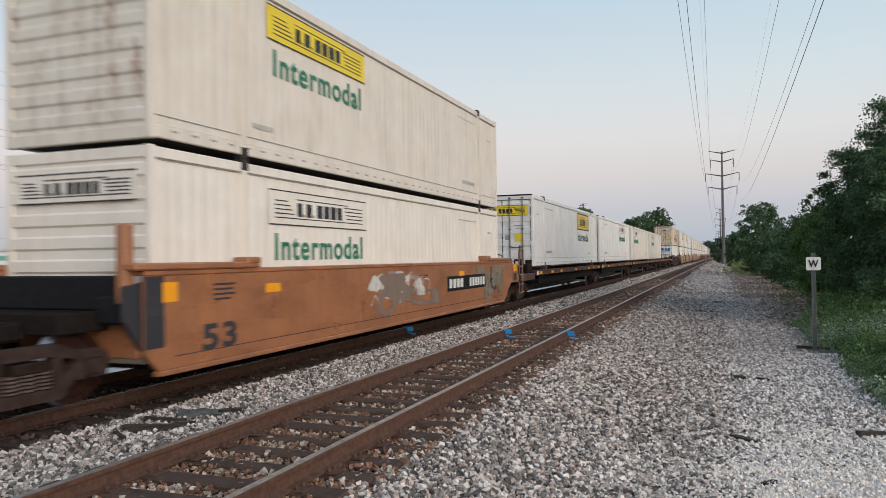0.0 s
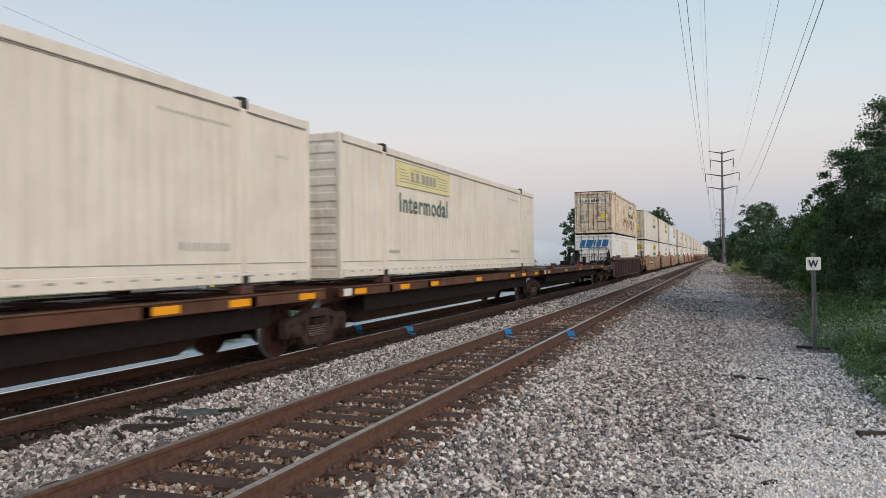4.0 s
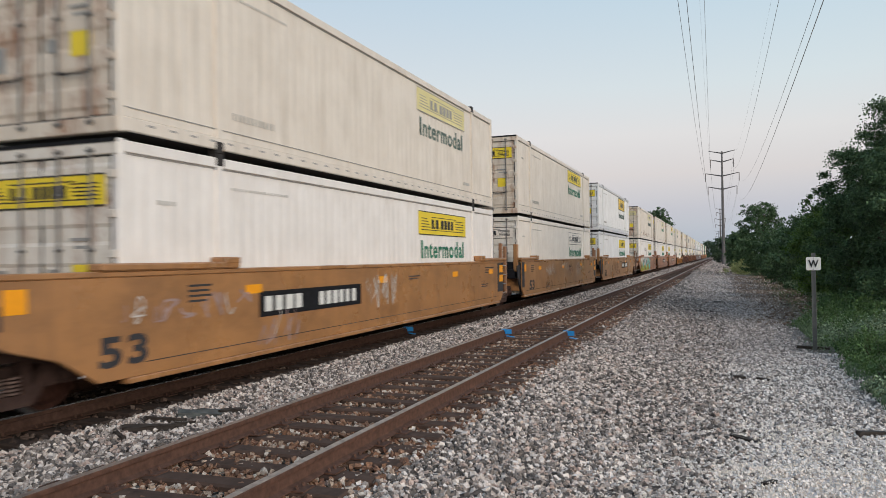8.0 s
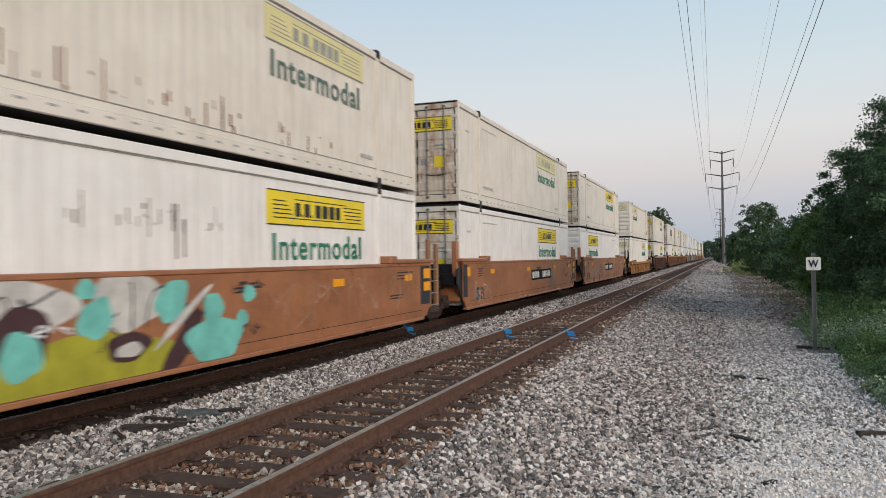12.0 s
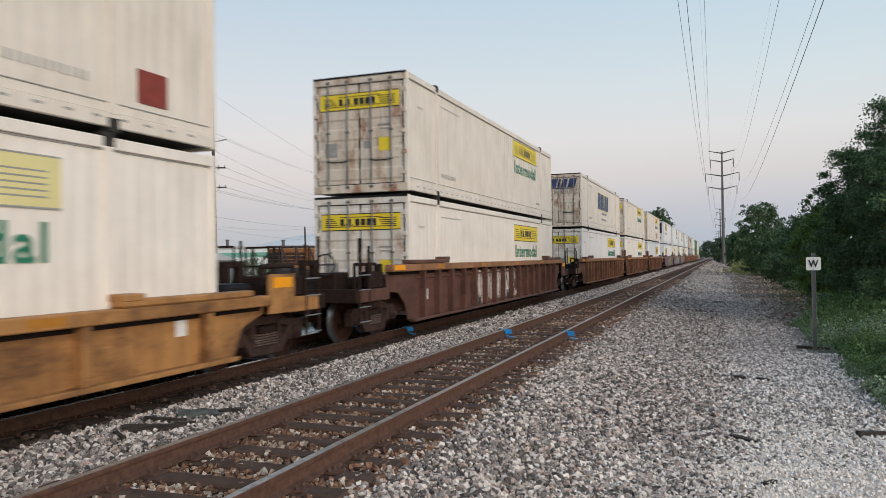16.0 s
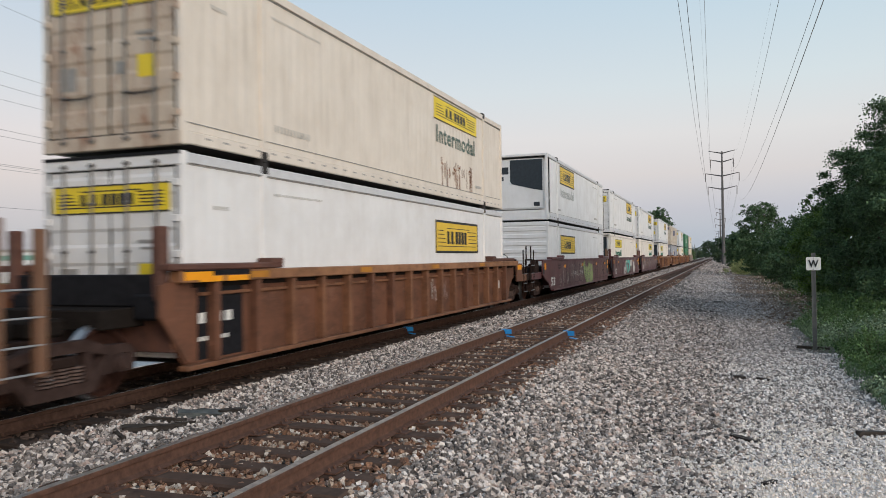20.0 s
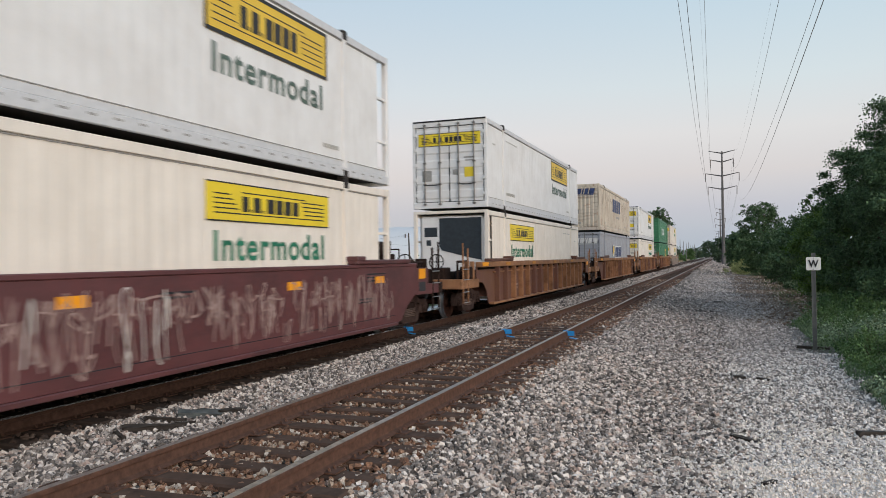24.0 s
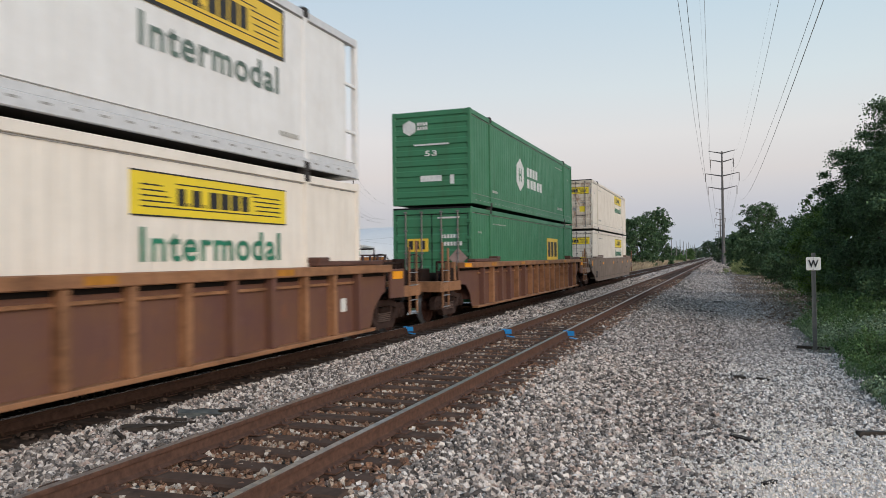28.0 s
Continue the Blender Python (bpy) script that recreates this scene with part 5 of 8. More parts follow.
def container(body, doors, end, side_logo, door_logo, posts=True, words=WORD_GREEN, label="", fold=0.036, refrigerated=False, rail=None, nose_logo=None, seed=0):
    """A 53-foot box. Local frame: door end at y = 0, nose at y = CL, underside at z = 0."""
    rnd = random.Random(seed)
    root = tagged(new("shipping_container"), label, "container", "containers on the train")
    hw = CW / 2
    bn = body.name
    rail = rail or body
    for s in (-1, 1):
        put("side_panel", corrugated(body, s, 0.1, CL - (0.52 if refrigerated else 0.1), 0.26, fold, 0.2, CH - 0.16), root)
        if refrigerated:
            for z in (0.95, 1.9):
                put("frame_brace", cached(("fbrace", s, z, bn), lambda: boxes("frame_brace", [(s * (hw - 0.05) - 0.03, s * (hw - 0.05) + 0.03, CL - 0.52, CL - 0.1, z - 0.03, z + 0.03)], body, 0.008)), root)
        put("top_rail", cached(("toprail", rail.name, s), lambda: boxes("top_rail", [(s * hw - 0.06 if s > 0 else s * hw, s * hw if s > 0 else s * hw + 0.06, 0.05, CL - 0.05, CH - 0.17, CH - 0.02)], rail, 0.01)), root)
        put("bottom_rail", cached(("botrail", rail.name, s), lambda: boxes("bottom_rail", [(s * hw - 0.06 if s > 0 else s * hw, s * hw if s > 0 else s * hw + 0.06, 0.05, CL - 0.05, 0.02, 0.2),
                                                                                      (s * hw - 0.05 if s > 0 else s * hw + 0.03, s * hw - 0.03 if s > 0 else s * hw + 0.05, 0.1, CL - 0.1, 0.2, 0.32)], rail, 0.012)), root)
        put("rail_slot", cached(("slots", s), lambda: boxes("rail_slot", [(s * hw - 0.004, s * hw + 0.003, 0.5 + 0.42 * i, 0.62 + 0.42 * i, 0.12, 0.15) for i in range(37)], FADED, 0)), root)["kind"] = "stuff"
        put("seam", cached(("seam", s), lambda: boxes("seam", [(s * (hw - 0.032) - 0.008, s * (hw - 0.032) + 0.008, 0.12, CL - 0.12, 0.325, 0.337)], FADED, 0)), root)
        put("seam", cached(("seamt", s), lambda: boxes("seam", [(s * (hw - 0.032) - 0.008, s * (hw - 0.032) + 0.008, 0.12, CL - 0.12, CH - 0.192, CH - 0.178)], FADED, 0)), root)
        for y in (0.0, CL - 0.11):
            put("corner_post", cached(("cpost", bn, s, y), lambda: boxes("corner_post", [(s * (hw - 0.06) - 0.06, s * (hw - 0.06) + 0.06, y, y + 0.11, 0.0, CH)], body, 0.015)), root)
        if posts:
            for y in (1.98, CL - 2.06):
                put("stacking_post", cached(("spost", bn, s, y), lambda: boxes("stacking_post", [(s * (hw - 0.03) - 0.035, s * (hw - 0.03) + 0.035, y - 0.07, y + 0.07, 0.18, CH - 0.14)], body, 0.01)), root)
                for z0, z1 in ((CH - 0.14, CH + 0.040), (-0.040, 0.14)):
                    put("corner_casting", cached(("cast", s, y, z0), lambda: boxes("corner_casting", [(s * (hw - 0.07) - 0.082, s * (hw - 0.07) + 0.082, y - 0.09, y + 0.09, z0, z1)], STEEL_DARK, 0.012)), root)
    put("roof", cached(("roof", bn), lambda: boxes("roof", [(-hw + 0.05, hw - 0.05, 0.06, CL - 0.06, CH - 0.07, CH - 0.03)] + [(-hw + 0.1, hw - 0.1, 0.4 + 0.6 * i, 0.44 + 0.6 * i, CH - 0.03, CH - 0.015) for i in range(26)], body, 0.004)), root)
    put("floor", cached("cfloor", lambda: boxes("floor", [(-hw + 0.06, hw - 0.06, 0.08, CL - 0.08, 0.04, 0.18)], STEEL_DARK, 0.004)), root)
    dn = doors.name
    # door end
    put("door_header", cached(("dhead", dn), lambda: boxes("door_header", [(-hw + 0.02, hw - 0.02, -0.015, 0.10, CH - 0.2, CH - 0.01)], doors, 0.01)), root)
    put("door_sill", cached(("dsill", dn), lambda: boxes("door_sill", [(-hw + 0.02, hw - 0.02, -0.015, 0.10, 0.0, 0.2)], doors, 0.01)), root)
    for s in (-1, 1):
        xa, xb = (0.012, hw - 0.13) if s > 0 else (-hw + 0.13, -0.012)
        d = put("door", cached(("door", dn, s), lambda: plate("door", folded(0.07, 0.02, 0.0, 0.21, CH - 0.21, 5), xa, xb, doors)), root)
        for k in (0.27, 0.73):
            xr = xa + (xb - xa) * k
            put("locking_rod", cached(("lrod", s, k), lambda: rods("locking_rod", [((xr, -0.03, 0.10), (xr, -0.03, CH - 0.10), 0.021)] + [((xr - 0.05, -0.03, z), (xr + 0.05, -0.03, z), 0.024) for z in (0.14, 0.8, 1.5, 2.2, CH - 0.14)], ROD_GREY, 6)), d)
            put("handle", cached(("hand", s, k), lambda: rods("handle", [((xr, -0.05, 0.78), (xr + 0.42 * (1 if k < 0.5 else -1), -0.05, 0.76), 0.014)], STEEL_DARK, 5)), d)
        for z in (0.45, 0.95, 1.45, 1.95, 2.45):
            put("hinge", cached(("hinge", s, z, dn), lambda: boxes("hinge", [(s * (hw - 0.1) - 0.06, s * (hw - 0.1) + 0.06, -0.03, 0.0, z - 0.05, z + 0.05)], doors, 0.008)), root)
        # dark door edge; the strip along the top stands for shade below the roof lip
        put("door_gasket", cached(("gasket", s), lambda: boxes("door_gasket", [(s * (hw - 0.13), s * (hw - 0.115), -0.006, 0.03, 0.1, CH - 0.1) if s > 0 else (-hw + 0.115, -hw + 0.13, -0.006, 0.03, 0.1, CH - 0.1), (min(0, s * (hw - 0.03)), max(0, s * (hw - 0.03)), -0.022, 0.02, CH - 0.05, CH + 0.004)], RUBBER_SHADE, 0)), root, None, "black door edge strips, the top one painted lip shade")
        put("door_seal", cached(("seal", s), lambda: boxes("door_seal", [(xa - 0.01 if s > 0 else xb - 0.004, xa + 0.004 if s > 0 else xb + 0.01, 0.0, 0.05, 0.2, CH - 0.2), (xa, xb, 0.008, 0.05, CH - 0.22, CH - 0.203), (xa, xb, 0.008, 0.05, 0.203, 0.222)], RUBBER_SHADE, 0)), d)
    if door_logo:
        film, edge = door_logo
        sign_board(root, Matrix.Translation((-hw + 0.22, -0.008, 2.05)) @ pose(0, 0, 0, 90), CW - 0.44, 0.42, film, edge, 6, seed)
        put("notice", cached("dnote", lambda: boxes("notice", [(0.52, 0.86, -0.006, 0.0, 1.0, 1.32)], YELLOW, 0)), root, None, "small yellow notice")
        put("notice", cached("dnote2", lambda: boxes("notice", [(0.02 + 0.1, 0.32, -0.006, 0.0, 1.08, 1.26), (-0.95, -0.62, -0.006, 0, 0.9, 1.25), (0.55, 0.83, -0.006, 0.0, 1.52, 1.56), (0.5, 0.83, -0.006, 0.0, 1.62, 1.66)], FADED, 0)), root, None, "small grey notices")
    # nose end
    if refrigerated:
        put("nose_panel", cached(("rnose", bn), lambda: boxes("nose_panel", [(-hw + 0.1, hw - 0.1, CL - 0.55, CL - 0.5, 0.1, CH - 0.12)], body, 0.01)), root)
        put("nose_frame", cached(("rframe", bn), lambda: boxes("nose_frame", [(-hw + 0.1, hw - 0.1, CL - 0.14, CL - 0.02, CH - 0.10, CH)], body, 0.012)), root)
        put("nose_tray", cached(("rtray", bn), lambda: boxes("nose_tray", [(-hw + 0.1, hw - 0.1, CL - 0.5, CL - 0.02, 0.0, 0.42)], body, 0.02)), root)
        unit = put("cooling_unit", cached("runit", lambda: boxes("cooling_unit", [(-1.1, 1.1, CL - 0.5, CL - 0.12, 0.48, 2.72)], COOL, 0.07)), root, None, "white cooling unit")
        put("grille", cached("rgrille", lambda: plate("grille", [(-1.03, 1.28), (-0.6, 1.36), (0.34, 1.60), (0.42, 1.72), (0.42, 2.66), (-1.03, 2.66)], CL - 0.125, CL - 0.105, REEFER_DARK)), unit, pose(0, 0, 0) @ Matrix(((0, 1, 0, 0), (1, 0, 0, 0), (0, 0, 1, 0), (0, 0, 0, 1))), "dark condenser grille")
        put("grille", cached("rgrille2", lambda: boxes("grille", [(0.50, 0.95, CL - 0.125, CL - 0.11, 2.05, 2.36), (0.72, 0.88, CL - 0.125, CL - 0.11, 1.76, 1.94), (-0.9, -0.64, CL - 0.125, CL - 0.11, 0.6, 0.78)], REEFER_DARK, 0)), unit, None, "dark control panel and vents")
    else:
        nose_m = DOORWHITE if body is CREAM else body
        if end == "ribbed":
            put("nose_panel", cached(("nose", bn), lambda: plate("nose_panel", folded(CL - 0.07, CL - 0.034, CL - 0.004, 0.17, CH - 0.16, 8), -hw + 0.1, hw - 0.1, nose_m)), root)
        else:
            turn = Matrix(((0, 0, 1, 0), (0, 1, 0, 0), (-1, 0, 0, 0), (0, 0, 0, 1)))
            put("nose_panel", cached(("noseu", bn), lambda: plate("nose_panel", folded(CL - 0.07, CL - 0.034, CL - 0.004, -hw + 0.1, hw - 0.1, 10), -CH + 0.16, -0.17, body)), root, turn)
        put("nose_header", cached(("nhead", bn), lambda: boxes("nose_header", [(-hw + 0.1, hw - 0.1, CL - 0.09, CL, CH - 0.17, CH - 0.01)], body, 0.012)), root)
        put("nose_sill", cached(("nsill", bn), lambda: boxes("nose_sill", [(-hw + 0.1, hw - 0.1, CL - 0.09, CL, 0.0, 0.18)], body, 0.012)), root)
        if nose_logo:
            sign_board(root, Matrix.Translation((hw - 0.22, CL + 0.002, 2.16)) @ pose(0, 0, 0, 90, 0, 180), CW - 0.44, 0.42, nose_logo[0], nose_logo[1], 6, seed)
    if side_logo:
        film, edge, w, h, y_from_nose, z = side_logo
        for s in (-1, 1):
            y = CL - y_from_nose - w if s > 0 else CL - y_from_nose
            if film is not None:
                sign_board(root, side_pose(s, y, z), w, h, film, edge, 6, seed)
            if words is not None:
                ww = w * 0.9
                put("lettering", word("Intermodal", ww, 0.46, words, 0.018), root, side_pose(s, y + s * 0.18, z - 0.60))
    # small marks along the side
    for s in (-1, 1):
        marks = cached(("marks", s), lambda: boxes("small_marking", [(q0, q1, a, b, c, d) for q0, q1, a, b, c, d in
                       bar_rows(2.35, 3.5, 0.53, 0.64, s * (hw - 0.028), 11, 3, 0.5) + bar_rows(2.3, 3.9, 2.42, 2.46, s * (hw - 0.028), 16, 4, 0.5) + bar_rows(CL - 2.9, CL - 2.3, 0.5, 0.58, s * (hw - 0.028), 6, 5) + bar_rows(0.7, 1.1, 2.1, 2.16, s * (hw - 0.028), 3, 6, 0.5)], STENCIL, 0))
        put("small_marking", marks, root)["kind"] = "stuff"
    return root


def place(thing, u, z, flip=False):
    """Puts a container on the train with its leading end at train place u."""
    m = lambda t: pose(FAR_C, u + CL - gone(t), z, 0, 0, 180) if flip else pose(FAR_C, u - gone(t), z)
    MOVING.append((thing, m))


# running gear
def frame_bars(s):
    """One cast side frame: an arched top member, a dished bottom member, two columns and a pedestal over each axle box."""
    bm = bmesh.new()
    x0, x1 = s * 1.03 - 0.075, s * 1.03 + 0.075
    top = [(-1.14, 0.60), (-1.02, 0.69), (-0.66, 0.70), (-0.36, 0.80), (0.36, 0.80), (0.66, 0.70), (1.02, 0.69), (1.14, 0.60), (1.02, 0.58), (0.68, 0.58), (0.34, 0.66), (-0.34, 0.66), (-0.68, 0.58), (-1.02, 0.58)]
    low = [(-0.80, 0.58), (-0.66, 0.58), (-0.36, 0.30), (0.36, 0.30), (0.66, 0.58), (0.80, 0.58), (0.46, 0.16), (-0.46, 0.16)]
    posts = [[(a, 0.28), (a + 0.09, 0.28), (a + 0.09, 0.68), (a, 0.68)] for a in (-0.43, 0.34)]
    jaws = [[(c + d * 0.12, 0.60), (c + d * 0.12, 0.34), (c + d * 0.22, 0.34), (c + d * 0.25, 0.60)] for c in (-0.89, 0.89) for d in (-1, 1)]
    for out in [top, low] + posts + jaws:
        a = [bm.verts.new((x0, q, z)) for q, z in out]
        b = [bm.verts.new((x1, q, z)) for q, z in out]
        bm.faces.new(a)
        bm.faces.new(b[::-1])
        n = len(out)
        for k in range(n):
            bm.faces.new((a[k], b[k], b[(k + 1) % n], a[(k + 1) % n]))
    return close("side_frame", bm, TRUCK_IRON)


def truck(parent, y):
    tk = put("truck", cached("bolster", lambda: boxes("truck", [(-1.13, 1.13, -0.2, 0.2, 0.50, 0.63), (-0.3, 0.3, -0.3, 0.3, 0.63, 0.78)], CASTING, 0.02)), parent, pose(0, y, 0))
    for s in (-1, 1):
        put("side_frame", cached(("sframe", s), lambda: frame_bars(s)), tk)
        put("spring_nest", cached(("spring", s), lambda: rods("spring_nest", [((s * 1.06, -0.21 + 0.21 * i, 0.315 + 0.042 * k), (s * 1.06, -0.21 + 0.21 * i, 0.337 + 0.042 * k), 0.088) for i in range(3) for k in range(5)], SPRING, 10)), tk, None, "stacked coil springs")
        put("brake_beam", cached(("bbeam", s), lambda: boxes("brake_beam", [(-0.95, 0.95, s * 0.33 - 0.04, s * 0.33 + 0.04, 0.34, 0.42)], CASTING, 0.01)), tk)
        for dy in (-0.89, 0.89):
            cap = put("bearing_cap", cached(("bcap", s, dy), lambda: rods("bearing_cap", [((s * 0.98, dy, 0.46), (s * 1.14, dy, 0.46), 0.13, 0.12), ((s * 1.14, dy, 0.46), (s * 1.19, dy, 0.46), 0.085, 0.07)], TRUCK_IRON, 12)), tk)
    wheel_me = {}
    for s in (-1, 1):
        wheel_me[s] = cached(("wheel", s), lambda: lathe_x("wheel", [(s * x, r, i) for x, r, i in (((0.665, 0.13, 0), (0.665, 0.30, 0), (0.685, 0.40, 0), (0.675, 0.495, 1), (0.71, 0.485, 1), (0.72, 0.462, 1), (0.80, 0.455, 0), (0.80, 0.395, 0), (0.74, 0.36, 0), (0.72, 0.17, 0), (0.82, 0.13, 0)))], [WHEEL, TREAD]))
    axle_me = cached("axle", lambda: rods("axle", [((-0.99, 0, 0), (0.99, 0, 0), 0.075), ((0.80, 0.22, 0), (0.84, 0.26, 0), 0.02)], WHEEL, 10))
    for dy in (-0.89, 0.89):
        for s in (-1, 1):
            w = put("wheel", wheel_me[s], tk, pose(0, dy, 0.46))
            ROLLING.append((w, dy, y, parent))
        ax = put("axle", axle_me, tk, pose(0, dy, 0.46))
    return tk


def car_end(root, front, paint_m, rail_m, seed, wheel_stand=True, post_m=None, ln=2.92, start=0.5):
    """Deck, coupler, ladder and posts at a full car end; front is -1 at y < 0, 1 past the far end. ln: length of the end; start: where the side wall stops."""
    o = 0.0 if front < 0 else CL
    d = front
    k = ln - 2.92
    Y = lambda q: o + d * q

    def rows(*rr):
        return [(a, b, min(Y(c), Y(e)), max(Y(c), Y(e)), f, g) for a, b, c, e, f, g in rr]
    post_m = post_m or rail_m
    pn = post_m.name
    put("end_deck", cached(("deck", front, ln), lambda: boxes("end_deck", rows((-1.28, 1.28, 0.25, 2.75 + k, 0.96, 1.05)), GRIME_SHADE, 0.015)), root, None, "black greasy end deck")
    put("draft_sill", cached(("dsil", front, ln), lambda: boxes("draft_sill", rows((-0.35, 0.35, 0.2, 3.0 + k, 0.62, 0.955)), GRIME_SHADE, 0.015)), root)
    put("deck_beam", cached(("dbeam", front, ln), lambda: boxes("deck_beam", rows((-0.28, 0.28, 0.3, 2.7 + k, 1.055, 1.3)), GRIME_SHADE, 0.015)), root)
    put("end_sill", cached(("esill", front, pn, ln), lambda: boxes("end_sill", rows((-1.45, 1.45, 2.75 + k, 2.92 + k, 0.84, 1.12)), post_m, 0.015)), root)
    for s in (-1, 1):
        put("brake_gear", cached(("bgear", front, s), lambda: boxes("brake_gear", rows((s * 0.82 - 0.3, s * 0.82 + 0.3, 0.45, 1.15, 1.055, 1.36)), BLACKPAINT, 0.06)), root)
        put("hoop_frame", cached(("hoop", front, s, ln), lambda: rods("hoop_frame", [((s * 1.12, Y(1.35 + k), 1.05), (s * 1.12, Y(1.35 + k), 1.62), 0.035), ((s * 1.12, Y(1.35 + k), 1.62), (s * 1.12, Y(2.35 + k), 1.62), 0.035), ((s * 1.12, Y(2.35 + k), 1.62), (s * 1.12, Y(2.35 + k), 1.05), 0.035), ((s * 1.12, Y(1.35 + k), 1.33), (s * 1.12, Y(2.35 + k), 1.33), 0.025)], CASTING, 6)), root)
        put("brake_hose", cached(("bhose", front, s, ln), lambda: rods("brake_hose", [((s * 0.45, Y(2.9 + k), 0.86), (s * 0.45, Y(3.15 + k), 0.6), 0.028), ((s * 0.45, Y(3.15 + k), 0.6), (s * 0.3, Y(3.4 + k), 0.52), 0.028)], RUBBER_SHADE, 6)), root)
        put("side_sill", cached(("ssill", rail_m.name, s, front, ln, start), lambda: boxes("side_sill", rows((s * 1.36 - 0.07, s * 1.36 + 0.07, start - 0.05, 2.75 + k, 0.84, 1.10)), rail_m, 0.015)), root)
        put("side_box", cached(("sbox", s, front, start), lambda: boxes("side_box", rows((s * 1.2 - 0.16, s * 1.2 + 0.16, start + 0.08, start + 0.62, 1.105, 1.46)), CASTING, 0.03)), root)
        if front < 0:
            for q in (start + 0.25, start + 0.75):
                put("stake", cached(("stake", pn, s, q), lambda: boxes("stake", [(s * 1.32 - 0.06, s * 1.32 + 0.06, -q - 0.09, -q + 0.05, 1.1, 1.62)], post_m, 0.015)), root)
        lad = put("ladder", cached(("lad", front, s, pn, ln), lambda: rods("ladder", [((s * 1.42, Y(2.72 + k), 0.42), (s * 1.42, Y(2.72 + k), 2.15), 0.03), ((s * 1.42, Y(2.28 + k), 0.42), (s * 1.42, Y(2.28 + k), 2.0), 0.03)], post_m, 6)), root)
        for z in (0.45, 0.75, 1.1, 1.4):
            put("rung", cached(("rung", front, s, z, ln), lambda: rods("rung", [((s * 1.44, Y(2.26 + k), z), (s * 1.44, Y(2.74 + k), z), 0.014)], GALV, 5)), lad)
    put("grab_iron", cached(("grab", front, ln), lambda: rods("grab_iron", [((-1.2, Y(2.85 + k), 1.1), (-1.2, Y(2.85 + k), 2.0), 0.022), ((-0.5, Y(2.85 + k), 1.1), (-0.5, Y(2.85 + k), 2.0), 0.022), ((-1.2, Y(2.85 + k), 2.0), (-0.5, Y(2.85 + k), 2.0), 0.022), ((-1.2, Y(2.85 + k), 1.6), (-0.5, Y(2.85 + k), 1.6), 0.018)], CASTING, 6)), root)
    put("coupler", cached(("coup", front, ln), lambda: boxes("coupler", rows((-0.13, 0.13, 2.95 + k, 3.25 + k, 0.72, 0.95)), CASTING, 0.03)), root)
    put("knuckle", cached(("knuck", front, ln), lambda: boxes("knuckle", rows((-0.2, 0.2, 3.25 + k, 3.5 + k, 0.68, 1.0)), CASTING, 0.05)), root)
    if front > 0:
        for q in (0.45, 0.85):
            put("guide_rod", cached(("grod", q), lambda: rods("guide_rod", [((-0.75, Y(q), 1.05), (-0.75, Y(q), 2.18), 0.045), ((-0.75, Y(q) - 0.14, 2.16), (-0.75, Y(q) + 0.14, 2.16), 0.03)], BLACKPAINT, 6)), root)
    if wheel_stand:
        put("portal_frame", cached(("portal", front, ln), lambda: boxes("portal_frame", rows((-0.15, 0.0, 1.9 + k, 2.05 + k, 1.055, 1.72), (-0.15, 0.0, 2.35 + k, 2.5 + k, 1.055, 1.72), (-0.15, 0.0, 2.05 + k, 2.35 + k, 1.60, 1.72)), CASTING, 0.02)), root)
        st = put("brake_stand", cached(("bstand", front, ln), lambda: boxes("brake_stand", rows((0.35, 0.75, 1.9 + k, 2.5 + k, 1.06, 1.45)), CASTING, 0.03)), root)
        n = 14
        put("brake_wheel", cached(("bwheel", front, ln), lambda: rods("brake_wheel", [((0.55 + 0.22 * math.cos(i * math.tau / n), Y(2.55 + k), 1.62 + 0.22 * math.sin(i * math.tau / n)), (0.55 + 0.22 * math.cos((i + 1) * math.tau / n), Y(2.55 + k), 1.62 + 0.22 * math.sin((i + 1) * math.tau / n)), 0.018) for i in range(n)]
                                                                     + [((0.55, Y(2.55 + k), 1.40), (0.55, Y(2.55 + k), 1.84), 0.014), ((0.33, Y(2.55 + k), 1.62), (0.77, Y(2.55 + k), 1.62), 0.014)], STEEL_DARK, 5)), st)
        put("air_tank", cached(("tank", front, ln), lambda: rods("air_tank", [((-0.9, Y(1.0 + k), 1.36), (-0.9, Y(2.1 + k), 1.36), 0.19), ((-0.9, Y(0.93 + k), 1.36), (-0.9, Y(1.0 + k), 1.36), 0.1, 0.19), ((-0.9, Y(2.1 + k), 1.36), (-0.9, Y(2.17 + k), 1.36), 0.19, 0.1)], STEEL_DARK, 14)), root)


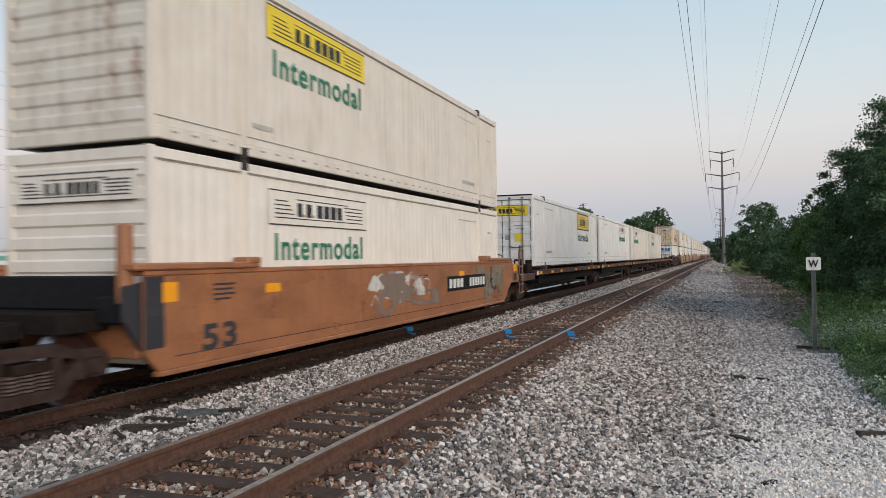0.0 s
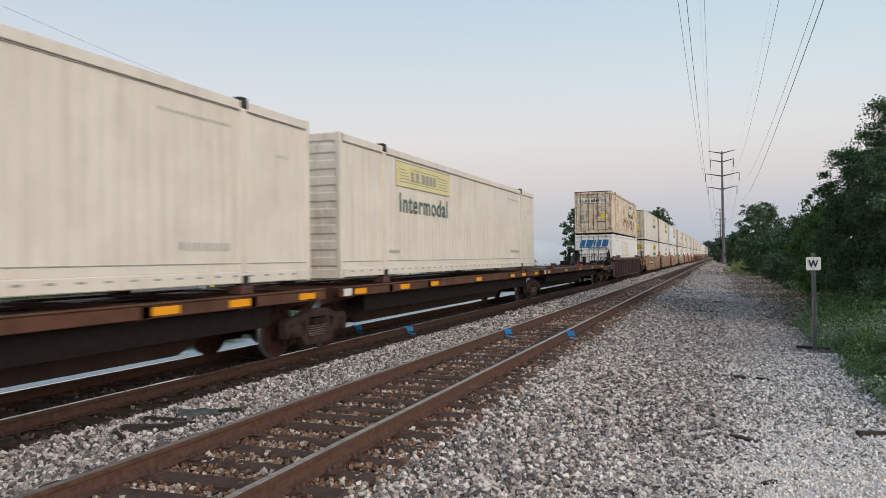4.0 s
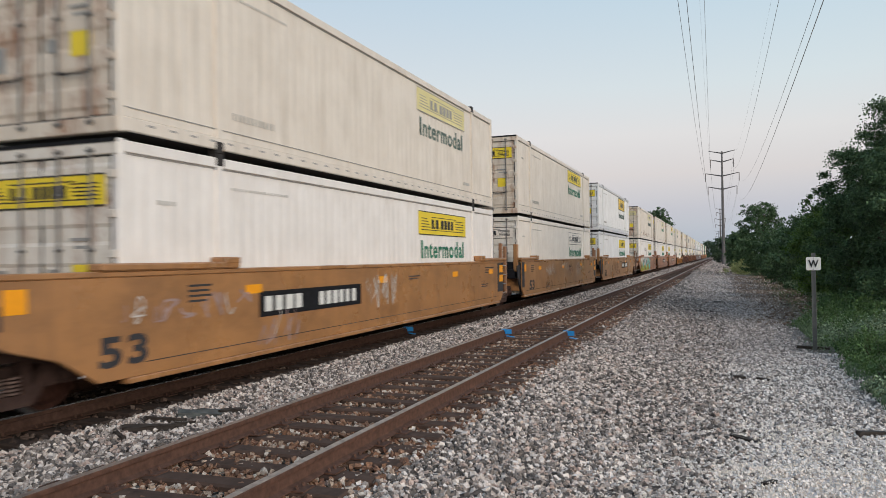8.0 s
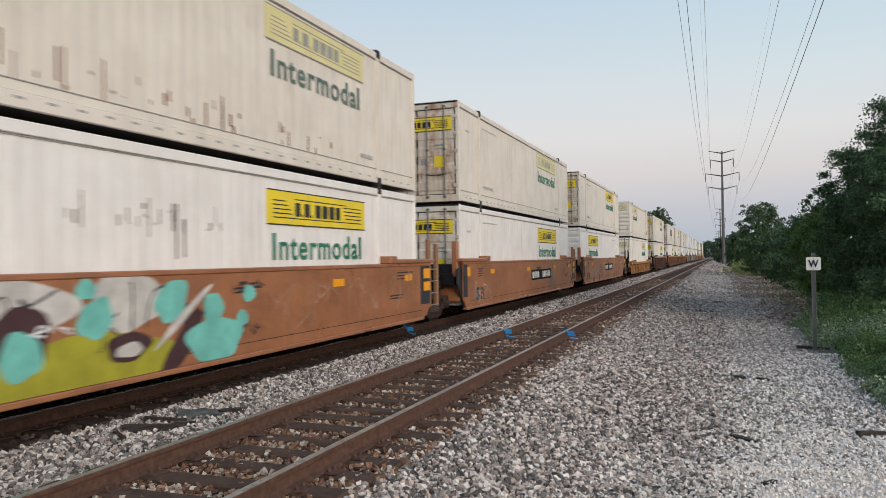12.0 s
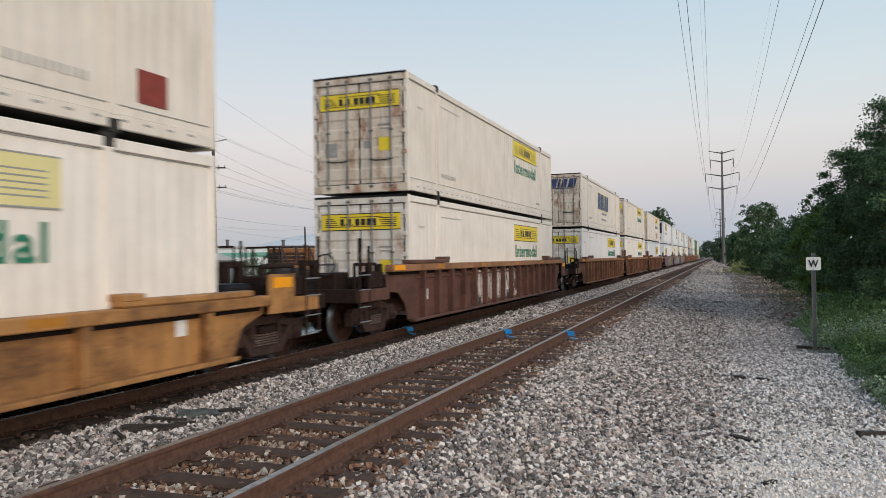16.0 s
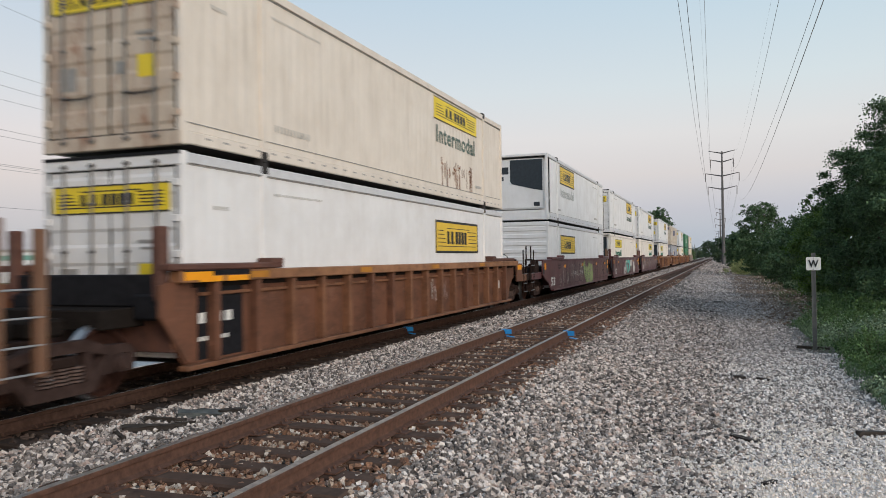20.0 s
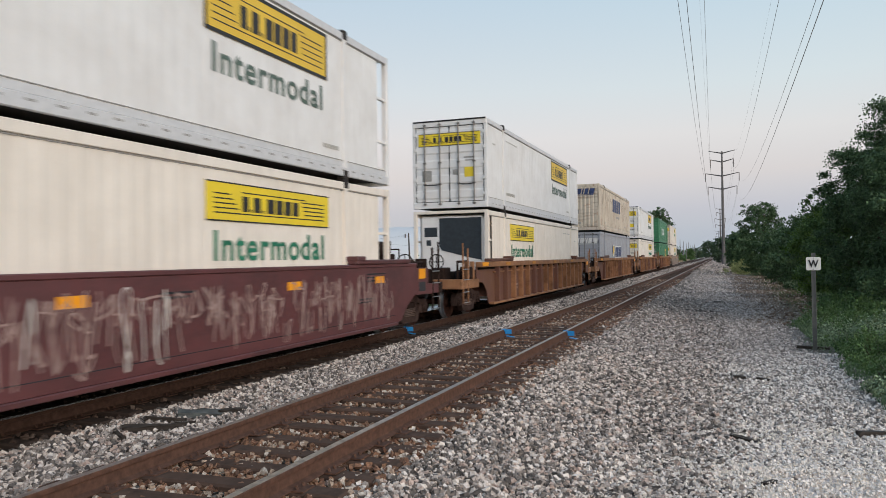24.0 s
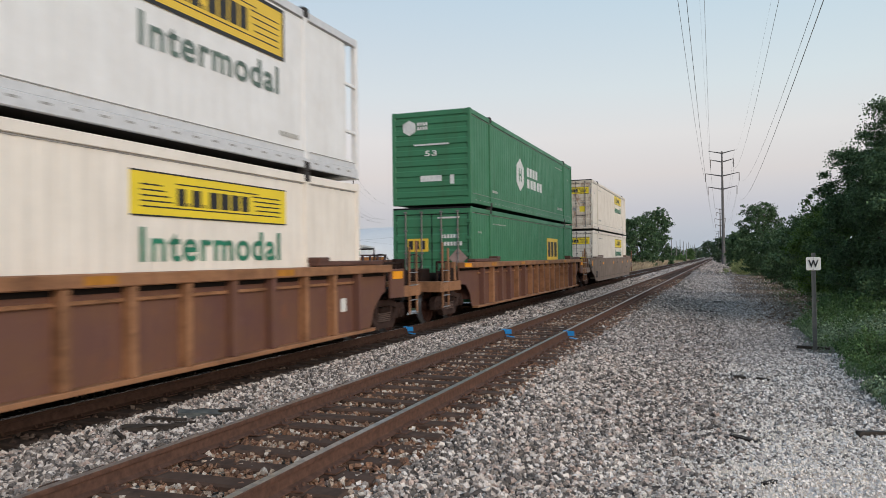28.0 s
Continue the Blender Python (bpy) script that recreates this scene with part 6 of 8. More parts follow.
def joint_end(root, front, paint_m, own_truck, gm=None):
    """An articulated end: a narrow nose over the shared truck with low end posts."""
    gm = gm or SLATE
    lm = LADDER_TAN if paint_m in (CAR_TAN, CAR_ORANGE) else LADDER_BROWN
    o = 0.0 if front < 0 else CL
    Y = lambda q: o + front * q
    rows = [(a, b, min(Y(c), Y(e)), max(Y(c), Y(e)), f, g) for a, b, c, e, f, g in ((-0.9, 0.9, 0.2, 1.1, 0.86, 1.12), (-0.34, 0.34, 1.1, 1.66, 0.78, 1.02), (-1.3, -0.9, 0.3, 0.55, 0.95, 1.3), (0.9, 1.3, 0.3, 0.55, 0.95, 1.3))]
    put("end_deck", cached(("jdeck", front), lambda: boxes("end_deck", rows[:1], GRIME_SHADE, 0.015)), root, None, "black greasy end deck")
    put("end_bulkhead", cached(("jbulk", front), lambda: boxes("end_bulkhead", [(-1.28, 1.28, min(Y(0.36), Y(0.5)), max(Y(0.36), Y(0.5)), 1.125, 1.56)], BLACKPAINT, 0.02)), root, None, "black end bulkhead")
    put("articulation", cached(("jart", front), lambda: boxes("articulation", rows[1:2], GRIME_SHADE, 0.04)), root)
    for k in (2, 3):
        put("side_bearing", cached(("jsb", front, k), lambda: boxes("side_bearing", rows[k:k + 1], BLACKPAINT, 0.03)), root)
    for s in (-1, 1):
        if front > 0:
            lad = put("ladder", cached(("jlad", s, lm.name), lambda: boxes("ladder", [(s * 1.36 - 0.05, s * 1.36 + 0.05, Y(0.55), Y(0.68), 0.5, 2.2), (s * 1.36 - 0.05, s * 1.36 + 0.05, Y(1.08), Y(1.21), 0.5, 2.1)], lm, 0.012)), root)
            for z in (0.55, 0.85, 1.15, 1.45):
                put("rung", cached(("jrung", s, z), lambda: rods("rung", [((s * 1.40, Y(0.6), z), (s * 1.40, Y(1.15), z), 0.014)], GALV, 5)), lad)
        else:
            put("gusset", cached(("gusset", s, gm.name), lambda: plate("gusset", [(-0.62, 1.0), (-0.62, 1.42), (0.0, 1.52), (0.0, 0.34), (-0.12, 0.34)], s * 1.40 - 0.03, s * 1.40 + 0.03, gm, 0.008)), root, None, "slanted end plate")
            put("guide_post", cached(("gpost", s, paint_m.name), lambda: boxes("guide_post", [(s * 1.30 - 0.08, s * 1.30 + 0.08, -0.55, -0.38, 1.2, 2.2)], paint_m, 0.02)), root)
    if own_truck:
        truck(root, Y(1.675))


def well_car(u, style, paint_m, front, rear, label, rail_m=None, panel=False, marks=True, spray=(), name_y=5.0, number=True, lead=False, top=None, wall_m=None, ribs_n=16, tank=False, seed=0):
    """A container well. style: smooth or ribbed; front and rear: full ends or joints. Local y = 0 at the leading end of its box."""
    root = tagged(new("well_car"), label, "rail car", "well cars of the train")
    rail_m = rail_m or paint_m
    pn = paint_m.name
    e0 = (2.1 if style == "smooth" else 1.5) if front == "full" else 0.35
    e1 = 1.05 if rear == "full" else 0.35
    zt = top or (1.615 if style == "smooth" else 1.60)
    wall_m = wall_m or paint_m
    xo = 1.50
    for s in (-1, 1):
        if style == "smooth":
            fore = [(-0.55, 0.32), (-1.1, 0.66), (-1.73, 0.83), (-e0, 1.0)] if front == "full" else [(-0.1, 0.32), (-e0, 0.55)]
            aft = [(CL + e1, 0.9), (CL + 0.8, 0.82), (CL + 0.5, 0.66), (CL + 0.1, 0.32)] if rear == "full" else [(CL + e1, 0.55), (CL + 0.1, 0.32)]
            out = [(-e0, 1.55), (CL + e1, 1.55)] + aft + fore
            sd = put("side_wall", cached(("swall", pn, s, front, rear), lambda: plate("side_wall", out, s * xo - 0.05, s * xo + 0.0, paint_m, 0.008)), root)
            put("top_chord", cached(("schord", pn, s, e0, e1), lambda: boxes("top_chord", [(s * 1.42 - 0.10, s * 1.42 + 0.10, -e0, CL + e1, 1.55, 1.62)], paint_m, 0.012)), root)
            put("bottom_chord", cached(("sbot", pn, s), lambda: boxes("bottom_chord", [(s * 1.46 - 0.07, s * 1.46 + 0.07, -0.1, CL - 0.1, 0.25, 0.32)], paint_m, 0.012)), root)
            put("seam", cached(("wseam", s), lambda: boxes("seam", [(s * xo - 0.003, s * xo + 0.003, 0.2, CL - 0.2, 0.475, 0.487)], SPRAY_DARK, 0)), root)
        else:
            zc = max(zt - 0.62, 0.84)
            out = [(-e0, zc + 0.03), (-e0, zt - 0.1), (CL + e1, zt - 0.1), (CL + e1, zc + 0.03), (CL + 0.85, zc - 0.02), (CL + 0.48, 0.70), (CL + 0.3, 0.3), (-0.3, 0.3), (-0.48, 0.70), (-0.85, zc - 0.02)]
            if front == "joint":
                out = [(-e0, 0.6), (-e0, zt - 0.1)] + out[2:7] + [(-0.1, 0.3)]
            if rear == "joint":
                out = out[:2] + [(CL + e1, zt - 0.1), (CL + e1, 0.6), (CL + 0.1, 0.3)] + out[7 if front != "joint" else -1:]
            sd = put("side_wall", cached(("rwall", wall_m.name, s, front, rear, zt), lambda: plate("side_wall", out, s * 1.37 - 0.03, s * 1.37 + 0.0, wall_m, 0.006)), root)
            chord_m = rail_m if rail_m in (CAR_DARK, CAR_AMBER) else CAR_RUST
            put("top_chord", cached(("rchord", chord_m.name, s, e0, e1, zt), lambda: boxes("top_chord", [(s * 1.44 - 0.11, s * 1.44 + 0.11, -e0, CL + e1, zt - 0.165, zt)], chord_m, 0.015)), root)
            # a black box on the wall stands for the shaded slit below the chord
            put("chord_gap", cached(("rgap", s, e0, e1, zt), lambda: boxes("chord_gap", [(s * 1.375 - 0.01, s * 1.375 + 0.01, -e0 + 0.1, CL + e1 - 0.1, zt - 0.24, zt - 0.167)], GRIME_SHADE, 0)), root, None, "dark strip standing for shade under the top chord")
            put("bottom_chord", cached(("rbot", rail_m.name, s), lambda: boxes("bottom_chord", [(s * 1.45 - 0.1, s * 1.45 + 0.08, -0.2, CL + 0.2, 0.24, 0.31)], rail_m, 0.012)), root)
            ribs = [cached(("rib", m.name, s, zt), lambda m=m: boxes("rib", [(s * 1.445 - 0.085, s * 1.445 + 0.085, -0.06, 0.06, 0.31, zt - 0.166)], m, 0.01)) for m in (rail_m, wall_m)]
            put("ledge", cached(("ledge", rail_m.name, s, zt), lambda: boxes("ledge", [(s * 1.39 - 0.03, s * 1.39 + 0.03, 0.2, CL - 0.2, zt - 0.36, zt - 0.31)], rail_m, 0.01)), root) if zt > 1.4 else None
            nr = ribs_n
            pat = random.Random(seed + 400)
            for i in range(nr):
                put("rib", ribs[pat.random() < 0.4], sd, pose(0, 0.45 + i * (CL - 0.9) / (nr - 1), 0))
        for y0, y1 in ((-0.55, 2.1), (CL - 2.1, CL + 0.55)):
            put("corner_guide", cached(("guide", pn, s, y0, zt), lambda: boxes("corner_guide", [(s * 1.44 - 0.12, s * 1.44 + 0.12, y0, y1, zt + 0.005, zt + 0.10), (s * 1.44 - 0.16, s * 1.44 + 0.13, y0 if y0 > 5 else y1 - 0.35, y0 + 0.35 if y0 > 5 else y1, zt + 0.07, zt + 0.17)], paint_m if style == "smooth" else rail_m, 0.02)), root)
        # reflectors, number and marks
        xs = s * (xo + 0.001)
        pe = 1.2 if rear == "full" else -0.05
        if rear == "full":
            put("end_side_plate", cached(("espl", wall_m.name, s), lambda: boxes("end_side_plate", [(s * 1.47 - 0.028, s * 1.47 + 0.028, CL + e1 + 0.002, CL + 1.8, 0.86, 1.5)], wall_m, 0.008)), root)
            if style != "smooth":
                put("end_plate", cached(("rplate5", s), lambda: boxes("end_plate", [(xs - 0.002, xs + 0.005, CL + 1.15, CL + 1.7, 1.28, 1.45)], OREFLECT, 0)), root, None, "orange reflector plate")
        if style == "smooth":
            for y in (2.3, 7.0, 11.6, CL - 1.2):
                put("reflector", cached(("refl", s, y), lambda: boxes("reflector", [(xs - 0.002, xs + 0.004, y, y + 0.42, 1.22, 1.36)], OREFLECT, 0)), root, None, "orange reflector strip")
            put("end_plate", cached(("eplate", s, e1), lambda: boxes("end_plate", [(xs - 0.002, xs + 0.005, CL + pe, CL + pe + 0.4, 1.24, 1.48)], OREFLECT, 0)), root, None, "orange reflector plate")
            put("end_plate", cached(("eplate2", s, e1, rear), lambda: boxes("end_plate", [(xs - 0.002, xs + 0.005, CL + pe, CL + pe + 0.4, 0.94, 1.16)], SPRAY_DARK if rear == "full" else OREFLECT, 0)), root, None, "dark information plate" if rear == "full" else "orange reflector plate")
            if rear == "joint":
                put("end_band", cached(("eband", s), lambda: boxes("end_band", [(s * xo - 0.003, s * xo + 0.0035, CL - 0.25, CL + 0.35, 0.62, 1.54)], SLATE, 0)), root, None, "black painted end band")
            if front == "joint":
                put("end_band", cached(("eband2", s), lambda: boxes("end_band", [(s * xo - 0.003, s * xo + 0.0035, -0.35, 0.0, 0.62, 1.54)], SLATE, 0)), root, None, "black painted end band")
            put("end_plate", cached(("eplate3", s, e0), lambda: boxes("end_plate", [(xs - 0.002, xs + 0.005, -e0 + 0.02, -e0 + 0.3, 1.04, 1.3)], SPRAY_DARK, 0)), root, None, "dark information plate")
            put("end_plate", cached(("eplate4", s, e0), lambda: boxes("end_plate", [(xs - 0.002, xs + 0.005, -e0 + 0.32, -e0 + 0.6, 1.2, 1.46)], OREFLECT, 0)), root, None, "orange reflector plate")
            if number:
                put("number", word("53", 0.78, 0.37, SPRAY_DARK if paint_m is not CAR_MAROON else WREFLECT, 0.03), root, side_pose(s, (0.75 if s > 0 else 1.5) - (1.3 if front == "full" else 0.0), 0.48, xo + 0.002), "painted number")
            put("stencil", cached(("sten", s), lambda: boxes("stencil", [(xs - 0.002, xs + 0.003, y, y + l, z, z + 0.03) for y, l, z in ((1.0, 0.5, 1.38), (1.0, 0.45, 1.31), (1.0, 0.5, 1.24), (1.0, 0.4, 1.17), (CL - 1.6, 0.9, 1.4), (CL - 1.6, 0.8, 1.33), (CL - 1.6, 0.85, 1.26), (CL - 2.0, 0.7, 0.9), (CL - 2.0, 0.6, 0.84), (8.6, 0.7, 1.3), (8.6, 0.55, 1.24))], SPRAY_DARK if paint_m is not CAR_MAROON else SPRAY_PINK, 0)), root)
            if marks:
                nb = put("name_board", cached(("nboard", s, name_y), lambda: boxes("name_board", [(xs - 0.002, xs + 0.004, name_y - 1.75, name_y + 1.75, 0.84, 1.24)], BLACKPAINT, 0)), root, None, "black board with pale bars")
                put("name_lettering", cached(("nbars0", s, name_y), lambda: boxes("name_lettering", bar_rows(name_y - 1.6, name_y - 0.4, 0.92, 1.16, xs + s * 0.004, 4, 11), WREFLECT, 0)), nb)
                put("name_lettering", cached(("nbars", s, name_y), lambda: boxes("name_lettering", bar_rows(name_y + 0.1, name_y + 1.6, 0.92, 1.16, xs + s * 0.004, 6, 12), WREFLECT, 0)), nb)
        else:
            for y in (1.2, 4.9, 8.8, 12.7):
                put("reflector", cached(("reflr", s, y, zt), lambda: boxes("reflector", [(s * 1.551 - 0.003, s * 1.551 + 0.003, y, y + 0.5, zt - 0.13, zt - 0.03)], FADED_ORANGE, 0)), root, None, "faded orange reflector strip")
            for py in (0.75, CL - 1.0):
                put("end_plate", cached(("rplate", s, py), lambda: boxes("end_plate", [(s * 1.371 - 0.002, s * 1.371 + 0.004, py, py + 0.22, 0.71, 0.97)], WREFLECT, 0)), root, None, "small white card plate")
            put("end_plate", cached(("rplate2", s, e0, zt), lambda: boxes("end_plate", [(s * 1.556 - 0.003, s * 1.556 + 0.003, -e0 + 0.05, -e0 + 0.65, zt - 0.13, zt - 0.015)], OREFLECT, 0)), root, None, "orange reflector strip")
            if marks:
                put("name_lettering", cached(("rbars", s, name_y), lambda: boxes("name_lettering", [q for k in range(5) for q in bar_rows(name_y + k, name_y + k + 0.62, 0.86, 1.06, s * 1.374, 3, 20 + k)] + bar_rows(2.8, 3.3, 0.62, 0.68, s * 1.374, 4, 30) + bar_rows(2.8, 3.4, 0.74, 0.8, s * 1.374, 4, 31), SPRAY_PINK if paint_m is not CAR_DARK else FADED, 0)), root)
            if panel:
                put("dark_panel", cached(("dpanel", s, panel), lambda: boxes("dark_panel", [(s * 1.372 - 0.002, s * 1.372 + 0.004, panel - 0.42, panel + 0.62, 0.34, 1.36)], BLACKPAINT, 0)), root, None, "black painted panel")
                put("panel_lettering", cached(("pbars", s, panel), lambda: boxes("panel_lettering", bar_rows(panel - 0.4, panel + 0.4, 0.85, 1.0, s * 1.376, 4, 41) + bar_rows(panel - 0.4, panel + 0.3, 0.6, 0.66, s * 1.376, 6, 42), WREFLECT, 0)), root)
            if rear == "joint":
                put("dark_panel", cached(("dpanr", s), lambda: boxes("dark_panel", [(s * 1.372 - 0.002, s * 1.372 + 0.004, CL - 1.55, CL - 0.5, 0.34, 1.36)], BLACKPAINT, 0)), root, None, "black painted panel")
                put("panel_lettering", cached(("pbarr", s), lambda: boxes("panel_lettering", [q for z in (0.48, 0.56, 0.86, 0.94, 1.02) for q in bar_rows(CL - 1.42, CL - 0.7, z, z + 0.035, s * 1.376, 5, 43, 0.85)], WREFLECT, 0)), root)
                put("number", word("53", 0.6, 0.34, SPRAY_DARK, 0.03), root, side_pose(s, CL - 2.5 if s > 0 else CL - 1.9, 0.72, 1.374), "painted number")
            for has, ya in ((rear == "joint", CL - 1.25), (front == "joint", -0.3)):
                if has:
                    put("chord_cap", cached(("ccap", s, ya), lambda: boxes("chord_cap", [(s * 1.44 - 0.114, s * 1.44 + 0.114, ya, ya + 1.5, zt - 0.075, zt + 0.004)], BLACKPAINT, 0.008)), root, None, "black painted chord end")
                    for k in range(2):
                        put("reflector", cached(("crefl", s, ya, k), lambda: boxes("reflector", [(s * 1.556 - 0.003, s * 1.556 + 0.003, ya + 0.3 + 0.62 * k, ya + 0.82 + 0.62 * k, zt - 0.16, zt - 0.08)], OREFLECT, 0)), root, None, "orange reflector strip")
    for i, (y0, y1, z0, z1, cols, n) in enumerate(spray):
        sx = (xo + 0.001) if style == "smooth" else 1.374
        if n > 0:
            gm = blob_patch("graffiti", y0, y1, z0, z1, sx, cols, n, seed * 10 + i)
        else:
            gm = stroke_patch("graffiti", y0, y1, z0, z1, sx + 0.003, cols, -n, seed * 10 + i, 0.024 if n > -90 else 0.06)
        put("graffiti", gm, root, None, "sprayed graffiti shapes")["kind"] = "stuff"
    put("well_floor", cached("wfloor", lambda: boxes("well_floor", [(-1.33, 1.33, 0.4 + 2.2 * i, 1.1 + 2.2 * i, 0.25, 0.30) for i in range(8)] + [(-1.33, -1.12, 0.1, CL - 0.1, 0.26, 0.328), (1.12, 1.33, 0.1, CL - 0.1, 0.26, 0.328)], GRIME_SHADE, 0.01)), root)
    for y0 in (-0.32, CL + 0.16):
        put("bulkhead", cached(("bulk", pn, y0), lambda: boxes("bulkhead", [(-1.36, 1.36, y0, y0 + 0.16, 0.5, 1.25)], paint_m, 0.012)), root)
    if front == "full":
        car_end(root, -1, paint_m, paint_m if style == "smooth" else rail_m, seed, wheel_stand=seed % 2 == 0, post_m=CAR_RUST if rail_m is CAR_RUST else CASTING if style != "smooth" or paint_m is CAR_MAROON else LADDER_BROWN, ln=4.0 if style == "smooth" else 3.1, start=e0)
        truck(root, -1.55)
    else:
        joint_end(root, -1, paint_m, lead, None if style == "smooth" else wall_m)
    if tank:
        put("air_tank", rods("air_tank", [((0.55, CL + 0.22, 1.93), (0.55, CL + 1.12, 1.93), 0.22), ((0.55, CL + 0.15, 1.93), (0.55, CL + 0.22, 1.93), 0.12, 0.22), ((0.55, CL + 1.12, 1.93), (0.55, CL + 1.19, 1.93), 0.22, 0.12)], CASTING, 18), root, None, "dark round air tank")
        put("tank_stand", boxes("tank_stand", [(0.40, 0.70, CL + 1.3, CL + 1.62, 1.05, 1.85), (0.48, 0.62, CL + 1.36, CL + 1.56, 1.85, 2.18), (0.35, 0.75, CL + 0.3, CL + 0.42, 1.05, 1.75), (0.35, 0.75, CL + 0.92, CL + 1.04, 1.05, 1.75)], CASTING, 0.03), root)
    if rear == "full":
        car_end(root, 1, paint_m, paint_m if style == "smooth" else rail_m, seed, wheel_stand=True, post_m=CAR_RUST if rail_m is CAR_RUST else CASTING if style != "smooth" or paint_m is CAR_MAROON else LADDER_BROWN, start=1.8)
        truck(root, CL + 1.55)
    else:
        joint_end(root, 1, paint_m, True)
    MOVING.append((root, lambda t: pose(FAR_C, u - gone(t), 0)))
    return root


def spine_car(u, front, rear, label, empty=False, seed=0):
    """A skeleton platform: deep centre sill with side outriggers that carry one box."""
    root = tagged(new("spine_car"), label, "rail car", "spine cars of the train")
    e0, e1 = (3.0 if front == "full" else 0.45), (3.0 if rear == "full" else 0.45)
    put("centre_sill", cached(("sill", e0, e1), lambda: plate("centre_sill", [(-e0, 0.82), (-e0, 1.12), (CL + e1, 1.12), (CL + e1, 0.82), (CL - 1.2, 0.78), (CL - 2.4, 0.27), (2.4, 0.27), (1.2, 0.78)], -0.36, 0.36, SPINE_SILL, 0.02)), root)
    for s in (-1, 1):
        put("side_rail", cached(("spr", s), lambda: boxes("side_rail", [(s * 1.40 - 0.05, s * 1.40 + 0.05, -0.25, CL + 0.25, 1.0, 1.17), (s * 1.38 - 0.12, s * 1.38 + 0.09, -0.25, CL + 0.25, 1.172, 1.20)], SPINE_EDGE, 0.01)), root)
        # added black strip stands for the shade below the deck edge
        put("side_web", cached(("spstrip", s), lambda: boxes("side_web", [(s * 1.18 - 0.03, s * 1.18 + 0.03, 1.2, CL - 1.2, 0.62, 1.0)], GRIME_SHADE, 0.01)), root)
        for y in ((0.4, 4.2, 8.0, 11.9, CL - 0.65) if empty else (0.25, 2.5, 4.4, 8.1, CL - 4.2, CL - 2.6, CL - 0.65)):
            put("reflector", cached(("spref", s, y), lambda: boxes("reflector", [(s * 1.453 - 0.003, s * 1.453 + 0.003, y, y + 0.52, 1.035, 1.145)], OREFLECT, 0)), root, None, "orange reflector strip")
        put("end_plate", cached(("spwh", s), lambda: boxes("end_plate", [(s * 1.453 - 0.003, s * 1.453 + 0.003, -0.2, 0.12, 1.02, 1.16)], WREFLECT, 0)), root, None, "white reflector")
        put("walkway", cached(("spwalk", s), lambda: boxes("walkway", [(s * 0.78 - 0.40, s * 0.78 + 0.40, 0.2, CL - 0.2, 1.125, 1.16)], CAR_SILL, 0.005)), root)
    for y in (0.25, 2.0, 4.3, CL - 4.3, CL - 2.0, CL - 0.25):
        put("crossbeam", cached("spbeam", lambda: plate("crossbeam", [(-1.45, 1.0), (-1.45, 1.2), (1.45, 1.2), (1.45, 1.0), (0.36, 0.7), (-0.36, 0.7)], -0.1, 0.1, CAR_SPINE, 0.012)), root, pose(0, y, 0) @ Matrix(((0, 1, 0, 0), (-1, 0, 0, 0), (0, 0, 1, 0), (0, 0, 0, 1))))
    for y in (2.0, CL - 2.0):
        for s in (-1, 1):
            put("pedestal", cached(("sped", s), lambda: boxes("pedestal", [(s * 1.22 - 0.14, s * 1.22 + 0.14, -0.15, 0.15, 1.2, 1.335)], CAR_SPINE, 0.02)), root, pose(0, y, 0))
    put("air_tank", cached("sptank", lambda: rods("air_tank", [((-0.75, 6.5, 0.75), (-0.75, 8.3, 0.75), 0.2), ((0.8, 9, 0.78), (0.8, 9.9, 0.78), 0.16)], STEEL_DARK, 12)), root)
    put("brake_pipe", cached("sppipe", lambda: rods("brake_pipe", [((0.5, -0.3, 0.9), (0.5, CL, 0.9), 0.03), ((-0.55, 1, 0.86), (-0.55, CL - 1, 0.86), 0.025)], STEEL_DARK, 6)), root)
    if empty:
        h = put("trailer_hitch", boxes("trailer_hitch", [(-0.38, 0.38, CL - 1.25, CL - 0.55, 2.03, 2.10), (-0.13, 0.13, CL - 1.0, CL - 0.78, 1.12, 2.03)], STEEL_DARK, 0.02), root, None, "raised dark fifth-wheel trailer hitch")
        put("hitch_brace", rods("hitch_brace", [((-0.2, CL - 1.9, 1.2), (-0.2, CL - 0.95, 1.85), 0.055), ((0.2, CL - 1.9, 1.2), (0.2, CL - 0.95, 1.85), 0.055)], STEEL_DARK, 6), h)
        put("tool_box", boxes("tool_box", [(0.45, 0.82, CL - 4.15, CL - 3.55, 1.105, 1.3)], REDBOX, 0.02), root, None, "low red box on the deck")
    if front == "full":
        car_end(root, -1, CAR_SPINE, CAR_SPINE, seed, False, CASTING)
        truck(root, -1.55)
    if rear == "full":
        car_end(root, 1, CAR_SPINE, CAR_SPINE, seed, True, CASTING, start=0.6)
        truck(root, CL + 1.55)
    else:
        truck(root, CL + 0.57)
    MOVING.append((root, lambda t: pose(FAR_C, u - gone(t), 0)))
    return root


YEL, OCH, PAL, GRW = (YELLOW, INK), (OCHRE, INK), (PALE, FADED), (WARM, INK)
Z_LOW, Z_TOP = 0.385, 3.362
L_TOP = lambda c, z=2.06: (c[0], c[1], 3.6, 0.60, 2.75, z)


LEANING = [(0.0, 0.34, 0.0, 0.42), (0.42, 0.46, 0.0, 0.42), (0.96, 0.12, 0.0, 0.42), (1.16, 0.28, 0.0, 0.42), (1.52, 0.36, 0.0, 0.42)]


